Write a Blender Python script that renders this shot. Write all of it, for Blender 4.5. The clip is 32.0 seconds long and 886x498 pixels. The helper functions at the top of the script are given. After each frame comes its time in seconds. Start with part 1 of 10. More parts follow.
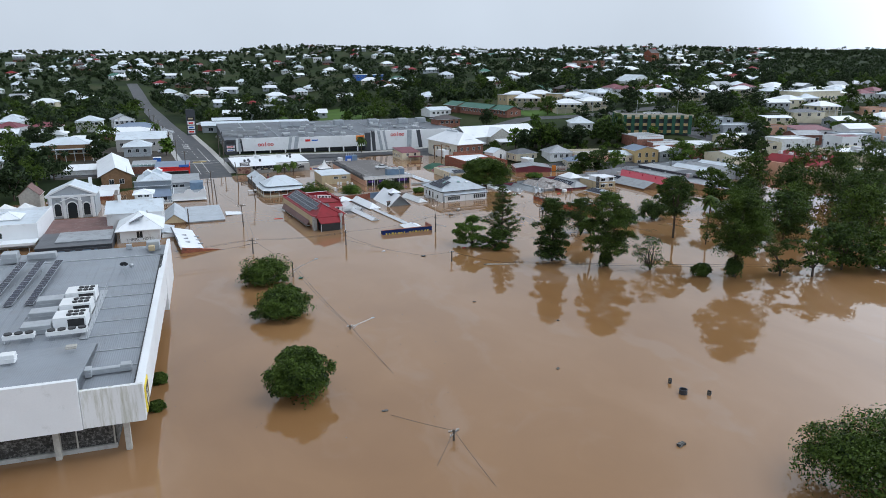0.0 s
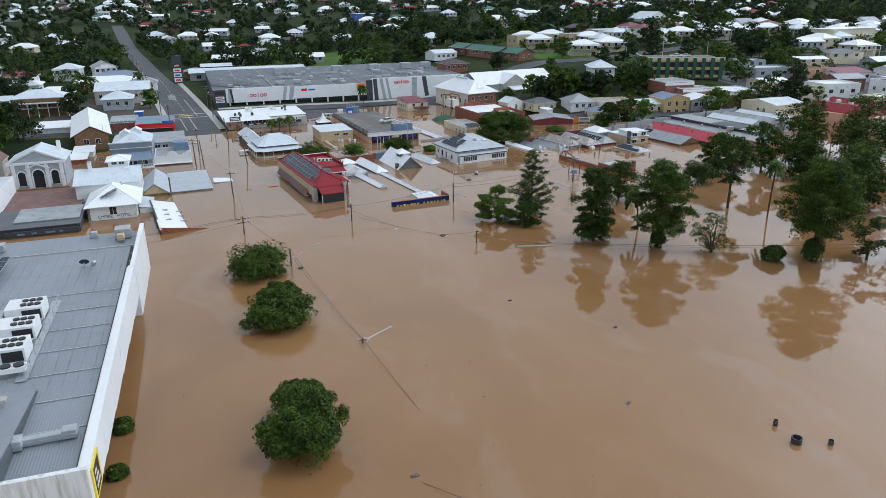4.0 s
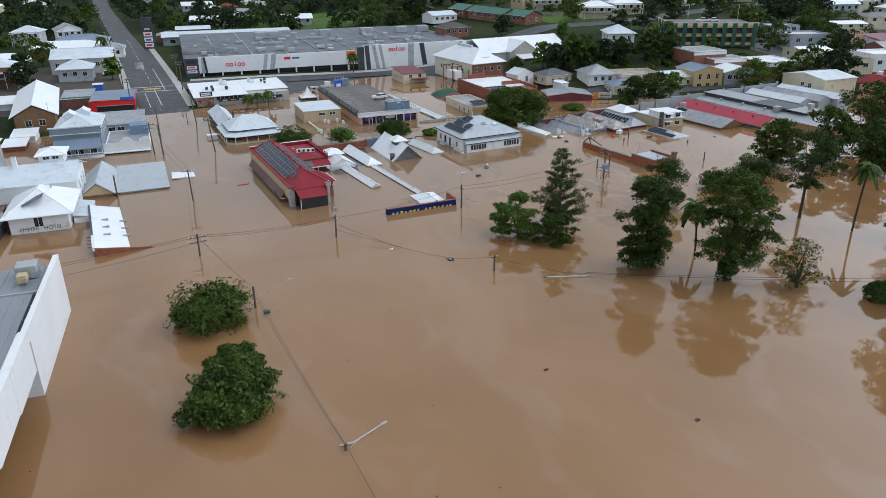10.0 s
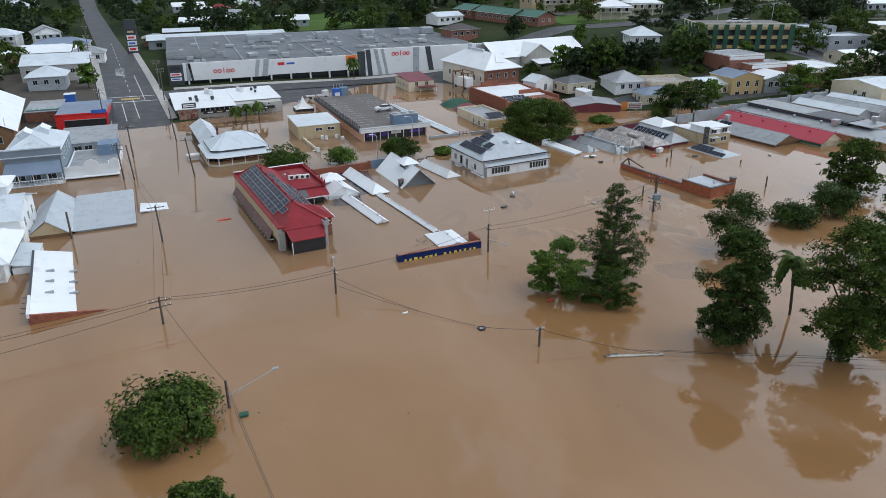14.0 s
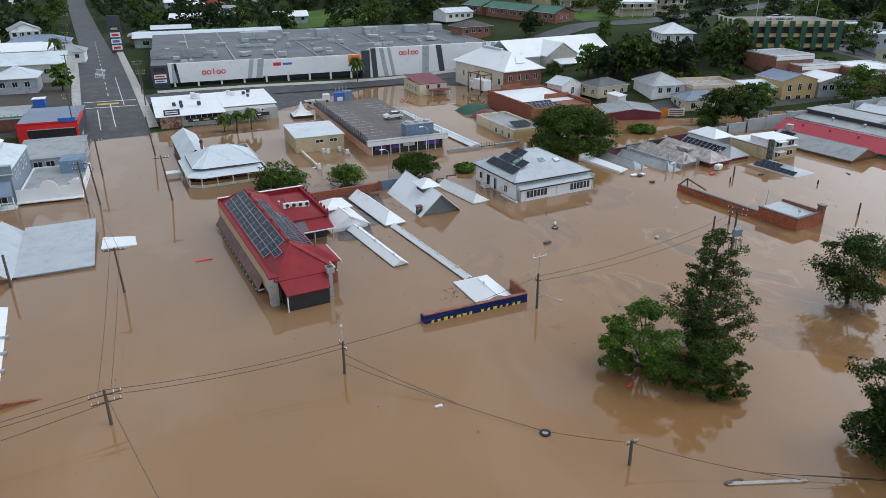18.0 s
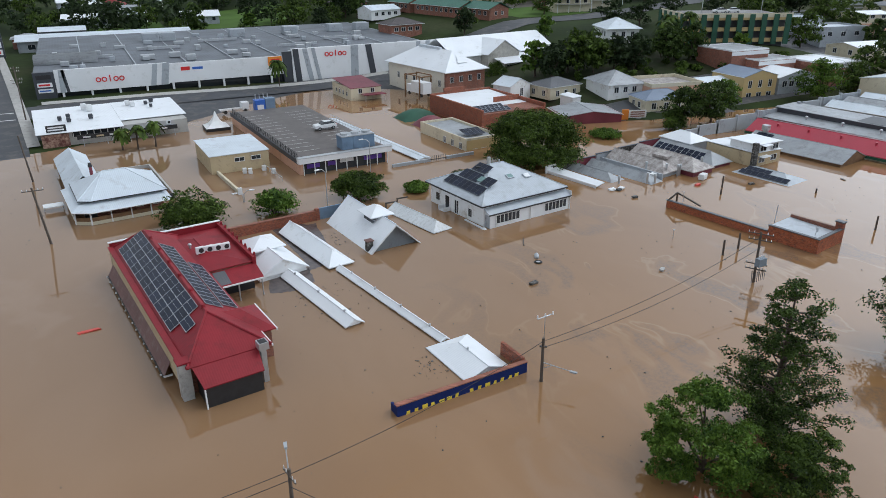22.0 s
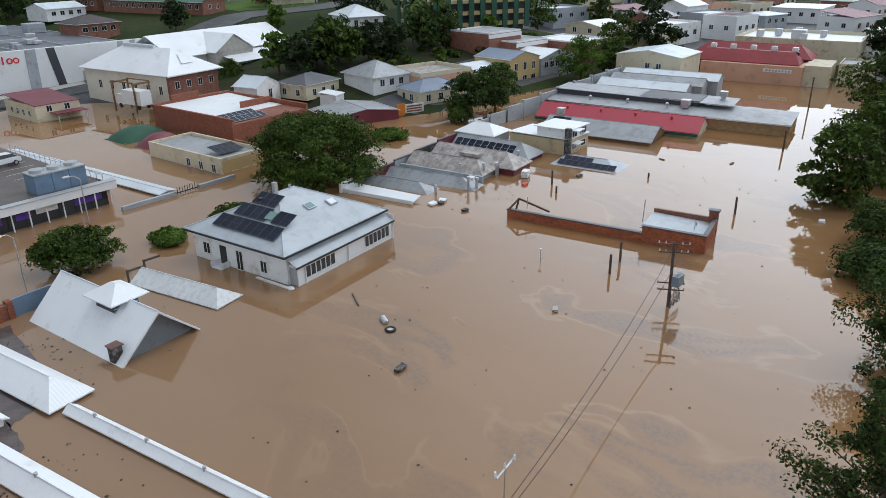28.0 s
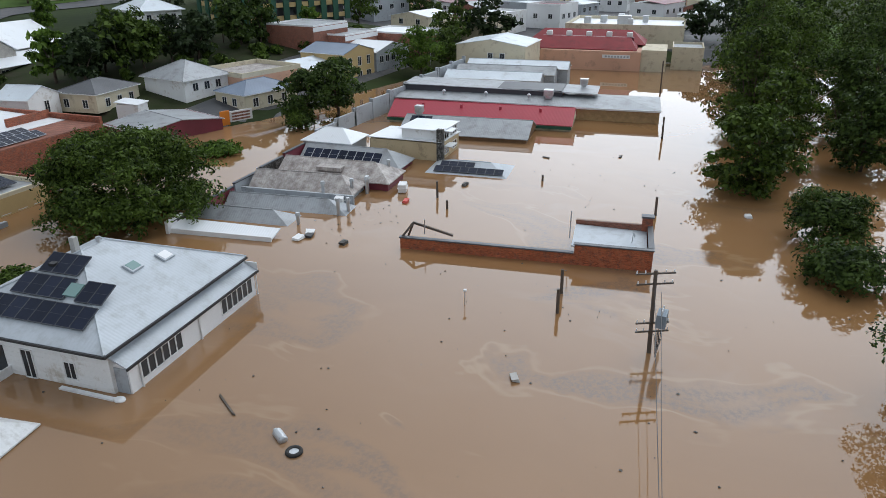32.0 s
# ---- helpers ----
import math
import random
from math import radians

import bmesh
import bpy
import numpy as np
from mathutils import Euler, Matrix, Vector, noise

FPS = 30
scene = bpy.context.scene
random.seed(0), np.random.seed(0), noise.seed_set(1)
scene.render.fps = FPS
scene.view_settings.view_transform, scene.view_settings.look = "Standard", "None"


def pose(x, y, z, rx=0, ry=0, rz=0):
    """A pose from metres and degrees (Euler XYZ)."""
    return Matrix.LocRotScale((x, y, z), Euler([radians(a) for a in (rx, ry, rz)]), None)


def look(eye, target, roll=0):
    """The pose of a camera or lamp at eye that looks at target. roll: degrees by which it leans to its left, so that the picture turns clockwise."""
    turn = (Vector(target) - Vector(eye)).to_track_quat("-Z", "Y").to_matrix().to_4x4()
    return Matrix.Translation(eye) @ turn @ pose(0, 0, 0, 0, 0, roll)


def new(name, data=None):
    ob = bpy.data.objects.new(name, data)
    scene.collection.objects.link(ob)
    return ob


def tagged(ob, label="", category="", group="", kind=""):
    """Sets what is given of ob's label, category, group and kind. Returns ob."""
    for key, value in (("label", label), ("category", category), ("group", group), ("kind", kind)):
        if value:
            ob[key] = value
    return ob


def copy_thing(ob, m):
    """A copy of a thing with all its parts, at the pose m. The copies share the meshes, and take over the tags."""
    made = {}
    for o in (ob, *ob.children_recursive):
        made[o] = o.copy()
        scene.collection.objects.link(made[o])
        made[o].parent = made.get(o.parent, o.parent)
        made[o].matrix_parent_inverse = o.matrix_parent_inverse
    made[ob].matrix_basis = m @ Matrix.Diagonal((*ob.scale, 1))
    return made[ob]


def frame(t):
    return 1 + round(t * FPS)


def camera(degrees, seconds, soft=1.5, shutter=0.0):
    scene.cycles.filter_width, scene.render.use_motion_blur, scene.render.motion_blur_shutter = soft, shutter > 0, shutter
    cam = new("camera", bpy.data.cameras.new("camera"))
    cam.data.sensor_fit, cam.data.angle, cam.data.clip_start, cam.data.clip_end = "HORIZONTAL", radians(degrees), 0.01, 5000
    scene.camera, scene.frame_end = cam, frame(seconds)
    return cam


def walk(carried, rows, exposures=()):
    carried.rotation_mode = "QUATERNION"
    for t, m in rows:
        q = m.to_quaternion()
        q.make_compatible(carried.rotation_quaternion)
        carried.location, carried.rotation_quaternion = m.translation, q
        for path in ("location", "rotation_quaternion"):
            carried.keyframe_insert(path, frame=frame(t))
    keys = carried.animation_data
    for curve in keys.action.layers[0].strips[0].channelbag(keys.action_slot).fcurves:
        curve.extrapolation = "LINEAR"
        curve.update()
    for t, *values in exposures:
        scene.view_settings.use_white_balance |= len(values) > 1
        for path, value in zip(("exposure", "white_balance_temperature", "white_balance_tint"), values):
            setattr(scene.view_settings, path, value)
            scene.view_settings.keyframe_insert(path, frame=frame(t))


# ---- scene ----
# One drone flight over a flooded town: the flood is the plane z = 0, +y runs up the main street.
cam = camera(64.2, 32.0, soft=0.65)
PATH = [
    (0.0, pose(-0.02, -0.07, 40.01, 74.94, 0.05, -19.52)),
    (0.5, pose(0.07, 2.82, 40.05, 74.35, 0.07, -19.53)),
    (1.0, pose(0.33, 5.82, 40.10, 73.82, 0.11, -19.53)),
    (1.5, pose(0.74, 8.91, 40.17, 73.38, 0.19, -19.52)),
    (2.0, pose(1.29, 12.04, 40.30, 72.93, 0.28, -19.55)),
    (2.5, pose(1.90, 15.06, 40.46, 72.34, 0.31, -19.57)),
    (3.0, pose(2.49, 17.79, 40.62, 71.61, 0.33, -19.57)),
    (3.5, pose(3.04, 20.27, 40.75, 70.88, 0.45, -19.64)),
    (5.5, pose(4.82, 26.96, 40.96, 68.51, 0.50, -19.83)),
    (6.0, pose(5.31, 28.71, 40.93, 68.02, 0.42, -19.83)),
    (6.5, pose(5.84, 30.52, 40.88, 67.68, 0.44, -19.89)),
    (7.0, pose(6.40, 32.41, 40.79, 67.43, 0.45, -19.92)),
    (7.5, pose(7.08, 34.68, 40.67, 67.35, 0.40, -19.93)),
    (8.0, pose(7.87, 37.34, 40.55, 67.34, 0.33, -19.96)),
    (8.5, pose(8.71, 40.25, 40.49, 67.34, 0.36, -19.97)),
    (9.0, pose(9.57, 43.30, 40.48, 67.31, 0.39, -19.99)),
    (9.5, pose(10.43, 46.46, 40.52, 67.18, 0.34, -20.04)),
    (10.0, pose(11.29, 49.68, 40.58, 67.11, 0.34, -20.11)),
    (10.5, pose(12.11, 52.83, 40.60, 67.16, 0.41, -20.15)),
    (11.0, pose(12.86, 55.81, 40.52, 67.28, 0.52, -20.15)),
    (11.5, pose(13.51, 58.65, 40.37, 67.35, 0.58, -20.16)),
    (12.0, pose(14.06, 61.39, 40.15, 67.35, 0.56, -20.19)),
    (12.5, pose(14.53, 64.07, 39.89, 67.34, 0.53, -20.21)),
    (13.0, pose(14.98, 66.76, 39.61, 67.29, 0.48, -20.22)),
    (13.5, pose(15.45, 69.47, 39.33, 67.21, 0.41, -20.24)),
    (14.0, pose(15.94, 72.20, 39.05, 67.13, 0.44, -20.27)),
    (14.5, pose(16.46, 74.95, 38.75, 67.06, 0.47, -20.31)),
    (16.5, pose(18.60, 86.12, 37.40, 66.91, 0.35, -20.34)),
    (17.0, pose(19.03, 88.88, 37.14, 66.94, 0.40, -20.31)),
    (17.5, pose(19.39, 91.65, 36.92, 66.96, 0.41, -20.33)),
    (18.0, pose(19.68, 94.38, 36.67, 66.96, 0.40, -20.36)),
    (18.5, pose(19.99, 97.04, 36.37, 66.95, 0.37, -20.35)),
    (19.0, pose(20.35, 99.64, 36.03, 67.02, 0.40, -20.35)),
    (19.5, pose(20.76, 102.18, 35.67, 67.09, 0.51, -20.48)),
    (20.0, pose(21.20, 104.67, 35.29, 67.12, 0.57, -20.97)),
    (20.5, pose(21.66, 107.10, 34.91, 67.08, 0.55, -22.06)),
    (21.0, pose(22.15, 109.52, 34.53, 67.02, 0.52, -23.47)),
    (21.5, pose(22.68, 111.94, 34.13, 66.99, 0.43, -25.00)),
    (22.0, pose(23.27, 114.37, 33.70, 67.00, 0.37, -26.80)),
    (22.5, pose(23.89, 116.78, 33.26, 67.02, 0.40, -28.65)),
    (23.0, pose(24.51, 119.16, 32.80, 67.04, 0.44, -30.33)),
    (23.5, pose(25.13, 121.49, 32.34, 67.08, 0.41, -32.03)),
    (24.0, pose(25.74, 123.78, 31.88, 67.11, 0.43, -33.72)),
    (24.5, pose(26.37, 126.03, 31.40, 67.12, 0.49, -35.42)),
    (25.0, pose(27.06, 128.26, 30.91, 67.14, 0.50, -37.22)),
    (25.5, pose(27.80, 130.48, 30.42, 67.12, 0.49, -39.14)),
    (27.5, pose(31.15, 139.27, 28.32, 67.10, 0.48, -47.49)),
    (28.0, pose(32.14, 141.38, 27.84, 67.06, 0.47, -49.74)),
    (28.5, pose(33.20, 143.44, 27.36, 66.97, 0.48, -51.85)),
    (29.0, pose(34.32, 145.46, 26.87, 66.89, 0.45, -53.93)),
    (29.5, pose(35.53, 147.44, 26.36, 66.86, 0.40, -56.05)),
    (30.0, pose(36.81, 149.38, 25.86, 66.87, 0.34, -58.29)),
    (30.5, pose(38.16, 151.28, 25.39, 66.91, 0.31, -60.62)),
    (31.0, pose(39.60, 153.16, 24.97, 66.96, 0.30, -62.60)),
    (31.5, pose(41.15, 155.04, 24.61, 66.97, 0.29, -64.16)),
    (32.0, pose(42.88, 156.97, 24.35, 66.96, 0.26, -65.57)),
]
walk(cam, PATH, [(0.0, 0.05, 6300, 10), (8.0, 0.0, 6380, 10), (20.0, -0.03, 6430, 10), (27.0, -0.05, 6540, 10), (32.0, -0.05, 6600, 10)])

# ---- world, sun ----
world = bpy.data.worlds.new("overcast_sky")
scene.world = world
world.use_nodes = True
wn, wl = world.node_tree.nodes, world.node_tree.links
wn.clear()
SUN_ELEV, SUN_AZ = 62.0, 100.0   # degrees; azimuth clockwise from +y
sky = wn.new("ShaderNodeTexSky")
sky.sky_type = 'NISHITA'
sky.sun_disc = False
sky.sun_elevation, sky.sun_rotation = radians(SUN_ELEV), radians(SUN_AZ)
sky.dust_density, sky.air_density = 3.0, 1.0
grey = wn.new("ShaderNodeHueSaturation")
grey.inputs["Saturation"].default_value = 0.16
grey.inputs["Value"].default_value = 0.10
wl.new(sky.outputs[0], grey.inputs["Color"])
coord = wn.new("ShaderNodeTexCoord")
sunward = wn.new("ShaderNodeVectorMath")
sunward.operation = 'DOT_PRODUCT'
sunward.inputs[1].default_value = (math.sin(radians(SUN_AZ)) * 0.96, math.cos(radians(SUN_AZ)) * 0.96, 0.28)
wl.new(coord.outputs["Generated"], sunward.inputs[0])
glow = wn.new("ShaderNodeMapRange")
glow.interpolation_type = 'SMOOTHSTEP'
glow.inputs[1].default_value, glow.inputs[2].default_value = 0.45, 1.0
glow.inputs[3].default_value, glow.inputs[4].default_value = 0.93, 3.5
wl.new(sunward.outputs["Value"], glow.inputs[0])
sep = wn.new("ShaderNodeSeparateXYZ")
wl.new(coord.outputs["Generated"], sep.inputs[0])
up = wn.new("ShaderNodeMapRange")
up.inputs[1].default_value, up.inputs[2].default_value = 0.0, 0.8
up.inputs[3].default_value, up.inputs[4].default_value = 0.92, 0.84
wl.new(sep.outputs[2], up.inputs[0])
cloud = wn.new("ShaderNodeTexNoise")
cloud.inputs["Scale"].default_value, cloud.inputs["Detail"].default_value = 2.2, 5.0
wl.new(coord.outputs["Generated"], cloud.inputs["Vector"])
patch = wn.new("ShaderNodeMapRange")
patch.inputs[1].default_value, patch.inputs[2].default_value = 0.3, 0.7
patch.inputs[3].default_value, patch.inputs[4].default_value = 0.93, 1.07
wl.new(cloud.outputs[0], patch.inputs[0])
m1 = wn.new("ShaderNodeMath"); m1.operation = 'MULTIPLY'
m2 = wn.new("ShaderNodeMath"); m2.operation = 'MULTIPLY'
wl.new(glow.outputs[0], m1.inputs[0]); wl.new(up.outputs[0], m1.inputs[1])
wl.new(m1.outputs[0], m2.inputs[0]); wl.new(patch.outputs[0], m2.inputs[1])
deck = wn.new("ShaderNodeMix"); deck.data_type = 'RGBA'
deck.inputs[0].default_value = 0.82
wl.new(grey.outputs[0], deck.inputs[6])
tint = wn.new("ShaderNodeVectorMath"); tint.operation = 'SCALE'
tint.inputs[0].default_value = (0.805, 0.905, 1.025)
wl.new(m2.outputs[0], tint.inputs["Scale"])
wl.new(tint.outputs[0], deck.inputs[7])
back = wn.new("ShaderNodeBackground")
back.inputs["Strength"].default_value = 1.0
wl.new(deck.outputs[2], back.inputs["Color"])
wout = wn.new("ShaderNodeOutputWorld")
wl.new(back.outputs[0], wout.inputs[0])

sun_data = bpy.data.lights.new("sun", 'SUN')
sun_data.energy, sun_data.angle, sun_data.color = 0.5, radians(25), (1.0, 0.97, 0.93)
sun = new("sun", sun_data)
sd = Vector((math.sin(radians(SUN_AZ)) * math.cos(radians(SUN_ELEV)), math.cos(radians(SUN_AZ)) * math.cos(radians(SUN_ELEV)), math.sin(radians(SUN_ELEV))))
sun.matrix_basis = look(sd * 300, (0, 0, 0))


# ---- materials ----
def mat(name, col, rough=0.7, metal=0.0, var=0.18, scale=0.35, grain=6.0, bump=0.15, ribs=0.0, rib_depth=0.13, dirt=None, dirt_amount=0.0, vary=0.0, spec=0.5):
    """Paint, metal or stone with broad stains, fine grain and, for sheet metal, ribs that run down the slope."""
    m = bpy.data.materials.new(name)
    m.use_nodes = True
    n, l = m.node_tree.nodes, m.node_tree.links
    b = n["Principled BSDF"]
    b.inputs["Roughness"].default_value, b.inputs["Metallic"].default_value = rough, metal
    b.inputs["Specular IOR Level"].default_value = spec
    tc = n.new("ShaderNodeTexCoord")
    geo = n.new("ShaderNodeNewGeometry")
    big, small = n.new("ShaderNodeTexNoise"), n.new("ShaderNodeTexNoise")
    big.inputs["Scale"].default_value, big.inputs["Detail"].default_value = scale, 4.0
    small.inputs["Scale"].default_value, small.inputs["Detail"].default_value = grain, 3.0
    l.new(geo.outputs["Position"], big.inputs["Vector"]); l.new(geo.outputs["Position"], small.inputs["Vector"])
    add = n.new("ShaderNodeMath"); add.operation = 'MULTIPLY_ADD'
    l.new(small.outputs[0], add.inputs[0]); add.inputs[1].default_value = 0.35; l.new(big.outputs[0], add.inputs[2])
    rng = n.new("ShaderNodeMapRange")
    rng.inputs[1].default_value, rng.inputs[2].default_value = 0.35, 1.0
    rng.inputs[3].default_value, rng.inputs[4].default_value = 1.0 - var, 1.0 + var
    l.new(add.outputs[0], rng.inputs[0])
    value = rng.outputs[0]
    if vary:
        info = n.new("ShaderNodeObjectInfo")
        r2 = n.new("ShaderNodeMapRange")
        r2.inputs[3].default_value, r2.inputs[4].default_value = 1 - vary, 1 + vary
        l.new(info.outputs["Random"], r2.inputs[0])
        mul = n.new("ShaderNodeMath"); mul.operation = 'MULTIPLY'
        l.new(value, mul.inputs[0]); l.new(r2.outputs[0], mul.inputs[1]); value = mul.outputs[0]
    sc = n.new("ShaderNodeVectorMath"); sc.operation = 'SCALE'
    sc.inputs[0].default_value = col
    l.new(value, sc.inputs["Scale"])
    colour = sc.outputs[0]
    if dirt_amount:
        d = n.new("ShaderNodeTexNoise")
        d.inputs["Scale"].default_value, d.inputs["Detail"].default_value, d.inputs["Roughness"].default_value = scale * 2.3, 8.0, 0.7
        l.new(geo.outputs["Position"], d.inputs["Vector"])
        dr = n.new("ShaderNodeMapRange")
        dr.inputs[1].default_value, dr.inputs[2].default_value = 0.62 - 0.25 * dirt_amount, 0.72
        l.new(d.outputs[0], dr.inputs[0])
        mix = n.new("ShaderNodeMix"); mix.data_type = 'RGBA'
        l.new(dr.outputs[0], mix.inputs[0]); l.new(colour, mix.inputs[6])
        mix.inputs[7].default_value = (*(dirt or (0.12, 0.09, 0.06)), 1)
        colour = mix.outputs[2]
    l.new(colour, b.inputs["Base Color"])
    height = small.outputs[0]
    bp = n.new("ShaderNodeBump")
    bp.inputs["Strength"].default_value, bp.inputs["Distance"].default_value = bump, 0.02
    l.new(height, bp.inputs["Height"])
    if ribs:
        sepu = n.new("ShaderNodeSeparateXYZ"); l.new(tc.outputs["UV"], sepu.inputs[0])
        k = n.new("ShaderNodeMath"); k.operation = 'MULTIPLY'; k.inputs[1].default_value = 2 * math.pi / ribs
        s = n.new("ShaderNodeMath"); s.operation = 'SINE'
        l.new(sepu.outputs[0], k.inputs[0]); l.new(k.outputs[0], s.inputs[0])
        b2 = n.new("ShaderNodeBump")
        b2.inputs["Strength"].default_value, b2.inputs["Distance"].default_value = rib_depth, 0.03
        l.new(s.outputs[0], b2.inputs["Height"]); l.new(bp.outputs[0], b2.inputs["Normal"])
        l.new(b2.outputs[0], b.inputs["Normal"])
    else:
        l.new(bp.outputs[0], b.inputs["Normal"])
    return m


def glass_mat(name, col, rough=0.06):
    m = bpy.data.materials.new(name)
    m.use_nodes = True
    b = m.node_tree.nodes["Principled BSDF"]
    b.inputs["Base Color"].default_value, b.inputs["Roughness"].default_value = (*col, 1), rough
    return m


M = {}
M["white_roof"] = mat("white_painted_roof_sheet", (0.77, 0.80, 0.83), 0.42, 0.0, 0.06, 0.2, ribs=0.25, dirt=(0.58, 0.60, 0.60), dirt_amount=0.2)
M["pale_roof"] = mat("pale_zinc_roof_sheet", (0.60, 0.66, 0.71), 0.42, 0.15, 0.14, 0.2, ribs=0.25, dirt=(0.42, 0.44, 0.46), dirt_amount=0.35)
M["worn_roof"] = mat("weathered_zinc_hip_roof", (0.43, 0.47, 0.51), 0.5, 0.1, 0.12, 0.3, ribs=0.25, dirt=(0.33, 0.35, 0.37), dirt_amount=0.5)
M["grey_roof"] = mat("weathered_grey_roof_sheet", (0.33, 0.35, 0.37), 0.5, 0.2, 0.2, 0.25, ribs=0.25, dirt=(0.2, 0.2, 0.2), dirt_amount=0.5)
M["mall_roof"] = mat("grey_tray_roof_sheet", (0.27, 0.295, 0.325), 0.45, 0.25, 0.12, 0.15, ribs=0.25, rib_depth=0.3, dirt=(0.25, 0.26, 0.27), dirt_amount=0.5)
M["dark_roof"] = mat("dark_grey_roof_sheet", (0.10, 0.105, 0.115), 0.5, 0.1, 0.25, 0.3, ribs=0.25)
M["red_roof"] = mat("dark_red_painted_roof_sheet", (0.235, 0.014, 0.022), 0.55, 0.0, 0.18, 0.25, ribs=0.2, rib_depth=0.07, dirt=(0.15, 0.012, 0.016), dirt_amount=0.45, spec=0.3)
M["bright_red"] = mat("bright_red_painted_roof_sheet", (0.42, 0.035, 0.06), 0.45, 0.0, 0.12, 0.2, ribs=0.2)
M["maroon_roof"] = mat("maroon_roof_sheet", (0.17, 0.03, 0.045), 0.5, 0.0, 0.25, 0.3, ribs=0.2)
M["green_roof"] = mat("green_roof_sheet", (0.03, 0.13, 0.09), 0.5, 0.0, 0.2, 0.25, ribs=0.25)
M["blue_roof"] = mat("slate_blue_roof_sheet", (0.17, 0.22, 0.30), 0.5, 0.0, 0.2, 0.25, ribs=0.25)
M["rust_roof"] = mat("rusting_brown_roof_sheet", (0.17, 0.090, 0.080), 0.65, 0, 0.3, 0.4, ribs=0.4, dirt=(0.24, 0.19, 0.17), dirt_amount=0.35)
M["old_roof"] = mat("stained_old_corrugated_roof", (0.50, 0.47, 0.45), 0.6, 0.1, 0.25, 0.4, ribs=0.25, dirt=(0.15, 0.12, 0.11), dirt_amount=0.9)
M["streaked_roof"] = mat("streaked_pale_iron_roof", (0.62, 0.64, 0.65), 0.5, 0, 0.12, 0.3, ribs=0.25)
M["tile_roof"] = mat("dark_tiled_roof", (0.07, 0.06, 0.06), 0.7, 0.0, 0.3, 0.6, ribs=0.33)
M["white_wall"] = mat("white_weatherboard", (0.77, 0.78, 0.78), 0.6, 0, 0.08, 0.3, dirt=(0.45, 0.40, 0.33), dirt_amount=0.3)
M["white_panel"] = mat("white_render", (0.74, 0.75, 0.76), 0.5, 0, 0.06, 0.2, dirt=(0.60, 0.61, 0.60), dirt_amount=0.2)
M["mildew"] = mat("mildewed_white_panel", (0.72, 0.73, 0.73), 0.55, 0, 0.06, 0.2)


def add_streaks(m, col):
    """Runs of mildew down a painted panel."""
    n, l = m.node_tree.nodes, m.node_tree.links
    b = n["Principled BSDF"]
    geo = n.new("ShaderNodeNewGeometry")
    sc = n.new("ShaderNodeVectorMath"); sc.operation = 'MULTIPLY'; sc.inputs[1].default_value = (2.2, 2.2, 0.22)
    l.new(geo.outputs["Position"], sc.inputs[0])
    no = n.new("ShaderNodeTexNoise"); no.inputs["Scale"].default_value, no.inputs["Detail"].default_value, no.inputs["Roughness"].default_value = 1.0, 6.0, 0.65
    l.new(sc.outputs[0], no.inputs["Vector"])
    mr = n.new("ShaderNodeMapRange"); mr.inputs[1].default_value, mr.inputs[2].default_value, mr.inputs[4].default_value = 0.48, 0.72, 0.8
    l.new(no.outputs[0], mr.inputs[0])
    mx = n.new("ShaderNodeMix"); mx.data_type = 'RGBA'
    l.new(mr.outputs[0], mx.inputs[0]); l.new(b.inputs["Base Color"].links[0].from_socket, mx.inputs[6])
    mx.inputs[7].default_value = (*col, 1)
    l.new(mx.outputs[2], b.inputs["Base Color"])


add_streaks(M["mildew"], (0.36, 0.36, 0.26)); add_streaks(M["streaked_roof"], (0.40, 0.40, 0.39)); add_streaks(M["old_roof"], (0.24, 0.19, 0.17))
M["cream_wall"] = mat("cream_render", (0.62, 0.56, 0.42), 0.7, 0, 0.1, 0.3, dirt=(0.35, 0.28, 0.2), dirt_amount=0.35)
M["sand_wall"] = mat("sand_coloured_block", (0.50, 0.40, 0.25), 0.75, 0, 0.12, 0.4, dirt=(0.28, 0.22, 0.15), dirt_amount=0.3)
M["yellow_wall"] = mat("ochre_yellow_render", (0.52, 0.38, 0.18), 0.7, 0, 0.1, 0.3)
M["peach_wall"] = mat("peach_painted_render", (0.62, 0.36, 0.25), 0.7, 0, 0.1, 0.2, dirt=(0.4, 0.25, 0.18), dirt_amount=0.3)
M["grey_wall"] = mat("grey_painted_render", (0.36, 0.39, 0.42), 0.65, 0, 0.12, 0.3, dirt=(0.2, 0.2, 0.2), dirt_amount=0.3)
M["blue_grey"] = mat("blue_grey_painted_timber", (0.19, 0.235, 0.28), 0.6, 0, 0.12, 0.3)
M["dark_wall"] = mat("dark_charcoal_panel", (0.045, 0.05, 0.06), 0.5, 0, 0.2, 0.3)
# dark grime; under the mall arcade its near-black also stands for shade
M["grime"] = mat("grimy_and_shaded_wall", (0.035, 0.033, 0.03), 0.8, 0, 0.5, 1.2, dirt=(0.3, 0.29, 0.27), dirt_amount=0.6)
M["brick_red"] = mat("red_brick", (0.33, 0.10, 0.055), 0.85, 0, 0.25, 0.9, grain=9, bump=0.5, dirt=(0.18, 0.09, 0.07), dirt_amount=0.5, vary=0.2)
M["brick_brown"] = mat("brown_brick", (0.27, 0.11, 0.075), 0.85, 0, 0.25, 0.9, grain=9, bump=0.5, vary=0.15)
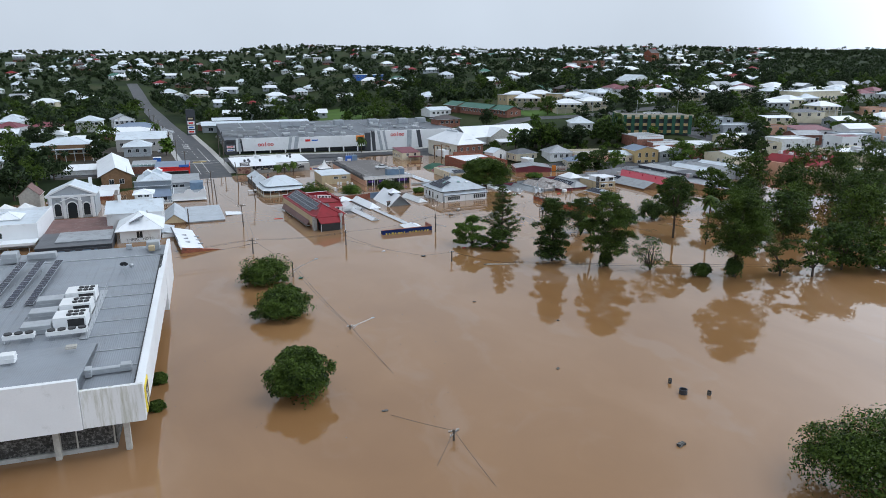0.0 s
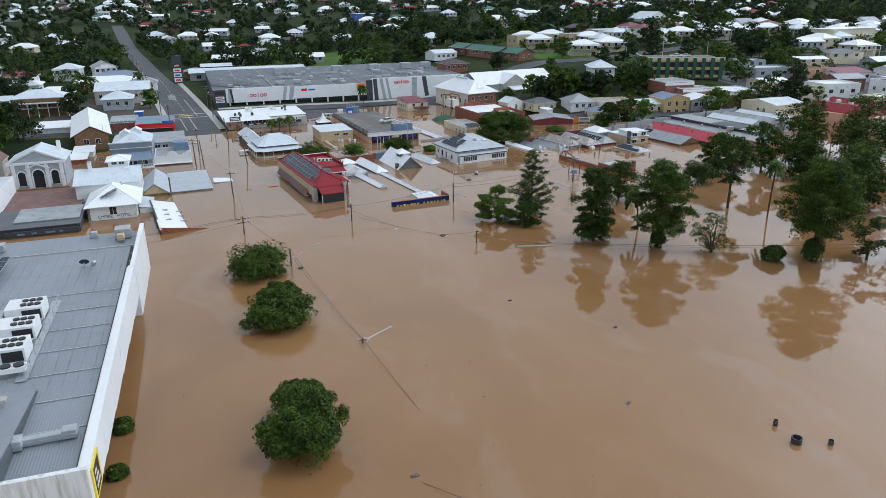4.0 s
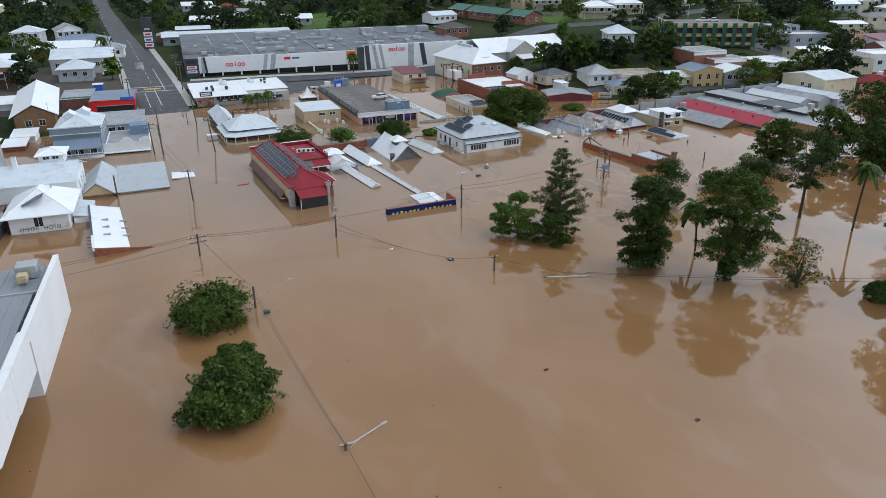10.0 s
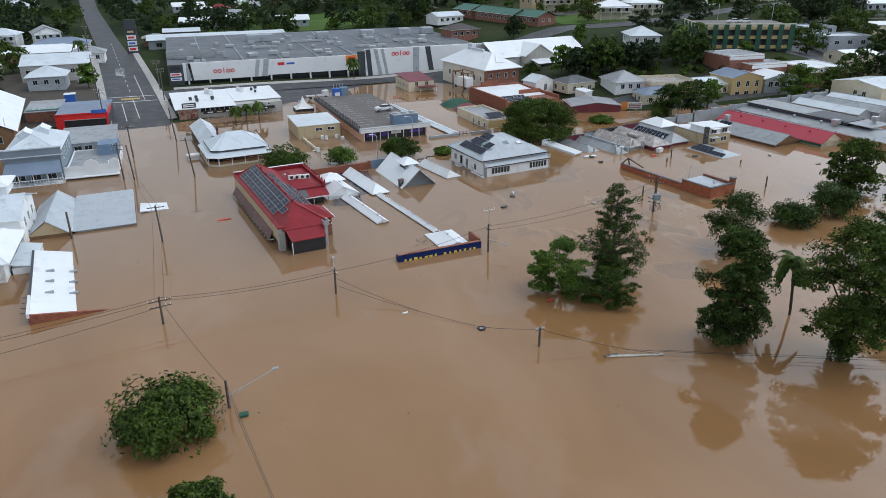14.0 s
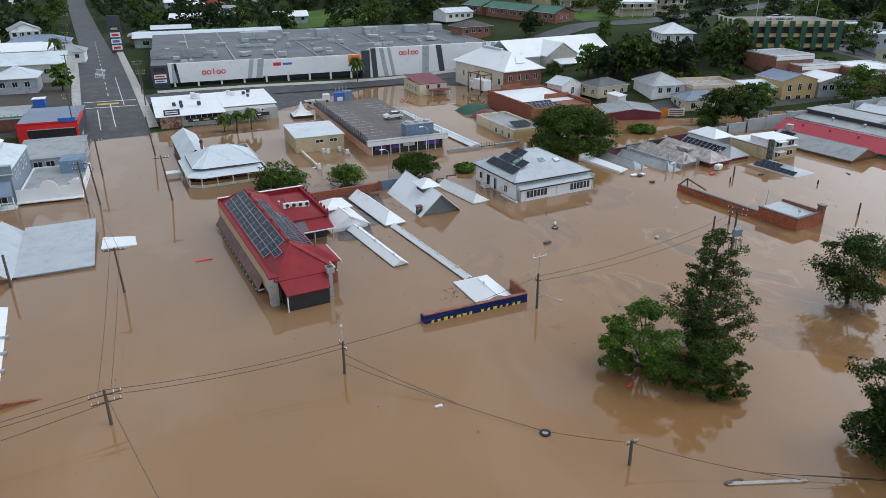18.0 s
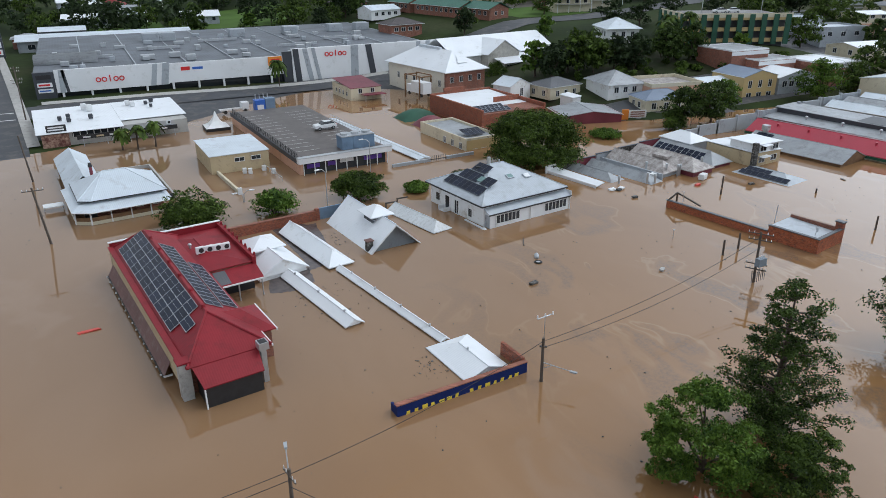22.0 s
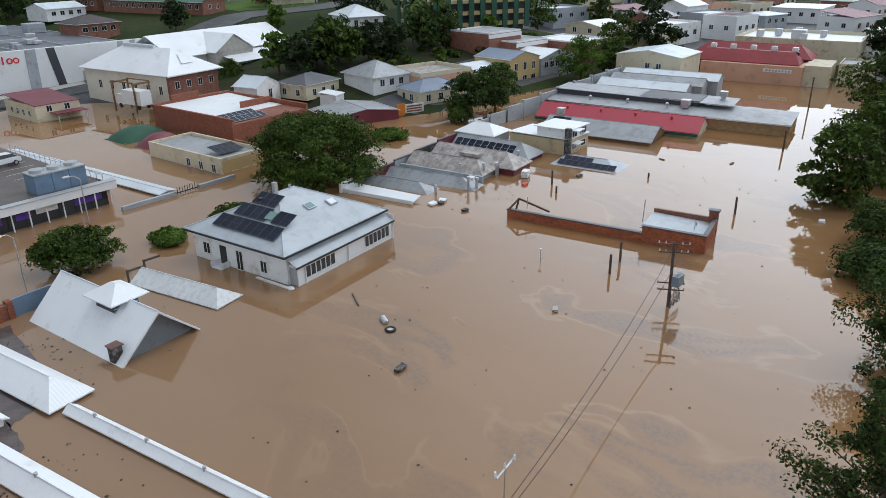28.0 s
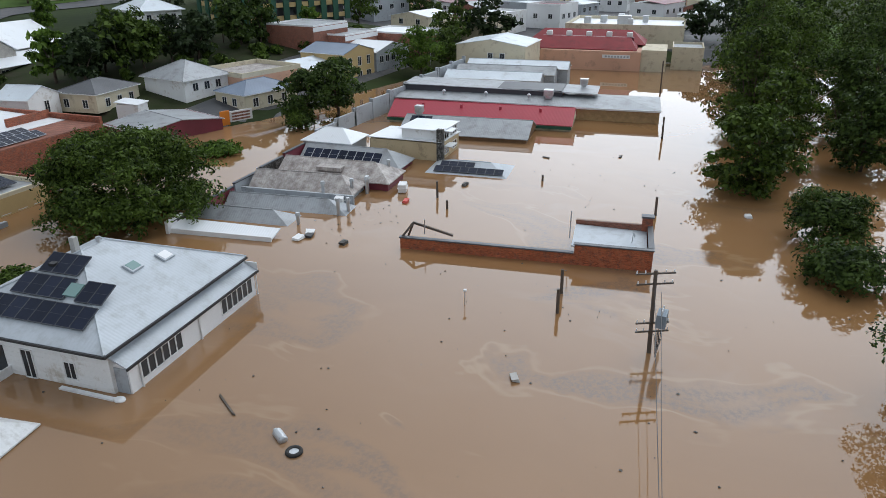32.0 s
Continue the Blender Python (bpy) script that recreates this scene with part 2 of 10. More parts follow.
M["courses"] = mat("orange_red_brick_courses", (0.42, 0.115, 0.050), 0.85, 0, 0.25, 0.9, grain=9, bump=0.5, dirt=(0.16, 0.07, 0.05), dirt_amount=0.5)


def add_courses(m):
    """Lays courses of single bricks over a brick paint: pale joints, set back."""
    n, l = m.node_tree.nodes, m.node_tree.links
    b = n["Principled BSDF"]
    src = b.inputs["Base Color"].links[0].from_socket
    tc = n.new("ShaderNodeTexCoord")
    sp = n.new("ShaderNodeSeparateXYZ"); l.new(tc.outputs["Object"], sp.inputs[0])
    su = n.new("ShaderNodeMath"); su.operation = 'ADD'; l.new(sp.outputs[0], su.inputs[0]); l.new(sp.outputs[1], su.inputs[1])
    cb = n.new("ShaderNodeCombineXYZ"); l.new(su.outputs[0], cb.inputs[0]); l.new(sp.outputs[2], cb.inputs[1])
    br = n.new("ShaderNodeTexBrick")
    br.inputs["Scale"].default_value = 1.0
    br.inputs["Brick Width"].default_value, br.inputs["Row Height"].default_value, br.inputs["Mortar Size"].default_value = 0.24, 0.086, 0.008
    br.inputs["Color1"].default_value, br.inputs["Color2"].default_value, br.inputs["Mortar"].default_value = (1.2, 1.15, 1.1, 1), (0.65, 0.6, 0.6, 1), (0.8, 1.3, 1.5, 1)
    l.new(cb.outputs[0], br.inputs["Vector"])
    mx = n.new("ShaderNodeMix"); mx.data_type = 'RGBA'; mx.blend_type = 'MULTIPLY'; mx.inputs[0].default_value = 1.0
    l.new(src, mx.inputs[6]); l.new(br.outputs["Color"], mx.inputs[7])
    l.new(mx.outputs[2], b.inputs["Base Color"])
    bp = n.new("ShaderNodeBump"); bp.invert = True; bp.inputs["Strength"].default_value, bp.inputs["Distance"].default_value = 0.8, 0.012
    l.new(br.outputs["Fac"], bp.inputs["Height"])
    l.new(b.inputs["Normal"].links[0].from_socket, bp.inputs["Normal"])
    l.new(bp.outputs[0], b.inputs["Normal"])


add_courses(M["courses"]); add_courses(M["brick_red"]); add_courses(M["brick_brown"])
M["mortar"] = mat("lime_mortar", (0.30, 0.22, 0.17), 0.9, 0, 0.2, 1.5)
M["stone_wall"] = mat("ochre_rubble_stone", (0.34, 0.22, 0.11), 0.85, 0, 0.3, 1.5, bump=0.6, vary=0.35)
M["timber"] = mat("brown_timber_boards", (0.19, 0.105, 0.05), 0.7, 0, 0.3, 1.2, grain=12)
M["pole_wood"] = mat("grey_brown_pole_timber", (0.10, 0.08, 0.065), 0.8, 0, 0.3, 1.5, grain=12)
M["post_pale"] = mat("pale_weathered_timber", (0.42, 0.40, 0.36), 0.8, 0, 0.25, 1.5)
M["galv"] = mat("galvanised_steel", (0.50, 0.52, 0.54), 0.4, 0.7, 0.12, 1.0)
M["white_metal"] = mat("white_enamelled_steel", (0.72, 0.73, 0.73), 0.4, 0, 0.06, 1.0)
M["black"] = mat("black_plastic", (0.02, 0.02, 0.022), 0.5, 0, 0.3, 2.0)
M["tank_blue"] = mat("blue_grey_tank_cladding", (0.16, 0.24, 0.34), 0.55, 0.1, 0.2, 0.8)
M["solar"] = mat("solar_cells", (0.012, 0.017, 0.034), 0.22, 0.0, 0.2, 0.8, bump=0.02, vary=0.25, spec=0.15)
M["solar_frame"] = mat("aluminium_frame", (0.42, 0.44, 0.47), 0.4, 0.5, 0.05, 1.0)
M["asphalt"] = mat("wet_asphalt", (0.042, 0.045, 0.052), 0.6, 0, 0.25, 0.15, grain=9, dirt=(0.12, 0.11, 0.10), dirt_amount=0.5)
M["membrane"] = mat("dull_grey_roof_membrane", (0.125, 0.140, 0.160), 0.6, 0, 0.3, 0.08, ribs=0.8, rib_depth=0.3, dirt=(0.075, 0.08, 0.088), dirt_amount=0.6)
M["deck"] = mat("damp_concrete_deck", (0.105, 0.088, 0.080), 0.4, 0, 0.3, 0.2, dirt=(0.055, 0.045, 0.04), dirt_amount=0.8, spec=0.3)
M["concrete"] = mat("pale_concrete", (0.42, 0.41, 0.39), 0.8, 0, 0.15, 0.4, dirt=(0.25, 0.24, 0.22), dirt_amount=0.4)
M["line"] = mat("white_road_paint", (0.62, 0.62, 0.60), 0.7, 0, 0.15, 2.0)
M["line_yellow"] = mat("yellow_road_paint", (0.5, 0.36, 0.10), 0.7, 0, 0.2, 2.0)
M["sign_blue"] = mat("royal_blue_painted_wall", (0.008, 0.022, 0.115), 0.65, 0, 0.25, 0.8, spec=0.2)
M["sign_yellow"] = mat("yellow_sign_paint", (0.75, 0.58, 0.06), 0.55, 0, 0.1, 1.0)
M["red_paint"] = mat("bright_red_panel", (0.62, 0.02, 0.02), 0.45, 0, 0.08, 0.5)
M["blue_paint"] = mat("bright_blue_panel", (0.03, 0.12, 0.45), 0.45, 0, 0.08, 0.5)
M["purple"] = mat("purple_shop_panel", (0.10, 0.04, 0.32), 0.5, 0, 0.1, 0.5)
M["orange"] = mat("orange_panel", (0.75, 0.24, 0.03), 0.5, 0, 0.1, 0.5)
M["green_cloth"] = mat("dark_green_canvas", (0.02, 0.09, 0.055), 0.7, 0, 0.2, 0.6)
M["white_cloth"] = mat("white_canvas", (0.76, 0.77, 0.77), 0.7, 0, 0.05, 0.6)
M["scum"] = mat("dark_oily_scum", (0.105, 0.082, 0.078), 0.22, 0, 0.3, 0.6, grain=5, dirt=(0.05, 0.045, 0.045), dirt_amount=0.6)
M["poster"] = mat("mottled_dark_poster", (0.11, 0.03, 0.025), 0.5, 0, 0.4, 0.7, dirt=(0.55, 0.38, 0.28), dirt_amount=0.8)
M["rubber"] = mat("black_rubber", (0.025, 0.024, 0.023), 0.8, 0, 0.3, 3.0)
M["glass"] = glass_mat("dark_window_glass", (0.025, 0.03, 0.035))
M["glass_green"] = glass_mat("green_tinted_glass", (0.02, 0.09, 0.07))
M["skylight"] = glass_mat("grey_green_skylight_glass", (0.16, 0.27, 0.26), 0.15)
M["car_white"] = mat("white_car_paint", (0.75, 0.76, 0.77), 0.25, 0, 0.03, 1.0)
M["bark"] = mat("dark_tree_bark", (0.075, 0.055, 0.04), 0.9, 0, 0.35, 2.0, grain=10, bump=0.6)
M["plastic_red"] = mat("faded_red_plastic", (0.6, 0.07, 0.05), 0.5, 0, 0.1, 2.0)


def leaf_mat(name, a, b, rough=0.55):
    m = bpy.data.materials.new(name)
    m.use_nodes = True
    n, l = m.node_tree.nodes, m.node_tree.links
    p = n["Principled BSDF"]
    p.inputs["Roughness"].default_value = rough
    p.inputs["Specular IOR Level"].default_value = 0.15
    geo = n.new("ShaderNodeNewGeometry")
    no = n.new("ShaderNodeTexNoise"); no.inputs["Scale"].default_value = 0.45; no.inputs["Detail"].default_value = 3
    l.new(geo.outputs["Position"], no.inputs["Vector"])
    ad = n.new("ShaderNodeMath"); ad.operation = 'MULTIPLY_ADD'; ad.inputs[1].default_value = 0.5
    l.new(geo.outputs["Random Per Island"], ad.inputs[0]); l.new(no.outputs[0], ad.inputs[2])
    rg = n.new("ShaderNodeMapRange"); rg.inputs[1].default_value, rg.inputs[2].default_value = 0.4, 1.05
    l.new(ad.outputs[0], rg.inputs[0])
    mx = n.new("ShaderNodeMix"); mx.data_type = 'RGBA'
    mx.inputs[6].default_value, mx.inputs[7].default_value = (*a, 1), (*b, 1)
    l.new(rg.outputs[0], mx.inputs[0])
    l.new(mx.outputs[2], p.inputs["Base Color"])
    tr = n.new("ShaderNodeBsdfTranslucent")
    l.new(mx.outputs[2], tr.inputs[0])
    ms = n.new("ShaderNodeMixShader"); ms.inputs[0].default_value = 0.25
    l.new(p.outputs[0], ms.inputs[1]); l.new(tr.outputs[0], ms.inputs[2])
    l.new(ms.outputs[0], n["Material Output"].inputs[0])
    return m


M["leaf"] = leaf_mat("dark_green_leaves", (0.006, 0.016, 0.004), (0.105, 0.165, 0.028))
M["leaf_light"] = leaf_mat("bright_green_leaves", (0.013, 0.040, 0.006), (0.15, 0.25, 0.038))
M["leaf_deep"] = leaf_mat("deep_green_needles", (0.006, 0.016, 0.005), (0.082, 0.132, 0.028))
M["leaf_far"] = leaf_mat("far_woodland_leaves", (0.005, 0.013, 0.006), (0.052, 0.080, 0.030))


def ground_mat():
    m = bpy.data.materials.new("damp_grass_and_earth")
    m.use_nodes = True
    n, l = m.node_tree.nodes, m.node_tree.links
    p = n["Principled BSDF"]
    p.inputs["Roughness"].default_value = 0.9
    p.inputs["Specular IOR Level"].default_value = 0.1
    geo = n.new("ShaderNodeNewGeometry")
    a, b = n.new("ShaderNodeTexNoise"), n.new("ShaderNodeTexNoise")
    a.inputs["Scale"].default_value, a.inputs["Detail"].default_value = 0.018, 6
    b.inputs["Scale"].default_value, b.inputs["Detail"].default_value = 0.6, 5
    l.new(geo.outputs["Position"], a.inputs["Vector"]); l.new(geo.outputs["Position"], b.inputs["Vector"])
    r = n.new("ShaderNodeValToRGB")
    r.color_ramp.elements[0].position, r.color_ramp.elements[0].color = 0.36, (0.016, 0.026, 0.010, 1)
    r.color_ramp.elements[1].position, r.color_ramp.elements[1].color = 0.52, (0.030, 0.046, 0.014, 1)
    e = r.color_ramp.elements.new(0.66); e.color = (0.044, 0.050, 0.022, 1)
    l.new(a.outputs[0], r.inputs[0])
    rg = n.new("ShaderNodeMapRange"); rg.inputs[3].default_value, rg.inputs[4].default_value = 0.6, 1.4
    l.new(b.outputs[0], rg.inputs[0])
    s = n.new("ShaderNodeVectorMath"); s.operation = 'SCALE'
    l.new(r.outputs[0], s.inputs[0]); l.new(rg.outputs[0], s.inputs["Scale"]); l.new(s.outputs[0], p.inputs["Base Color"])
    bp = n.new("ShaderNodeBump"); bp.inputs["Strength"].default_value = 0.5
    l.new(b.outputs[0], bp.inputs["Height"]); l.new(bp.outputs[0], p.inputs["Normal"])
    return m


def water_mat():
    """Silt-laden flood water: opaque brown, almost still, with drifting scum in curling bands."""
    m = bpy.data.materials.new("silty_brown_flood_water")
    m.use_nodes = True
    n, l = m.node_tree.nodes, m.node_tree.links
    p = n["Principled BSDF"]
    p.inputs["IOR"].default_value = 1.54

    def noise_at(vec, scale, detail=4.0, rough=0.5):
        q = n.new("ShaderNodeTexNoise")
        q.inputs["Scale"].default_value, q.inputs["Detail"].default_value, q.inputs["Roughness"].default_value = scale, detail, rough
        l.new(vec, q.inputs["Vector"])
        return q

    def span(v, a, b, lo=0.0, hi=1.0):
        q = n.new("ShaderNodeMapRange")
        q.interpolation_type = 'SMOOTHSTEP'
        q.inputs[1].default_value, q.inputs[2].default_value, q.inputs[3].default_value, q.inputs[4].default_value = a, b, lo, hi
        l.new(v, q.inputs[0])
        return q.outputs[0]

    def calc(op, a, b):
        q = n.new("ShaderNodeMath"); q.operation = op
        for i, v in enumerate((a, b)):
            if isinstance(v, (int, float)):
                q.inputs[i].default_value = v
            else:
                l.new(v, q.inputs[i])
        return q.outputs[0]

    def blend(f, a, b):
        q = n.new("ShaderNodeMix"); q.data_type = 'RGBA'
        l.new(f, q.inputs[0])
        for i, v in ((6, a), (7, b)):
            if isinstance(v, tuple):
                q.inputs[i].default_value = (*v, 1)
            else:
                l.new(v, q.inputs[i])
        return q.outputs[2]

    geo = n.new("ShaderNodeNewGeometry")
    pos = geo.outputs["Position"]

    def drift(scale, reach, stretch):
        w = noise_at(pos, scale, 3.0)
        v = n.new("ShaderNodeVectorMath"); v.operation = 'SCALE'; v.inputs["Scale"].default_value = reach
        l.new(w.outputs["Color"], v.inputs[0])
        a = n.new("ShaderNodeVectorMath"); a.operation = 'ADD'
        l.new(pos, a.inputs[0]); l.new(v.outputs[0], a.inputs[1])
        t = n.new("ShaderNodeVectorMath"); t.operation = 'MULTIPLY'; t.inputs[1].default_value = stretch
        l.new(a.outputs[0], t.inputs[0])
        return t.outputs[0]

    broad = noise_at(drift(0.02, 55.0, (1.0, 0.25, 1.0)), 0.05, 6.0).outputs[0]
    r = n.new("ShaderNodeValToRGB")
    r.color_ramp.elements[0].position, r.color_ramp.elements[0].color = 0.30, (0.238, 0.124, 0.052, 1)
    r.color_ramp.elements[1].position, r.color_ramp.elements[1].color = 0.72, (0.312, 0.180, 0.094, 1)
    e = r.color_ramp.elements.new(0.50); e.color = (0.270, 0.145, 0.063, 1)
    l.new(broad, r.inputs[0])
    # a greyer base colour between the buildings stands in for sky mirrored there
    sx = n.new("ShaderNodeSeparateXYZ"); l.new(pos, sx.inputs[0])
    up_street = calc('ADD', span(sx.outputs[1], 120.0, 205.0), calc('MULTIPLY', calc('SUBTRACT', noise_at(drift(0.015, 40.0, (1.0, 0.5, 1.0)), 0.03, 5.0).outputs[0], 0.5), 1.6))
    base_col = blend(calc('MULTIPLY', calc('MULTIPLY', span(up_street, 0.1, 1.0), span(sx.outputs[0], 85.0, 45.0, 0.2, 1.0)), 0.62), r.outputs[0], (0.232, 0.150, 0.094))
    oil = span(noise_at(drift(0.05, 22.0, (1.0, 0.3, 1.0)), 0.10, 4.0).outputs[0], 0.56, 0.68)
    base_col = blend(calc('MULTIPLY', oil, 0.35), base_col, (0.30, 0.20, 0.135))
    # where the scum has gathered: round the drowned shops, thin elsewhere
    off = n.new("ShaderNodeVectorMath"); off.operation = 'DISTANCE'
    l.new(pos, off.inputs[0]); off.inputs[1].default_value = (86.0, 160.0, 0.0)
    near = span(off.outputs["Value"], 10.0, 48.0, 1.0, 0.0)
    curl = noise_at(drift(0.028, 34.0, (1.0, 0.36, 1.0)), 0.13, 4.0).outputs[0]
    edge = calc('ABSOLUTE', calc('SUBTRACT', curl, 0.53), 0.0)
    line_ = calc('MULTIPLY', span(edge, 0.0, 0.02, 1.0, 0.0), near)
    bed = calc('MULTIPLY', calc('MULTIPLY', span(curl, 0.53, 0.60), span(curl, 0.68, 0.60)), near)
    speck = noise_at(pos, 2.6, 5.0, 0.75).outputs[0]
    dark = calc('MULTIPLY', bed, span(speck, 0.40, 0.62, 0.2, 0.78))
    gap = span(noise_at(pos, 0.11, 3.0).outputs[0], 0.42, 0.58)
    col = blend(calc('MULTIPLY', line_, calc('MULTIPLY', gap, 0.5)), base_col, (0.36, 0.25, 0.15))
    col = blend(dark, col, (0.13, 0.095, 0.075))
    l.new(col, p.inputs["Base Color"])
    rough = calc('ADD', calc('MULTIPLY', bed, 0.10), span(broad, 0.35, 0.7, 0.0, 0.006))
    l.new(rough, p.inputs["Roughness"])
    bp = n.new("ShaderNodeBump"); bp.inputs["Strength"].default_value = 0.006; bp.inputs["Distance"].default_value = 0.2
    l.new(noise_at(pos, 0.9, 3.0).outputs[0], bp.inputs["Height"]); l.new(bp.outputs[0], p.inputs["Normal"])
    return m


M["ground"], M["water"] = ground_mat(), water_mat()
M["lawn"] = mat("mown_lawn", (0.070, 0.125, 0.028), 0.9, 0, 0.3, 0.1, grain=3, spec=0.1)
M["rough_grass"] = mat("rough_damp_grass", (0.030, 0.040, 0.016), 0.95, 0, 0.35, 0.15, grain=3, dirt=(0.05, 0.042, 0.032), dirt_amount=0.6, spec=0.1)
M["ivory_wall"] = mat("ivory_painted_render", (0.70, 0.66, 0.57), 0.65, 0, 0.08, 0.3, dirt=(0.45, 0.40, 0.32), dirt_amount=0.25)
M["mud"] = mat("bare_damp_earth", (0.062, 0.052, 0.040), 0.8, 0, 0.3, 0.2, grain=3)


# ---- mesh helpers ----
def thing(name, x, y, z, label, category, group="", rz=0.0, kind=""):
    ob = new(name)
    ob.empty_display_size = 0.5
    ob.matrix_basis = pose(x, y, z, 0, 0, rz)
    return tagged(ob, label, category, group, kind)


def part(name, bm, material, parent, label="", loc=None, smooth=False):
    if isinstance(bm, bmesh.types.BMesh):
        me = bpy.data.meshes.new(name)
        bm.normal_update()
        bm.to_mesh(me)
        bm.free()
        for p in me.polygons:
            p.use_smooth = smooth
    else:
        me = bm
    if material is not None and not me.materials:
        me.materials.append(M[material] if isinstance(material, str) else material)
    ob = new(name, me)
    ob.parent = parent
    if loc is not None:
        ob.matrix_basis = loc if isinstance(loc, Matrix) else Matrix.Translation(loc)
    if label:
        ob["label"] = label
    return ob


def B():
    bm = bmesh.new()
    bm.loops.layers.uv.new("UVMap")
    return bm


def box(bm, x0, x1, y0, y1, z0, z1):
    v = [bm.verts.new(c) for c in ((x0, y0, z0), (x1, y0, z0), (x1, y1, z0), (x0, y1, z0), (x0, y0, z1), (x1, y0, z1), (x1, y1, z1), (x0, y1, z1))]
    for f in ((3, 2, 1, 0), (4, 5, 6, 7), (0, 1, 5, 4), (1, 2, 6, 5), (2, 3, 7, 6), (3, 0, 4, 7)):
        bm.faces.new([v[i] for i in f])
    return bm


def rod(bm, p, q, r0, r1=None, n=8, caps=True):
    p, q = Vector(p), Vector(q)
    r1 = r0 if r1 is None else r1
    d = (q - p).normalized()
    u = d.orthogonal().normalized()
    w = d.cross(u)
    rings = []
    for c, r in ((p, r0), (q, r1)):
        rings.append([bm.verts.new(c + r * (math.cos(2 * math.pi * i / n) * u + math.sin(2 * math.pi * i / n) * w)) for i in range(n)])
    for i in range(n):
        bm.faces.new((rings[0][i], rings[0][(i + 1) % n], rings[1][(i + 1) % n], rings[1][i]))
    if caps:
        bm.faces.new(rings[0][::-1])
        bm.faces.new(rings[1])
    return bm


def slab(bm, pts, t=0.1):
    """One sheet of a roof: a plane polygon seen counter-clockwise from above, t thick, with metres down its slope as UV."""
    uvl = bm.loops.layers.uv.active
    pts = [Vector(p) for p in pts]
    nrm = Vector((0, 0, 0))
    for i, p in enumerate(pts):
        q = pts[(i + 1) % len(pts)]
        nrm += Vector(((p.y - q.y) * (p.z + q.z), (p.z - q.z) * (p.x + q.x), (p.x - q.x) * (p.y + q.y)))
    nrm.normalize()
    down = Vector((0, 0, -1)) + nrm * nrm.z
    down = down.normalized() if down.length > 1e-4 else Vector((0, -1, 0))
    across = nrm.cross(down)
    top = [bm.verts.new(p) for p in pts]
    low = [bm.verts.new(p - Vector((0, 0, t))) for p in pts]
    f = bm.faces.new(top)
    for lp in f.loops:
        lp[uvl].uv = (lp.vert.co.dot(across), lp.vert.co.dot(down))
    bm.faces.new(low[::-1])
    for i in range(len(pts)):
        j = (i + 1) % len(pts)
        bm.faces.new((top[j], top[i], low[i], low[j]))


def hip_faces(x0, x1, y0, y1, z, rise, ridge=None):
    w, d = x1 - x0, y1 - y0
    cx, cy = (x0 + x1) / 2, (y0 + y1) / 2
    zt = z + rise
    if w >= d:
        k = d / 2 if ridge is None else (w - ridge) / 2
        a, b = (x0 + k, cy, zt), (x1 - k, cy, zt)
        return [[(x0, y0, z), (x1, y0, z), b, a], [(x1, y1, z), (x0, y1, z), a, b], [(x0, y1, z), (x0, y0, z), a], [(x1, y0, z), (x1, y1, z), b]], [a, b]
    k = w / 2 if ridge is None else (d - ridge) / 2
    a, b = (cx, y0 + k, zt), (cx, y1 - k, zt)
    return [[(x1, y0, z), (x1, y1, z), b, a], [(x0, y1, z), (x0, y0, z), a, b], [(x0, y0, z), (x1, y0, z), a], [(x1, y1, z), (x0, y1, z), b]], [a, b]


def gable_faces(x0, x1, y0, y1, z, rise, axis):
    if axis == "x":
        c = (y0 + y1) / 2
        a, b = (x0, c, z + rise), (x1, c, z + rise)
        return [[(x0, y0, z), (x1, y0, z), b, a], [(x1, y1, z), (x0, y1, z), a, b]], [a, b]
    c = (x0 + x1) / 2
    a, b = (c, y0, z + rise), (c, y1, z + rise)
    return [[(x1, y0, z), (x1, y1, z), b, a], [(x0, y1, z), (x0, y0, z), a, b]], [a, b]


def slab_pair(x0, x1, y0, y1, z, rise):
    """Two roof slopes meeting over the middle of x0..x1."""
    bm = B()
    for f in gable_faces(x0, x1, y0, y1, z, rise, "y")[0]:
        slab(bm, f)
    return bm


WINDOW = {}


def window(parent, side, u, z, w, h, rect, trim="white_metal", pane="glass", mullions=1):
    """A window or door on one side (s, n, e, w) of a rectangle of walls: a frame proud of the wall, with its pane."""
    key = (round(w, 2), round(h, 2), trim, pane, mullions)
    if key not in WINDOW:
        bm = B()
        t = 0.07
        box(bm, -w / 2 - t, -w / 2, -0.05, 0.02, -h / 2 - t, h / 2 + t)
        box(bm, w / 2, w / 2 + t, -0.05, 0.02, -h / 2 - t, h / 2 + t)
        box(bm, -w / 2, w / 2, -0.05, 0.02, h / 2, h / 2 + t)
        box(bm, -w / 2, w / 2, -0.08, 0.02, -h / 2 - t, -h / 2)
        for i in range(1, mullions + 1):
            c = -w / 2 + w * i / (mullions + 1)
            box(bm, c - 0.025, c + 0.025, -0.04, 0.02, -h / 2, h / 2)
        me = bpy.data.meshes.new("window")
        bm.to_mesh(me); bm.free()
        me.materials.append(M[trim])
        bm = box(B(), -w / 2, w / 2, -0.012, 0.01, -h / 2, h / 2)
        mp = bpy.data.meshes.new("pane")
        bm.to_mesh(mp); bm.free()
        mp.materials.append(M[pane])
        WINDOW[key] = me, mp
    me, mp = WINDOW[key]
    x0, x1, y0, y1 = rect
    place = {"s": pose(u, y0, z), "n": pose(u, y1, z, 0, 0, 180), "e": pose(x1, u, z, 0, 0, 90), "w": pose(x0, u, z, 0, 0, -90)}[side]
    wo = part("window", me, None, parent, loc=place)
    part("pane", mp, None, wo)
    return wo


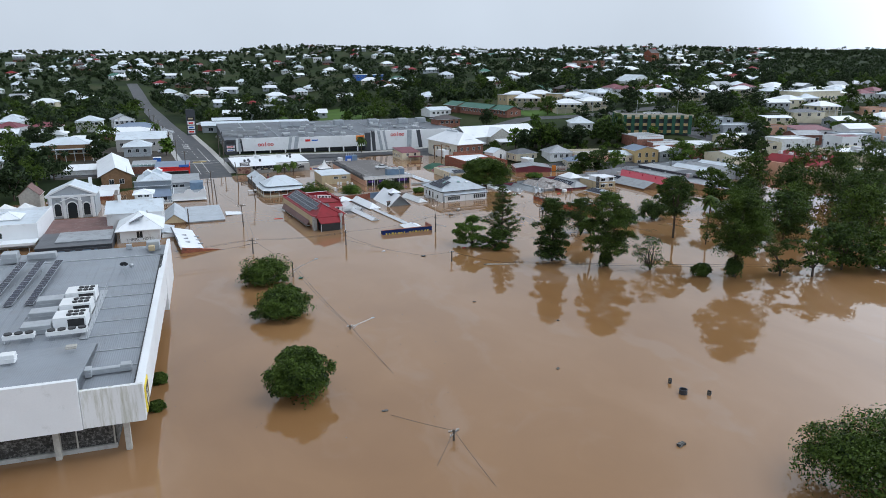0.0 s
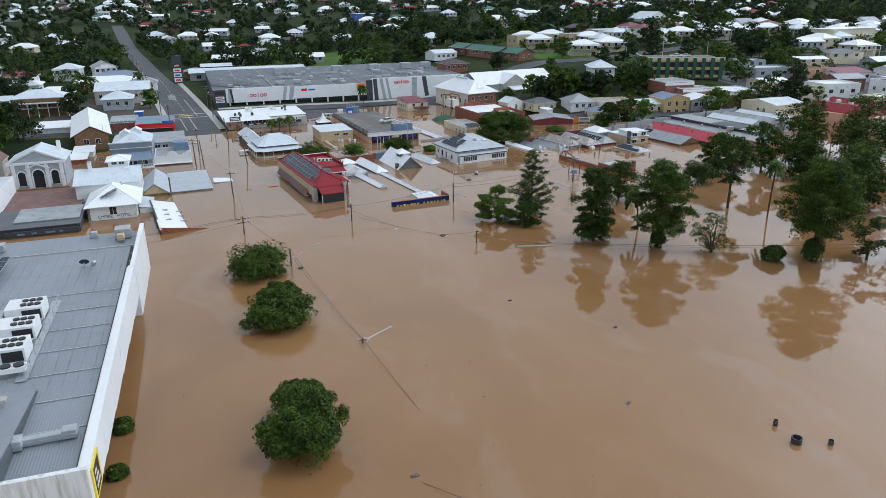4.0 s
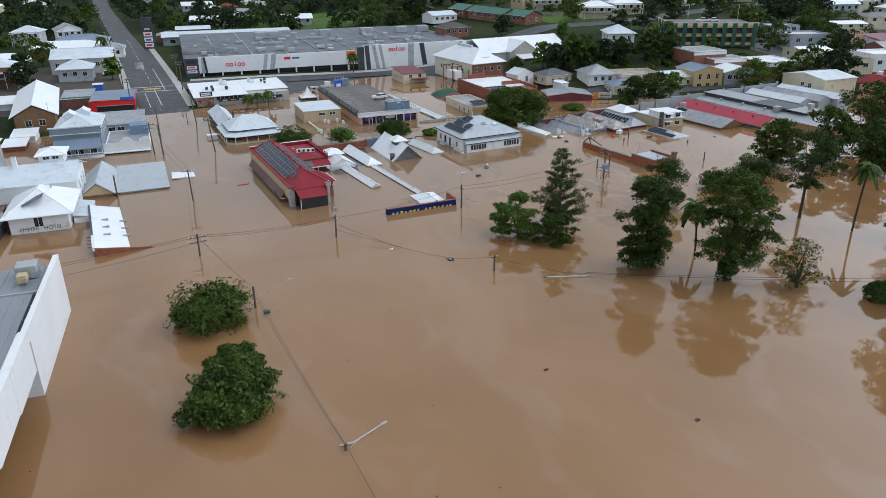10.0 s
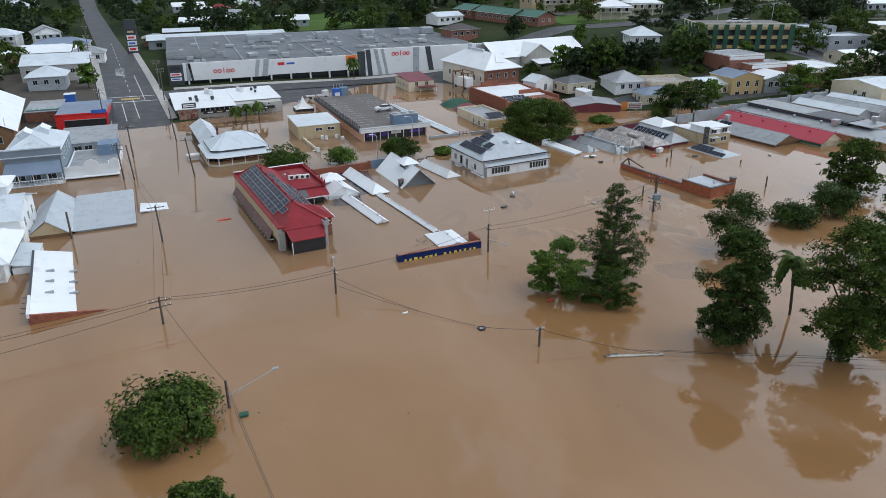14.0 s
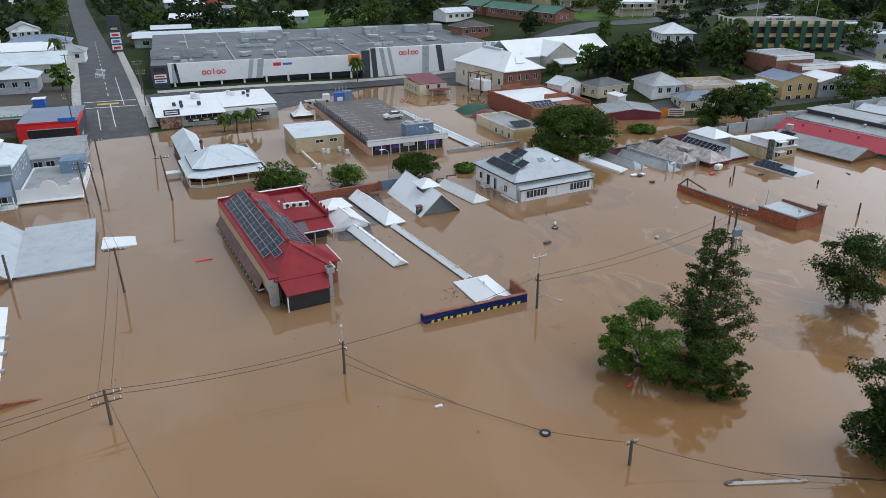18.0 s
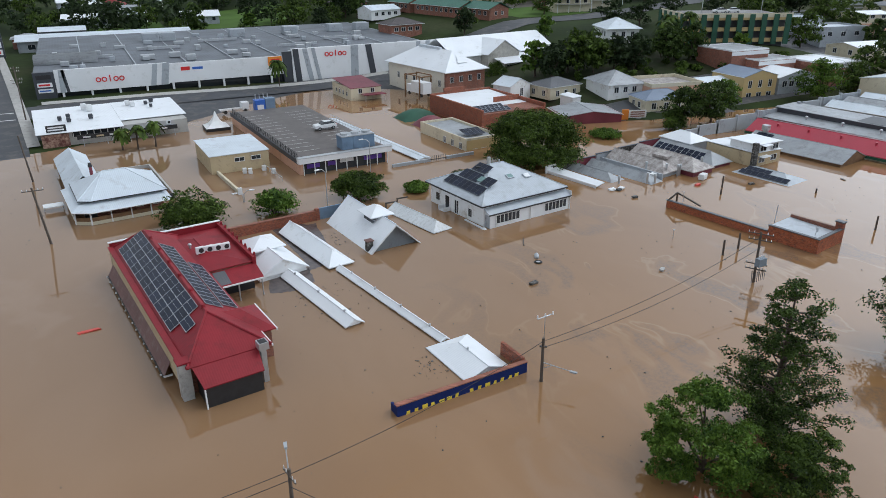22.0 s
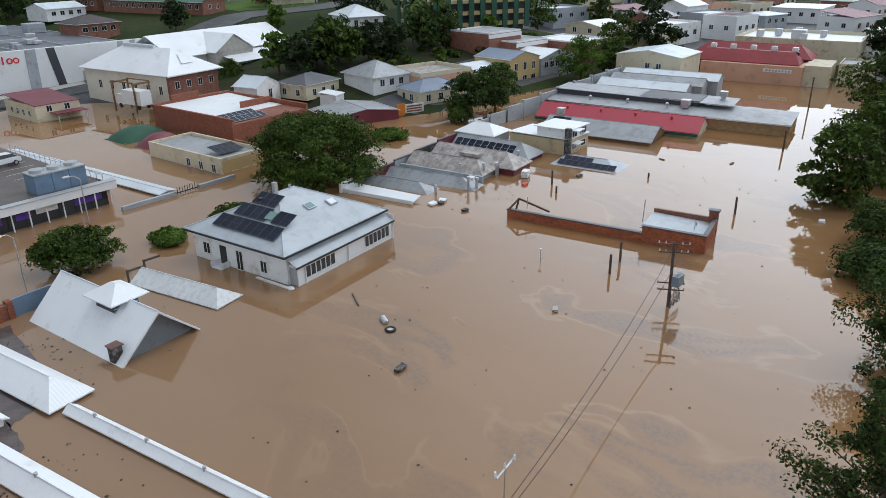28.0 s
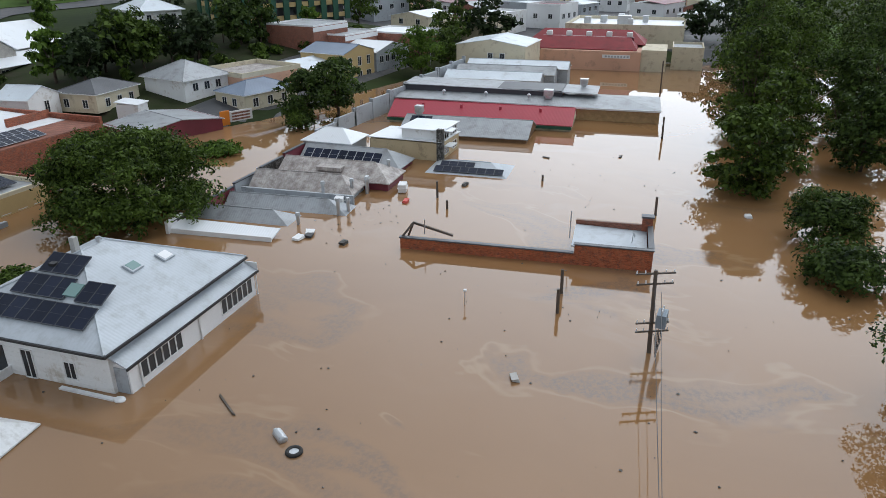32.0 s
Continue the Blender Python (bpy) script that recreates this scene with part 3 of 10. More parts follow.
def building(name, label, cat, x0, x1, y0, y1, z0, z1, wall="white_wall", roof="hip", rise=2.0, eave=0.5, rmat="pale_roof", wins=(), group="", ridge=None, cap=None, parapet=0.0, pmat=None, axis="y", gutter="white_metal", drop=0.0, trim="white_metal", rz=0.0):
    """A building of one block, its walls from z0 to z1. wins: (side, from, to, count, width, height, centre z)."""
    cx, cy = (x0 + x1) / 2, (y0 + y1) / 2
    base = max(z0, -3.0)
    e = thing(name, cx, cy, base, label, cat, group, rz)
    X0, X1, Y0, Y1 = x0 - cx, x1 - cx, y0 - cy, y1 - cy
    b0, b1 = 0.0, z1 - base
    part("wall", box(B(), X0, X1, Y0, Y1, b0, b1), wall, e)
    bm = B()
    line = []
    if roof == "hip":
        faces, line = hip_faces(X0 - eave, X1 + eave, Y0 - eave, Y1 + eave, b1 - 0.02, rise, ridge)
    elif roof == "gable":
        gx, gy = (eave, eave * 0.6) if axis == "y" else (eave * 0.6, eave)
        faces, line = gable_faces(X0 - gx, X1 + gx, Y0 - gy, Y1 + gy, b1 - 0.05, rise, axis)
        for end in (-1, 1):
            gb = B()
            if axis == "y":
                yy = Y0 + 0.004 if end < 0 else Y1 - 0.004
                v = [gb.verts.new(c) for c in ((X0, yy, b1), (X1, yy, b1), (0, yy, b1 + rise * (1 - eave / (X1 + eave)) - 0.04))]
                w2 = [gb.verts.new((c.co.x, yy - end * 0.1, c.co.z)) for c in v]
            else:
                xx = X0 + 0.004 if end < 0 else X1 - 0.004
                v = [gb.verts.new(c) for c in ((xx, Y0, b1), (xx, Y1, b1), (xx, 0, b1 + rise * (1 - eave / (Y1 + eave)) - 0.04))]
                w2 = [gb.verts.new((xx - end * 0.1, c.co.y, c.co.z)) for c in v]
            gb.faces.new(v); gb.faces.new(w2[::-1])
            for i in range(3):
                gb.faces.new((v[(i + 1) % 3], v[i], w2[i], w2[(i + 1) % 3]))
            part("gable", gb, wall if not cap else cap, e)
    elif roof == "skillion":
        q = {"s": (0, 0, 1, 1), "n": (1, 1, 0, 0), "e": (1, 0, 0, 1), "w": (0, 1, 1, 0)}[axis]
        c = [(X0 - eave, Y0 - eave), (X1 + eave, Y0 - eave), (X1 + eave, Y1 + eave), (X0 - eave, Y1 + eave)]
        faces = [[(c[i][0], c[i][1], b1 + 0.02 + rise * q[i]) for i in range(4)]]
    else:
        g = 0.25 if parapet else -eave
        faces = [[(X0 + g, Y0 + g, b1 + 0.06), (X1 - g, Y0 + g, b1 + 0.06), (X1 - g, Y1 - g, b1 + 0.06 + drop), (X0 + g, Y1 - g, b1 + 0.06 + drop)]]
    for f in faces:
        slab(bm, f)
    part("roof", bm, rmat, e)
    if line and roof == "hip":
        bm = B()
        a, b = line
        if (Vector(a) - Vector(b)).length > 0.1:
            rod(bm, a, b, 0.09, n=5)
        corners = [(X0 - eave, Y0 - eave), (X1 + eave, Y0 - eave), (X1 + eave, Y1 + eave), (X0 - eave, Y1 + eave)]
        for c in corners:
            near = min(line, key=lambda p: (p[0] - c[0]) ** 2 + (p[1] - c[1]) ** 2)
            rod(bm, (c[0], c[1], b1 - 0.02), near, 0.08, n=5)
        part("ridge_cap", bm, rmat, e)
    elif line:
        part("ridge_cap", rod(B(), line[0], line[1], 0.09, n=5), rmat, e)
    if roof in ("hip", "gable") and gutter:
        bm = B()
        g = eave + 0.06
        if roof == "gable":
            if axis == "x":
                part("gutter", box(B(), X0 - g, X1 + g, Y0 - g, Y0 - g + 0.1, b1 - 0.17, b1 - 0.05), gutter, e)
                box(bm, X0 - g, X1 + g, Y1 + g - 0.1, Y1 + g, b1 - 0.17, b1 - 0.05)
            else:
                part("gutter", box(B(), X0 - g, X0 - g + 0.1, Y0 - g, Y1 + g, b1 - 0.17, b1 - 0.05), gutter, e)
                box(bm, X1 + g - 0.1, X1 + g, Y0 - g, Y1 + g, b1 - 0.17, b1 - 0.05)
        else:
            box(bm, X0 - g, X1 + g, Y0 - g, Y0 - g + 0.1, b1 - 0.17, b1 - 0.05)
            box(bm, X0 - g, X1 + g, Y1 + g - 0.1, Y1 + g, b1 - 0.17, b1 - 0.05)
            box(bm, X0 - g, X0 - g + 0.1, Y0 - g + 0.1, Y1 + g - 0.1, b1 - 0.172, b1 - 0.052)
            box(bm, X1 + g - 0.1, X1 + g, Y0 - g + 0.1, Y1 + g - 0.1, b1 - 0.172, b1 - 0.052)
        part("gutter", bm, gutter, e)
    if parapet:
        bm = B()
        box(bm, X0 - 0.003, X1 + 0.003, Y0 - 0.003, Y0 + 0.25, b1, b1 + parapet)
        box(bm, X0 - 0.003, X1 + 0.003, Y1 - 0.25, Y1 + 0.003, b1, b1 + parapet)
        box(bm, X0 - 0.003, X0 + 0.25, Y0 + 0.25, Y1 - 0.25, b1, b1 + parapet)
        box(bm, X1 - 0.25, X1 + 0.003, Y0 + 0.25, Y1 - 0.25, b1, b1 + parapet)
        part("parapet", bm, pmat or wall, e)
    for side, u0, u1, count, w, h, zc in wins:
        for i in range(count):
            u = u0 + (u1 - u0) * ((i + 0.5) / count)
            u = u - cx if side in "sn" else u - cy
            window(e, side, u, zc - base, w, h, (X0, X1, Y0, Y1), trim=trim)
    return e


SOLAR = {}


def solar_array(x, y, z, cols, rows, w, h, slope, rz, label, gap=0.03, skip=()):
    """A field of panels laid on a roof: cols along, rows up the slope; each panel is a part with its frame."""
    e = thing("solar_array", x, y, z, label, "solar panels")
    e.matrix_basis = pose(x, y, z, 0, 0, rz) @ pose(0, 0, 0, slope, 0, 0)
    key = (w, h)
    if key not in SOLAR:
        bm = box(B(), -w / 2, w / 2, -h / 2, h / 2, 0.06, 0.10)
        f = B()
        for a in (-1, 1):
            box(f, -w / 2, w / 2, a * h / 2 - 0.025, a * h / 2 + 0.025, 0.05, 0.112)
            box(f, a * w / 2 - 0.025, a * w / 2 + 0.025, -h / 2, h / 2, 0.051, 0.111)
        box(f, -w / 2, w / 2, -0.008, 0.008, 0.1, 0.104)
        me, mf = bpy.data.meshes.new("panel"), bpy.data.meshes.new("panel_frame")
        bm.to_mesh(me); bm.free(); f.to_mesh(mf); f.free()
        me.materials.append(M["solar"]); mf.materials.append(M["solar_frame" if w > 1.01 else "dark_wall"])
        SOLAR[key] = me, mf
    me, mf = SOLAR[key]
    for i in range(cols):
        for j in range(rows):
            if (i, j) in skip:
                continue
            p = part("panel", me, None, e, loc=((i + 0.5) * (w + gap), (j + 0.5) * (h + gap), 0))
            part("panel_frame", mf, None, p)
    return e

# ---- ground and water ----
SHORE = [(-700, 215), (-80, 222), (-45, 226), (-20, 240), (-2, 258), (14, 259), (36, 268), (60, 288), (76, 296), (92, 292), (104, 280), (112, 262), (117, 250), (121, 232), (135, 227), (190, 224), (212, 190), (222, 150), (240, 120), (300, 90), (700, 40)]


def lerp(table, x):
    for (a, p), (b, q) in zip(table, table[1:]):
        if x <= b:
            return p + (q - p) * min(1, max(0, (x - a) / (b - a)))
    return table[-1][1]


def smooth(a, b, x):
    t = min(1, max(0, (x - a) / (b - a)))
    return t * t * (3 - 2 * t)


def ground_z(x, y):
    d = y - lerp(SHORE, x)
    if x > 222:
        d = max(d, (x - 226) * 0.9)
    if d < 0:
        return max(-3.0, 0.07 * d)
    flat = smooth(196, 226, x) * smooth(152, 176, y) * smooth(310, 250, y)
    a = 2.2 + 9.0 * smooth(95, 170, x) * (1 - 0.85 * flat) - 1.0 * smooth(-20, -200, x)
    h = a * (1 - math.exp(-d / 42)) + 46 * smooth(60, 1500, d)
    h += 2.5 * smooth(60, 300, d) * noise.noise((x / 130, y / 130, 0.3)) + 9 * smooth(500, 1500, d) * noise.noise((x / 420, y / 420, 5.1))
    return h


def spread(lo, hi, fine, c0, c1, grow=1.18):
    out, x, s = [], c0, fine
    while x < c1:
        out.append(x); x += fine
    while x < hi:
        out.append(x); s *= grow; x += s
    out.append(hi)
    x, s = c0, fine
    while x > lo:
        s *= grow; x -= s
        out.append(max(x, lo))
    return sorted(set(out))


gx, gy = spread(-4000, 4000, 6, -130, 270, 1.12), spread(-1500, 4600, 6, 130, 460, 1.1)
verts = [(x, y, ground_z(x, y)) for y in gy for x in gx]
nx = len(gx)
faces = [(j * nx + i, j * nx + i + 1, (j + 1) * nx + i + 1, (j + 1) * nx + i) for j in range(len(gy) - 1) for i in range(nx - 1)]
me = bpy.data.meshes.new("ground")
me.from_pydata(verts, [], faces)
for p in me.polygons:
    p.use_smooth = True
me.materials.append(M["ground"])
tagged(new("ground", me), "damp grass and bare earth rising from the flood to low hills", "ground", kind="structure")

me = bpy.data.meshes.new("water")
me.from_pydata([(-1500, -1500, 0), (1500, -1500, 0), (1500, 320, 0), (-1500, 320, 0)], [], [(0, 1, 2, 3)])
me.materials.append(M["water"])
tagged(new("water", me), "still brown silt-laden flood water", "water", kind="structure")


def strip(name, line, width, material, lift, label, cat="road", step=8.0, side=0.0):
    """A band of road that follows the ground; line: (x, y) corners of its centre line."""
    pts = []
    for (ax, ay), (bx, by) in zip(line, line[1:]):
        n = max(1, int(math.hypot(bx - ax, by - ay) / step))
        pts += [(ax + (bx - ax) * i / n, ay + (by - ay) * i / n) for i in range(n)]
    pts.append(line[-1])
    vs, fs = [], []
    for i, (x, y) in enumerate(pts):
        x2, y2 = pts[min(i + 1, len(pts) - 1)]
        x1, y1 = pts[max(i - 1, 0)]
        l = math.hypot(x2 - x1, y2 - y1)
        nx_, ny_ = (y2 - y1) / l, -(x2 - x1) / l
        for k in (-0.5, -0.17, 0.17, 0.5):
            px, py = x + nx_ * (k * width + side), y + ny_ * (k * width + side)
            vs.append((px, py, max(ground_z(px, py), ground_z(x, y) - 0.2) + lift))
    for i in range(len(pts) - 1):
        for k in range(3):
            a = i * 4 + k
            fs.append((a, a + 1, a + 5, a + 4))
    me = bpy.data.meshes.new(name)
    me.from_pydata(vs, [], fs)
    me.materials.append(M[material])
    return tagged(new(name, me), label, cat, kind="structure")


MAIN = [(6.5, 240), (5.5, 262), (-0.5, 325), (-6.5, 385), (-18, 480), (-32, 600), (-52, 800)]
strip("road", MAIN[3:], 10.0, "asphalt", 0.15, "narrower wet asphalt street climbing the hill")
strip("road", MAIN[:4], 13.5, "asphalt", 0.16, "wet grey asphalt main street climbing out of the flood")
strip("road", [(-70, 268), (-8, 272), (20, 272)], 9, "asphalt", 0.14, "side street of wet asphalt")
strip("road", [(10, 292), (60, 299), (100, 303), (132, 318), (160, 330), (230, 335), (330, 360)], 12, "asphalt", 0.20, "wet asphalt road past the shopping centre")
for s in (-7.6, 7.6):
    strip("pavement", MAIN[1:4], 2.2, "concrete", 0.3, "concrete footpath with a kerb", "pavement", side=s)
strip("pavement", [(14, 301), (70, 303), (112, 307)], 3.5, "concrete", 0.26, "concrete footpath before the shops", "pavement")



# ---- small roof and wall fittings ----
def mesh_of(name, bm, material, smooth=False):
    me = bpy.data.meshes.new(name)
    bm.to_mesh(me); bm.free()
    me.materials.append(M[material])
    for p in me.polygons:
        p.use_smooth = smooth
    return me


def ring(bm, c, r, n=16, z0=0.0, z1=0.05, hole=0.0):
    """A flat disc, or with a hole a ring, standing from z0 to z1."""
    a = [[bm.verts.new((c[0] + rr * math.cos(2 * math.pi * i / n), c[1] + rr * math.sin(2 * math.pi * i / n), z)) for i in range(n)] for rr, z in ((r, z0), (r, z1))]
    for i in range(n):
        j = (i + 1) % n
        bm.faces.new((a[0][i], a[0][j], a[1][j], a[1][i]))
    if not hole:
        bm.faces.new(a[1]); bm.faces.new(a[0][::-1])
        return
    b = [[bm.verts.new((c[0] + hole * math.cos(2 * math.pi * i / n), c[1] + hole * math.sin(2 * math.pi * i / n), z)) for i in range(n)] for z in (z0, z1)]
    for i in range(n):
        j = (i + 1) % n
        bm.faces.new((b[0][j], b[0][i], b[1][i], b[1][j]))
        bm.faces.new((a[1][i], a[1][j], b[1][j], b[1][i]))


def chiller(x, y, z, rz=0.0):
    e = thing("rooftop_chiller", x, y, z, "white packaged rooftop chiller with six black fans on top", "air conditioner", "chillers on the mall roof", rz)
    part("casing", box(B(), -1.9, 1.9, -1.6, 1.6, 0.15, 1.7), "white_metal", e)
    part("base_rail", box(B(), -2.0, 2.0, -1.7, 1.7, 0, 0.14), "galv", e)
    part("louvre", box(B(), -0.2, 1.7, -1.63, -1.58, 0.35, 1.45), "black", e, "dark louvred intake")
    part("side_panel", box(B(), -1.85, -0.4, -1.625, -1.58, 0.3, 1.55), "white_panel", e)
    for i in range(3):
        for j in range(2):
            bm = B(); ring(bm, (-0.1 + i * 0.72, -0.65 + j * 1.25), 0.33, 14, 1.7, 1.86, 0.0)
            part("fan", bm, "black", e, "black fan cowl")
    return e


def condenser_bench(x, y, z, n, rz=0.0):
    e = thing("condenser_bench", x, y, z, "white condenser bench with a row of black fans", "air conditioner", "", rz)
    w = n * 1.15
    part("casing", box(B(), -w / 2, w / 2, -0.55, 0.55, 0.45, 0.95), "white_metal", e)
    for i in range(n):
        bm = B(); ring(bm, (-w / 2 + 0.575 + i * 1.15, 0), 0.47, 16, 0.95, 1.12)
        part("fan", bm, "black", e, "black fan cowl")
    for i in (-1, 1):
        for j in (-0.5, 0.5):
            part("leg", rod(B(), (i * (w / 2 - 0.2), j, 0), (i * (w / 2 - 0.2), j, 0.45), 0.05), "galv", e)
    return e


def split_unit(x, y, z, rz=0.0):
    e = thing("condenser_unit", x, y, z, "small white air conditioning condenser on the roof", "air conditioner", "condensers on the pub roof", rz)
    part("casing", box(B(), -0.45, 0.45, -0.2, 0.2, 0.08, 0.78), "white_metal", e)
    bm = B(); ring(bm, (0, 0), 0.27, 14, 0, 0.03)
    part("fan_grille", bm, "black", e, "dark round fan grille", loc=pose(0.08, -0.2, 0.43, 90))
    for i in (-0.33, 0.33):
        part("foot", box(B(), i - 0.05, i + 0.05, -0.24, 0.24, 0, 0.08), "galv", e)
    return e


def roof_vent(x, y, z, r=0.22, label="galvanised spinning roof ventilator"):
    e = thing("roof_vent", x, y, z, label, "roof vent")
    part("pipe", rod(B(), (0, 0, 0), (0, 0, 0.35), r * 0.7, n=10), "galv", e)
    bm = B(); bmesh.ops.create_icosphere(bm, subdivisions=2, radius=r * 1.3, matrix=pose(0, 0, 0.5) @ Matrix.Diagonal((1, 1, 0.8, 1)))
    part("turbine", bm, "galv", e, smooth=True)
    return e


def box_unit(x, y, z, w, d, h, label, material="galv", rz=0.0, name="duct_box"):
    e = thing(name, x, y, z, label, "roof plant", rz=rz)
    bm = box(B(), -w / 2, w / 2, -d / 2, d / 2, 0, h)
    bmesh.ops.bevel(bm, geom=bm.edges[:], offset=min(w, d, h) * 0.06, segments=1, affect='EDGES')
    part("casing", bm, material, e)
    part("flange", box(B(), -w / 2 - 0.06, w / 2 + 0.06, -d / 2 - 0.06, d / 2 + 0.06, h * 0.48, h * 0.55), material, e)
    return e


def cooler(x, y, z, w, h, rz=0.0, label="boxy galvanised evaporative cooler with louvred sides"):
    e = thing("evaporative_cooler", x, y, z, label, "air conditioner", rz=rz)
    bm = B()
    box(bm, -w / 2, w / 2, -w / 2, w / 2, 0.4, h)
    part("casing", bm, "galv", e)
    for a in range(4):
        c = pose(0, 0, 0, 0, 0, 90 * a)
        for k in range(4):
            zz = 0.5 + k * (h - 0.6) / 4
            part("louvre", box(B(), -w / 2 + 0.08, w / 2 - 0.08, -w / 2 - 0.03, -w / 2, zz, zz + 0.08), "concrete", e, loc=c)
    part("stand", box(B(), -w / 3, w / 3, -w / 3, w / 3, 0, 0.4), "galv", e)
    part("lid", box(B(), -w / 2 - 0.05, w / 2 + 0.05, -w / 2 - 0.05, w / 2 + 0.05, h, h + 0.06), "galv", e)
    return e


def lettering(text, parent, size, m, material):
    c = bpy.data.curves.new("lettering", 'FONT')
    c.body, c.size, c.extrude, c.align_x = text, size, 0.01, 'CENTER'
    c.materials.append(M[material])
    ob = new("lettering", c)
    ob.parent = parent
    ob.matrix_basis = m
    return ob


# ---- the mall beside the flight ----
mall = thing("shopping_mall", -6.9, 73, -3, "large white-panelled mall with grey tray roof, arcade standing in brown water", "shopping mall", rz=-1.3)
Z = 3.0   # the flood above the mall's foot
# near-black wall colour includes the shade of the arcade gap
part("wall", box(B(), -70, -3.4, 2.2, 64.6, 0, Z + 6.3), "grime", mall, "grimy shopfront wall with the shade under the fascia in its colour")
part("wall", box(B(), -3.4, 0, 46, 65.2, 0, Z + 6.2), "white_panel", mall, "white rendered end wall")
part("parapet", box(B(), -0.45, 0.003, 45.6, 65.2, Z + 6.2, Z + 7.4), "white_panel", mall)
roofbm = B()
slab(roofbm, [(-70, 0.9, Z + 6.6), (-1.25, 0.9, Z + 6.6), (-1.25, 56, Z + 6.9), (-70, 56, Z + 6.9)], 0.2)
part("roof", roofbm, "mall_roof", mall)
roofbm = B()
slab(roofbm, [(-70, 56.2, Z + 6.5), (-0.5, 56.2, Z + 6.5), (-0.5, 64.5, Z + 6.6), (-70, 64.5, Z + 6.6)], 0.2)
part("roof", roofbm, "mall_roof", mall, "lower grey tray roof behind the ridge")
for k in range(7):
    yy = 8 + k * 5.2
    part("roof_seam", box(B(), -9.5, -1.3, yy, yy + 0.12, Z + 6.63 + yy * 0.0055, Z + 6.70 + yy * 0.0055), "galv", mall)
for k in range(37):
    x = -1.9 - k * 1.22
    part("roof_seam", rod(B(), (x, 15.8, Z + 6.7), (x, 55.9, Z + 6.92), 0.035, n=4), "mall_roof", mall)
    part("roof_seam", rod(B(), (x + 0.5, 56.3, Z + 6.52), (x + 0.5, 64.4, Z + 6.62), 0.03, n=4), "mall_roof", mall)
part("step_flashing", box(B(), -70, -0.6, 55.95, 56.2, Z + 6.5, Z + 7.05), "galv", mall)
part("box_gutter", box(B(), -1.25, -0.95, 0.9, 56, Z + 6.45, Z + 6.72), "black", mall, "dark box gutter along the parapet")
for k in range(16):
    yy = 3 + k * 3.3
    part("bracket", box(B(), -0.95, -0.55, yy, yy + 0.25, Z + 6.7, Z + 6.95), "galv", mall)
part("coping", box(B(), -0.75, 0.02, 0, 45.6, Z + 7.4, Z + 7.52), "white_panel", mall, "white sheet coping")
part("coping", box(B(), -0.55, 0.03, 45.6, 65.25, Z + 7.4, Z + 7.5), "white_panel", mall, "white sheet coping")
for k in range(6):
    y0 = 0.0 + k * 7.6
    part("fascia_panel", box(B(), -0.9, 0, y0 + 0.02, y0 + 7.58, Z + 4.0 - k * 0.18, Z + 7.4), "white_panel", mall)
# soffit coloured near-black for the shade under the arcade
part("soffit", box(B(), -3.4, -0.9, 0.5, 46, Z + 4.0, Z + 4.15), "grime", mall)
part("fascia_panel", box(B(), -5.9, 0.0, -0.5, -0.02, Z + 3.9, Z + 8.0), "mildew", mall, "white fascia panel streaked with green mildew")
for k in range(5):
    x1 = -5.95 - k * 8
    part("fascia_panel", box(B(), x1 - 7.95, x1, -0.7, -0.1, Z + 3.9, Z + 9.3), "white_panel", mall)
# front soffit likewise has its shade put into the colour
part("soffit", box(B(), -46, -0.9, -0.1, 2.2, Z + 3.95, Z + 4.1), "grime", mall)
raised = B()
slab(raised, [(-46, -0.1, Z + 8.4), (-6.3, -0.1, Z + 8.4), (-6.3, 15.5, Z + 7.0), (-46, 15.5, Z + 7.0)], 0.25)
part("roof", raised, "mall_roof", mall, "raised grey tray roof behind the front fascia")
v = B()
for f in ([(-6.3, -0.1, Z + 6.5), (-6.3, 15.5, Z + 6.5), (-6.3, 15.5, Z + 6.98), (-6.3, -0.1, Z + 8.3)],):
    v.faces.new([v.verts.new(p) for p in f])
bmesh.ops.solidify(v, geom=v.faces[:], thickness=0.08)
part("roof_cheek", v, "mall_roof", mall)
for x in (-2.2, -8.9, -16.2, -24, -32):
    c = box(B(), x - 0.28, x + 0.28, 1.0, 1.75, 0, Z + 3.95)
    part("column", c, "post_pale", mall, "pale painted steel column")
for x in (-3.6, -7.2, -14.5):
    part("downpipe", rod(B(), (x, 2.05, 0), (x, 2.05, Z + 3.9), 0.09), "post_pale", mall)
part("plinth", box(B(), -46, -3.4, 1.9, 2.18, Z - 0.3, Z + 0.45), "concrete", mall, "silt-stained concrete plinth")
board = part("sign_board", box(B(), 0.003, 0.12, 0.4, 3.6, Z + 4.3, Z + 7.2), "sign_yellow", mall, "yellow and black shop sign board")
part("sign_face", box(B(), 0.12, 0.14, 0.9, 3.1, Z + 4.6, Z + 6.9), "black", board)
for k in range(3):
    part("sign_bar", box(B(), 0.14, 0.155, 1.2, 2.8 - 0.4 * k, Z + 5.0 + k * 0.62, Z + 5.3 + k * 0.62), "white_metal", board)

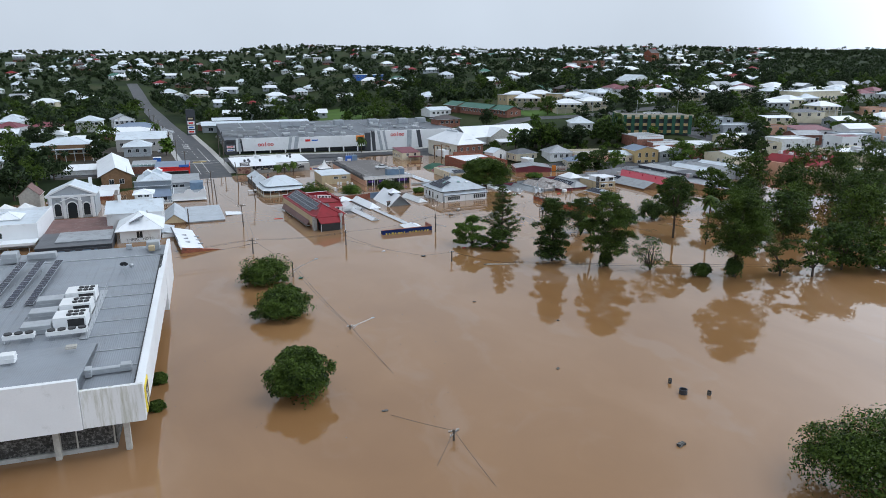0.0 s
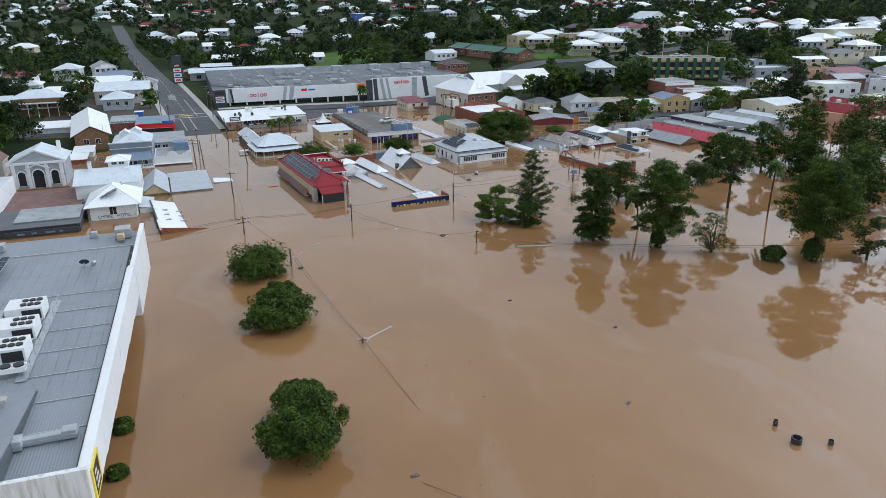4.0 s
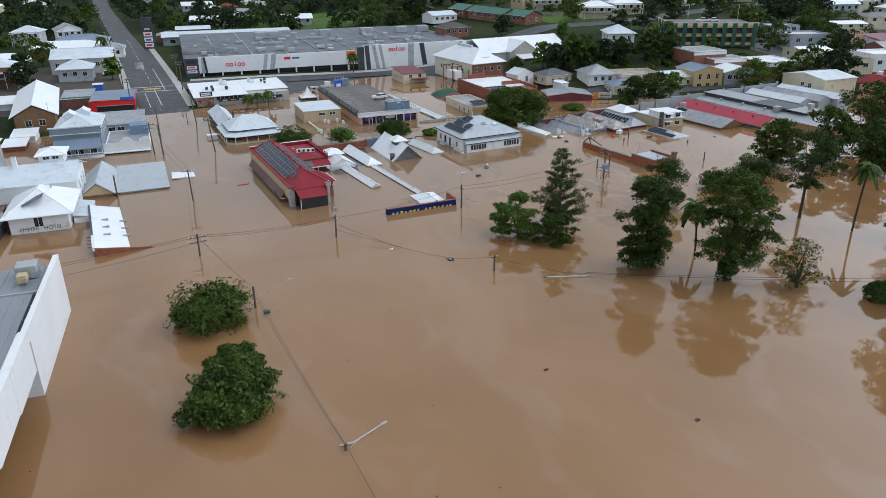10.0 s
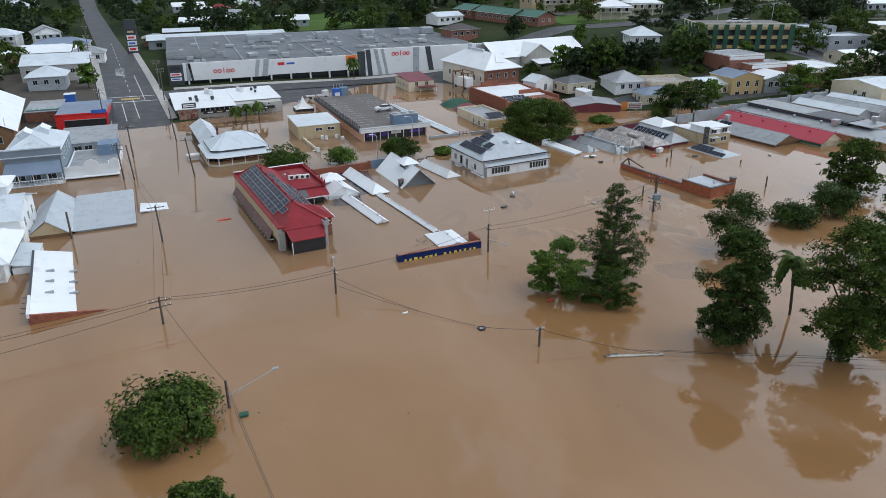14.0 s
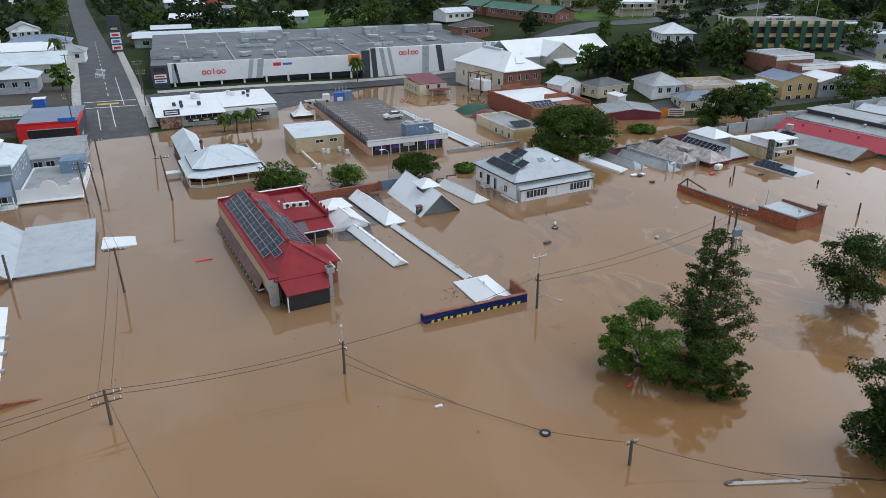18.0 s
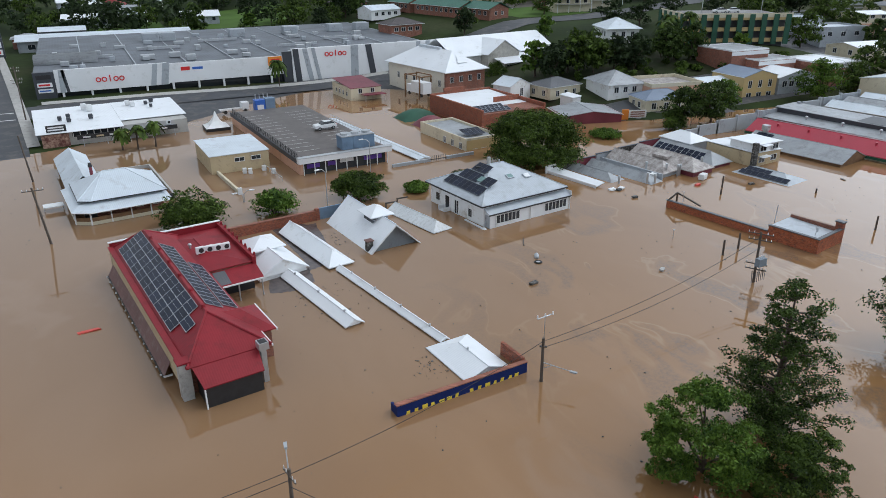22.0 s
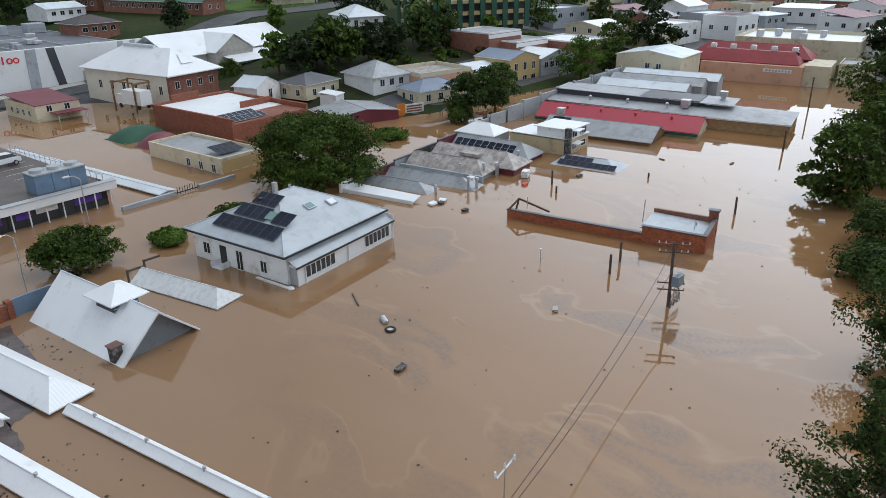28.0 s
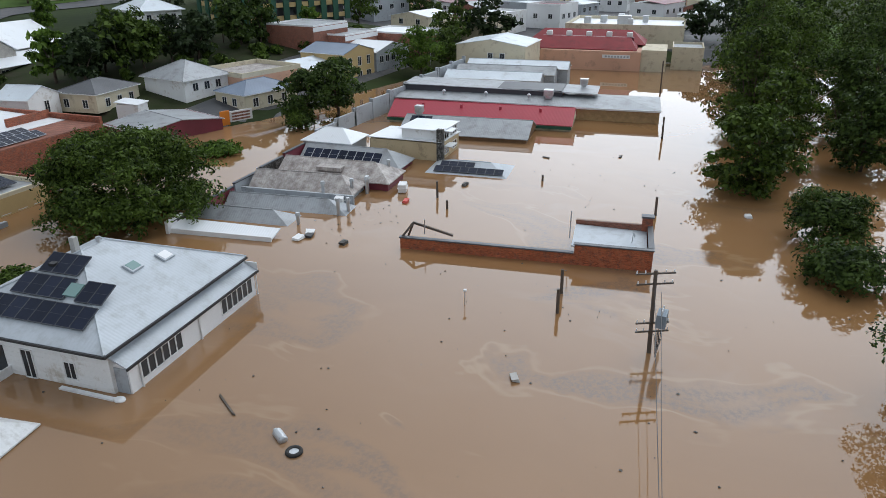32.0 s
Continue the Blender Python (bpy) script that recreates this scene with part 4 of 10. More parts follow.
for yy in (107.3, 102.0, 96.7):
    chiller(-16.6, yy, 6.72, -1.3)
    box_unit(-20.4, yy - 1.0, 6.72, 3.4, 2.2, 1.2, "grey sheet metal supply duct beside a chiller")
condenser_bench(-16.6, 92.7, 6.8, 4)
condenser_bench(-21.9, 92.9, 6.8, 3)
plat = thing("plant_platform", -14.4, 101, 6.7, "galvanised steel plant platform with handrail", "platform", rz=-1.3)
part("grating", box(B(), -0.5, 0.5, -10, 10, 0.1, 0.16), "galv", plat)
for k in range(9):
    part("rail_post", rod(B(), (0.45, -10 + k * 2.5, 0.16), (0.45, -10 + k * 2.5, 1.15), 0.03), "galv", plat)
for zz in (0.65, 1.15):
    part("handrail", rod(B(), (0.45, -10, zz), (0.45, 10, zz), 0.03), "galv", plat)
box_unit(-21.2, 84, 7.7, 1.5, 1.2, 1.0, "white rooftop fan unit beside a pipe", "white_metal", name="fan_unit")
box_unit(-15.2, 85.8, 7.75, 1.1, 0.8, 0.35, "low rusty roof vent", "post_pale", name="roof_hatch")
box_unit(-11.0, 79.6, 6.8, 3.4, 0.7, 0.6, "galvanised duct lying along the roof")
box_unit(-13.0, 79.3, 6.8, 1.2, 1.2, 0.9, "galvanised duct elbow on the roof")
box_unit(-9.0, 79.7, 6.8, 1.1, 1.0, 0.8, "galvanised duct outlet on the roof")
box_unit(-8.2, 134.8, 6.6, 2.2, 2.0, 1.6, "pale yellow and galvanised exhaust fan box", "galv", name="exhaust_fan")
box_unit(-8.4, 132.6, 6.9, 1.0, 1.2, 0.9, "yellowed fan outlet hood", "sand_wall", name="fan_hood")
box_unit(-12.4, 136.2, 6.6, 0.9, 0.9, 0.9, "small galvanised roof ventilator box")
box_unit(-26, 133.8, 6.9, 4.4, 1.6, 0.9, "galvanised duct on the mall roof")
box_unit(-30.5, 132.5, 6.9, 2.4, 2.4, 1.7, "galvanised evaporative cooler on the mall roof")
dish = thing("satellite_dish", -12.2, 121.9, 6.85, "dark satellite dish on a short mast", "satellite dish")
part("mast", rod(B(), (0, 0, 0), (0, 0, 0.6), 0.04), "galv", dish)
bm = B(); bmesh.ops.create_cone(bm, segments=18, cap_ends=False, radius1=0.62, radius2=0.1, depth=0.2)
part("reflector", bm, "black", dish, loc=pose(0, -0.1, 0.75, 130))
roof_vent(-11.1, 122.2, 6.85, 0.3)
for i, (x, y) in enumerate(((-24.0, 106.8), (-26.7, 107.2), (-29.4, 107.6))):
    solar_array(x, y, 6.95, 1, 12, 1.16, 1.62, 3, -3.5, "long strip of dark solar panels on the mall roof")

# ---- beside and behind the mall ----
building("shop", "flooded shop with low dark roof and blue fascia", "shop", -33, -18.2, 163, 174.5, -3, 1.6, wall="dark_wall", roof="flat", rmat="dark_roof", eave=0.1, drop=0.5)
t = building("shop", "flooded shop with a flat grey sheet roof", "shop", -29.5, -18.6, 166.0, 174.2, -3, 1.95, wall="grey_wall", roof="flat", rmat="grey_roof", eave=0.1, drop=0.3)
fas = thing("shop_awning", -24, 162.4, 0.3, "black awning fascia with faded blue lettering bars", "awning")
part("fascia", box(B(), -6.5, 5.7, -0.15, 0.15, 0, 0.9), "dark_wall", fas)
for k, w in enumerate((1.2, 0.9, 1.6, 0.6)):
    part("letter_bar", box(B(), -4.5 + k * 2.3, -4.5 + k * 2.3 + w, -0.17, -0.151, 0.25, 0.6), "tank_blue", fas)
building("shop", "shop with a rusting brown and grey striped roof", "shop", -34, -19.6, 175.5, 191, -3, 1.3, wall="grime", roof="skillion", axis="s", rise=0.6, rmat="rust_roof", eave=0.2)
wl_ = building("two_storey_shop", "white two-storey shop with pale metal roof and parapet", "shop", -60, -33.6, 172, 192, -3, 4.6, wall="white_panel", roof="flat", rmat="pale_roof", parapet=0.7,
    wins=(("s", -50, -40, 3, 2.2, 1.2, 3.0),))
aw = thing("shop_awning", -46, 169.9, 1.0, "white street awning on the two-storey shop", "awning")
part("awning_roof", box(B(), -14, 12.4, -2.0, 2.0, 0.8, 0.95), "white_roof", aw)
part("fascia", box(B(), -14, 12.4, -2.05, -1.95, 0.4, 0.97), "white_panel", aw)
for k in range(7):
    part("post", rod(B(), (-13 + k * 4, -1.7, -4), (-13 + k * 4, -1.7, 0.8), 0.07), "white_metal", aw)
for x, y in ((-41, 183), (-50, 181)):
    u = building("roof_lantern", "small pale hipped lantern on the shop roof", "roof", x - 2.5, x + 2.5, y - 3, y + 3, 4.7, 5.0, wall="white_panel", rise=1.2, rmat="white_roof", eave=0.2)

# the old bank with arches
ch = building("old_bank", "small grey classical bank with white pediment and arched openings", "bank", -36.3, -25.2, 202.5, 213, -1, 6.0, wall="grey_wall", roof="gable", rise=2.6, rmat="pale_roof", eave=0.5, axis="y", cap="grey_wall")
for x in (-4.9, -1.9, 1.9, 4.9):
    part("pilaster", box(B(), x - 0.35, x + 0.35, -5.6, -5.2, 0, 6.6), "white_panel", ch)
part("cornice", box(B(), -5.9, 5.9, -5.75, -5.2, 6.5, 7.0), "white_panel", ch)
for s in (-1, 1):
    bm = B()
    rod(bm, (s * 6.1, -5.5, 6.9), (0, -5.5, 9.7), 0.28, n=4)
    part("pediment_moulding", bm, "white_panel", ch)
    bm = B()
    rod(bm, (s * 2.5, -5.7, 5.4), (0, -5.7, 6.5), 0.2, n=4)
    part("pediment_moulding", bm, "white_panel", ch)


def arch(bm, cx, w, z0, h, y, t=0.06):
    pts = [(cx - w / 2, z0), (cx + w / 2, z0)] + [(cx + w / 2 * math.cos(a), z0 + h - w / 2 + w / 2 * math.sin(a)) for a in [math.pi * i / 10 for i in range(11)]]
    f = bm.faces.new([bm.verts.new((p[0], y, p[1])) for p in pts])
    r = bmesh.ops.extrude_face_region(bm, geom=[f])
    bmesh.ops.translate(bm, vec=(0, -t, 0), verts=[v for v in r["geom"] if isinstance(v, bmesh.types.BMVert)])


for cx, w, z0, h in ((-3.4, 1.5, 1.6, 3.2), (0, 2.2, 0.9, 4.2), (3.4, 1.5, 1.6, 3.2)):
    bm = B(); arch(bm, cx, w + 0.6, z0 - 0.1, h + 0.4, -5.255, 0.10); sur = part("arch_surround", bm, "white_panel", ch)
    bm = B(); arch(bm, cx, w, z0, h, -5.36, 0.03); part("opening", bm, "glass", sur, "dark arched opening")
part("balustrade", box(B(), -6.5, 6.5, -7.4, -7.2, 0.2, 1.2), "timber", ch)
part("chimney", box(B(), 3.6, 4.4, 2, 2.8, 7.5, 10.2), "white_panel", ch)

# market tents and the awnings on the left edge
for i, x in enumerate((-42, -46.5, -51)):
    e = thing("market_tent", x, 205, 1.2, "white peaked market tent", "tent", "row of market tents")
    bm = B()
    bmesh.ops.create_cone(bm, segments=4, cap_ends=False, radius1=3.1, radius2=0.1, depth=1.6, matrix=pose(0, 0, 2.2, 0, 0, 45))
    part("canopy", bm, "white_cloth", e)
    for a, b in ((-2, -2), (2, -2), (2, 2), (-2, 2)):
        part("leg", rod(B(), (a, b, -2), (a, b, 1.4), 0.05), "galv", e)
building("shed", "long dark open shed before the tents", "shed", -60, -37.5, 194.5, 200.5, -2, 1.9, wall="grime", roof="skillion", axis="s", rise=0.4, rmat="dark_roof", eave=0.3)
building("old_shed", "weathered timber gabled shed among trees", "shed", -45.5, -40.5, 216, 222, -1, 4.2, wall="post_pale", roof="gable", rise=2.6, rmat="rust_roof", eave=0.3)

# hotel and its back wing
ho = building("hotel", "cream two-storey hotel with white hipped roof standing in the flood", "hotel", -17.0, -8.6, 169.2, 180, -3, 2.9, wall="white_wall", rise=3.0, rmat="white_roof", eave=0.9,
    wins=(("s", -14.2, -11.6, 1, 1.2, 1.5, 1.7), ("e", 171, 179, 2, 1.0, 1.4, 1.2)))
lettering("EMPIRE   HOTEL", ho, 0.85, pose(0.1, -5.42, 3.35, 90), "grime")
hs = solar_array(-14.9, 172.0, 4.2, 2, 2, 1.0, 1.65, 22, -90, "small dark solar array on the hotel roof")
roof_vent(-11.2, 175.8, 5.2)
building("hotel_wing", "long white wing of the hotel with pale iron roof and monitor", "hotel", -20.6, -8.2, 181.2, 193, -3, 4.6, wall="white_wall", roof="gable", axis="x", rise=2.0, rmat="pale_roof", eave=0.6,
    wins=(("e", 183, 192, 3, 0.9, 1.3, 3.0), ("e", 183, 192, 2, 0.9, 1.3, 0.8)))
building("roof_monitor", "white roof monitor with small windows", "roof", -14.5, -10.5, 188.5, 193.4, 6.0, 7.6, wall="white_wall", rise=0.8, rmat="white_roof", eave=0.5, wins=(("s", -14, -11, 2, 1.0, 0.6, 7.1),))
building("shed_roof", "lean-to with white roof beside the hotel", "shed", -8.3, -5.8, 171.5, 180, -3, 0.9, wall="white_wall", roof="skillion", axis="e", rise=0.5, rmat="pale_roof", eave=0.1)
building("chimney_stack", "square white rendered chimney stack", "chimney", -18.2, -17.5, 186, 186.7, 5, 8.2, wall="white_panel", roof="flat", rmat="concrete", eave=0.05)

# half-drowned roof beside the street
rm = thing("drowned_shop", -3.9, 155.6, -3, "shop drowned to its roof, white sheets sinking into the flood", "shop", rz=6.4)
FALL = 0.255   # the roof's fall to the street
bm = B(); slab(bm, [(0, 0, 4.2), (9.0, 0, 4.2 - 9 * FALL), (9.0, 21.4, 4.15 - 9 * FALL), (0, 21.4, 4.15)], 0.12)
part("roof", bm, "white_roof", rm)
part("wall", box(B(), -0.2, 8.6, -0.32, -0.04, 0, 2.95), "brick_red", rm, "red brick end wall")
bm = B()
f = [bm.verts.new(p) for p in ((-0.2, -0.32, 2.95), (8.6, -0.32, 2.95), (-0.2, -0.32, 4.28))]
g = [bm.verts.new((p.co.x, -0.04, p.co.z)) for p in f]
bm.faces.new(f); bm.faces.new(g[::-1])
for i in range(3):
    bm.faces.new((f[(i + 1) % 3], f[i], g[i], g[(i + 1) % 3]))
part("end_wall", bm, "brick_red", rm, "red brick end wall")
part("barge_board", box(B(), -0.32, -0.02, -0.4, 5.2, 3.9, 4.42), "white_panel", rm)
part("side_gutter", box(B(), -0.3, -0.04, 5.2, 21.4, 3.9, 4.2), "dark_wall", rm, "dark gutter along the roof's high side")
for x in (1.9, 4.5):
    for k in range(3):
        z = 4.2 - FALL * x
        part("skylight", box(B(), x - 0.5, x + 0.5, 6.2 + 3.6 * k, 6.55 + 3.6 * k, z - 0.1, z + 0.2), "grey_roof", rm)
for k in range(4):
    part("bracket", rod(B(), (-0.3, 0.4 + k * 1.5, 4.2), (-0.9, 0.3 + k * 1.5, 4.35), 0.05), "black", rm)

gs = building("gabled_shop", "shop with timber gable front and grey roof, flooded to the eaves", "shop", -8.4, -3.0, 184.5, 200, -3, 0.5, wall="timber", roof="gable", axis="y", rise=2.3, rmat="worn_roof", eave=0.4, cap="sand_wall")
building("drowned_shop", "low grey-roofed shop flooded to its gutters", "shop", -2.6, 5.8, 185.6, 201.2, -3, 0.35, wall="grey_wall", roof="skillion", axis="s", rise=0.75, rmat="worn_roof", eave=0.3, rz=3)
aw = thing("fallen_awning", 9.3, 193, -0.15, "torn white awning sheet lying in the water", "awning")
bm = B(); slab(bm, [(-2.4, -1.9, 0.45), (2.0, -1.4, 0.25), (1.7, 1.9, 0.3), (-2.4, 2.2, 0.6)], 0.06)
part("sheet", bm, "white_roof", aw)
part("beam", rod(B(), (-2.3, -1.8, 0.3), (2, -1.4, 0.1), 0.08), "galv", aw)

# white parapet shop, blue shop and the street rows
pb = building("parapet_shop", "shop with curved white parapet and grey roof inside", "shop", -6.6, 2.6, 216.6, 233, -3, 1.2, wall="white_panel", roof="flat", rmat="grey_roof", parapet=0.25)
part("front_parapet", box(B(), -4.75, 4.75, -8.35, -8.21, 3.4, 5.3), "white_panel", pb, "white rendered street front with curved crest")
part("street_awning", box(B(), -4.8, 4.8, -9.4, -8.36, 3.3, 3.42), "white_metal", pb)
part("side_store", box(B(), 0.4, 4.2, 3.0, 7.6, 4.2, 6.4), "tank_blue", pb, "dark blue rear room")
bm = B(); arch(bm, 0, 2.8, 4.2, 2.2, -8.21, 0.24); part("parapet_crest", bm, "white_panel", pb)
for x in (4.0,):
    bm = B(); arch(bm, x, 1.7, 4.4, 1.9, -8.2, 0.24); part("parapet_crest", bm, "white_panel", pb)
for x, y in ((0.9, 219.6), (1.5, 221.0)):
    split_unit(x, y, 1.3, 40)
bl = building("corner_store", "two-storey blue-grey store with balcony and pale hipped roof", "shop", -16.2, -6.8, 216.6, 232.6, -3, 5.6, wall="blue_grey", roof="hip", rise=2.4, rmat="pale_roof", eave=0.1,
    wins=(("s", -15.4, -7.6, 3, 1.6, 2.0, 1.4), ("e", 218.5, 230.5, 4, 0.9, 1.4, 4.0)))
part("parapet", box(B(), -5.0, 5.0, -8.3, -7.95, 7.6, 9.3), "blue_grey", bl)
part("cornice", box(B(), -5.2, 5.2, -8.5, -7.9, 9.3, 9.55), "pale_roof", bl)
bm = B(); slab(bm, [(-4.9, -10.8, 5.2), (4.9, -10.8, 5.2), (4.5, -8.35, 6.9), (-4.5, -8.35, 6.9)]); part("awning_roof", bm, "blue_roof", bl)
part("cornice", box(B(), -5.1, 5.1, -8.45, -8.0, 7.9, 8.05), "pale_roof", bl)
part("street_fascia", box(B(), -5.0, 5.0, -11.6, -11.5, 2.3, 3.0), "white_panel", bl)
part("sign_bar", box(B(), -3.4, 1.6, -11.65, -11.601, 2.45, 2.85), "dark_wall", bl, "dark bar of lettering on the awning fascia")
part("street_awning", box(B(), -5.0, 5.0, -11.5, -8.3, 2.75, 2.88), "pale_roof", bl)
part("balcony_floor", box(B(), -4.9, 4.9, -10.6, -8.3, 2.9, 3.1), "white_panel", bl)
for k in range(21):
    part("baluster", box(B(), -4.85 + k * 0.48, -4.77 + k * 0.48, -10.55, -10.47, 3.1, 4.0), "white_panel", bl)
part("handrail", box(B(), -4.9, 4.9, -10.6, -10.42, 4.0, 4.1), "white_panel", bl)
for k in range(5):
    part("post", box(B(), -4.85 + k * 2.38, -4.7 + k * 2.38, -10.6, -10.45, 0, 5.3), "white_panel", bl)
for x, y in ((-12.9, 223.6), (-10.4, 226.6)):
    building("roof_lantern", "glazed pale lantern on the store roof", "roof", x - 1.2, x + 1.2, y - 1.6, y + 1.6, 6.6, 7.9, wall="pale_roof", roof="gable", rise=0.8, rmat="white_roof", eave=0.15)
building("shop", "low shop with grey roof and pale red shutters", "shop", -9.5, 1.2, 234.4, 247, -2, 2.6, wall="grey_wall", roof="skillion", axis="s", rise=0.8, rmat="grey_roof", eave=0.2, wins=(("s", -9, -3, 3, 1.4, 1.2, 1.4),))
rs = building("red_shop", "bright red hardware shop with open dark front and grey roof", "shop", -12.6, -1.4, 258, 276, 0, 4.0, wall="dark_wall", roof="flat", rmat="blue_roof", eave=0.2)
part("front_wall", box(B(), -5.7, -3.9, -9.2, -8.95, 0, 4.4), "red_paint", rs)
part("front_wall", box(B(), 5.2, 5.7, -9.2, -8.95, 0, 4.4), "red_paint", rs)
part("fascia", box(B(), -3.9, 5.2, -9.2, -8.95, 3.0, 4.4), "red_paint", rs)
part("side_fascia", box(B(), 5.6, 5.75, -8.95, 2, 3.2, 4.4), "red_paint", rs)
# the open front is filled with black in place of interior shade
part("shopfront", box(B(), -3.9, 5.2, -9.05, -8.9, 0.2, 3.0), "black", rs, "black panel for the shade inside the open shopfront")
part("sign_board", box(B(), 2.2, 5.5, -9.32, -9.2, 4.2, 5.0), "blue_paint", rs)
part("awning_roof", box(B(), -3.8, 5.1, -9.6, -9.21, 2.9, 3.0), "galv", rs)
building("shop", "shop with flat grey roof and row of skylights", "shop", -20.6, -12.8, 268, 280, 0, 3.6, wall="brick_brown", roof="skillion", axis="s", rise=0.6, rmat="grey_roof", eave=0.2)
for k in range(6):
    box_unit(-19.8 + k * 1.25, 270, 3.75, 1.0, 2.6, 0.25, "pale roof skylight sheet", "skylight", name="skylight")
tm = building("timber_hall", "hall with brown timber gable front and white metal roof", "hall", -30.0, -21.2, 243.2, 283.2, -2, 4.4, wall="timber", roof="gable", axis="y", rise=2.8, rmat="white_roof", eave=0.9, rz=6.3, wins=(("s", -28.6, -22.6, 2, 1.3, 1.4, 2.6),))
part("upper_roof", slab_pair(-4.2, 4.2, -6, 20.3, 6.75, 2.2), "white_roof", tm, "raised rear length of the white roof")
part("ridge_fan", rod(B(), (3.2, -19.5, 6.6), (3.2, -19.5, 9.2), 0.06), "galv", tm)
building("timber_hall", "white-roofed side wing of the hall", "hall", -42, -31.6, 269.5, 279, -1, 3.2, wall="white_wall", roof="gable", axis="x", rise=1.4, rmat="white_roof", eave=0.4)
building("garden_shed", "small shed with a pale roof", "shed", -35.5, -31.5, 232, 236, -1, 2.2, wall="timber", roof="gable", axis="x", rise=0.7, rmat="pale_roof", eave=0.4)
building("lean_to", "white-roofed lean-to before the hall", "shed", -27.5, -22.6, 234, 240.5, -2, 1.5, wall="white_wall", roof="skillion", axis="s", rise=0.6, rmat="white_roof", eave=0.3)
building("shop", "small store with orange brick wall and white roof", "shop", -28, -23.5, 226, 232, -2, 1.2, wall="brick_red", roof="skillion", axis="s", rise=0.5, rmat="white_roof", eave=0.3)

# ---- the pub and its garden ----
pub = thing("pub", 26.0, 168.7, -3, "long brick pub with dark red metal roofs standing in the flood", "pub", rz=7)
part("wall", box(B(), 0.15, 7.0, -1.2, 27.3, 0, 6.1), "brick_brown", pub)
part("wall", box(B(), 7.0, 11.8, 15.4, 27.3, 0, 6.0), "brick_brown", pub, "brick wall of the rear wing")
part("parapet", box(B(), -0.15, 0.147, -1.0, 27.5, 4.0, 6.25), "sand_wall", pub, "stained render parapet along the street")
part("parapet_cap", box(B(), -0.25, 0.3, -1.0, 27.5, 6.25, 6.4), "red_roof", pub)
part("pier", box(B(), -0.3, 0.6, -2.0, -1.0, 0, 6.3), "concrete", pub, "grey rendered corner pier")
part("pier_cap", box(B(), -0.4, 0.7, -2.1, -0.95, 6.42, 6.54), "red_roof", pub)
RA, RB = (3.45, 2.25, 8.35), (3.45, 25.2, 8.35)
for f in ([(0.2, 27.4, 6.25), (0.2, -2.4, 6.15), RA, RB], [(0.2, -2.4, 6.15), (7.3, -2.4, 6.15), RA], [(7.3, -2.4, 6.15), (7.3, 27.4, 6.15), RB, RA], [(7.3, 27.4, 6.15), (0.2, 27.4, 6.25), RB]):
    bm = B(); slab(bm, f); part("roof", bm, "red_roof", pub)
part("ridge_cap", rod(B(), RA, RB, 0.14, n=6), "red_roof", pub)
for c in ((0.2, -2.4, 6.18), (7.3, -2.4, 6.18), (7.3, 27.4, 6.18), (0.2, 27.4, 6.28)):
    part("hip_cap", rod(B(), c, RA if c[1] < 0 else RB, 0.11, n=6), "red_roof", pub)
for yy in (3.0, 6.8, 10.6, 14.4, 18.2, 22.0):
    part("ridge_vent", rod(B(), (3.45, yy, 8.3), (3.45, yy, 8.72), 0.2, 0.16, n=10), "red_roof", pub)
faces, r2 = hip_faces(4.6, 12.0, 15.3, 27.4, 6.1, 0.6)
for f in faces:
    bm = B(); slab(bm, f); part("roof", bm, "red_roof", pub)
part("ridge_cap", rod(B(), r2[0], r2[1], 0.12, n=6), "red_roof", pub)
part("parapet", box(B(), 12.0, 12.35, 15.2, 27.6, 4.8, 6.6), "red_roof", pub, "red sheet parapet of the rear wing")
part("parapet", box(B(), 0, 12.35, 27.6, 27.9, 5.0, 6.75), "red_roof", pub, "red sheet parapet along the back")
part("parapet_cap", box(B(), -0.1, 12.45, 27.55, 27.95, 6.75, 6.83), "white_metal", pub)
for k in range(9):
    part("parapet_fin", box(B(), 12.3, 12.5, 15.6 + k * 1.4, 15.85 + k * 1.4, 6.2, 6.9), "red_roof", pub)
bm = B(); slab(bm, [(6.9, 12.9, 5.1), (12.3, 12.9, 5.1), (12.3, 15.35, 5.85), (6.9, 15.35, 5.85)])
part("porch_roof", bm, "red_roof", pub, "red awning over the rear bar")
bm = B(); slab(bm, [(7.6, 13.1, 5.19), (8.9, 13.1, 5.19), (8.9, 15.2, 5.83), (7.6, 15.2, 5.83)], 0.03)
part("porch_sheet", bm, "dark_roof", pub, "dark translucent roof sheet")
part("porch_gutter", box(B(), 6.9, 12.4, 12.78, 12.9, 4.98, 5.12), "white_metal", pub)
# solid black panel stands for the shade inside the open bar
part("bar_opening", box(B(), 7.1, 11.9, 15.2, 15.39, 2.6, 5.4), "black", pub, "black panel for the shade in the open bar under the awning")
part("bar_counter", box(B(), 7.4, 11.5, 14.3, 14.6, 2.9, 3.3), "timber", pub)
for x in (7.2, 9.6, 12.1):
    part("post", rod(B(), (x, 13.1, 0), (x, 13.1, 5.1), 0.08), "galv", pub)
BR, BI = (6.5, 3.05, 7.35), (4.6, 3.05, 7.5)
for f in ([(8.75, 0.3, 5.95), (8.75, 5.8, 5.95), BR], [(5.8, 0.3, 5.95), (8.75, 0.3, 5.95), BR, BI], [(8.75, 5.8, 5.95), (5.8, 5.8, 5.95), BI, BR]):
    bm = B(); slab(bm, f); part("roof", bm, "red_roof", pub, "red roof of the corner bay")
part("wall", box(B(), 7.003, 8.4, 0.7, 5.4, 0, 5.85), "brick_brown", pub)
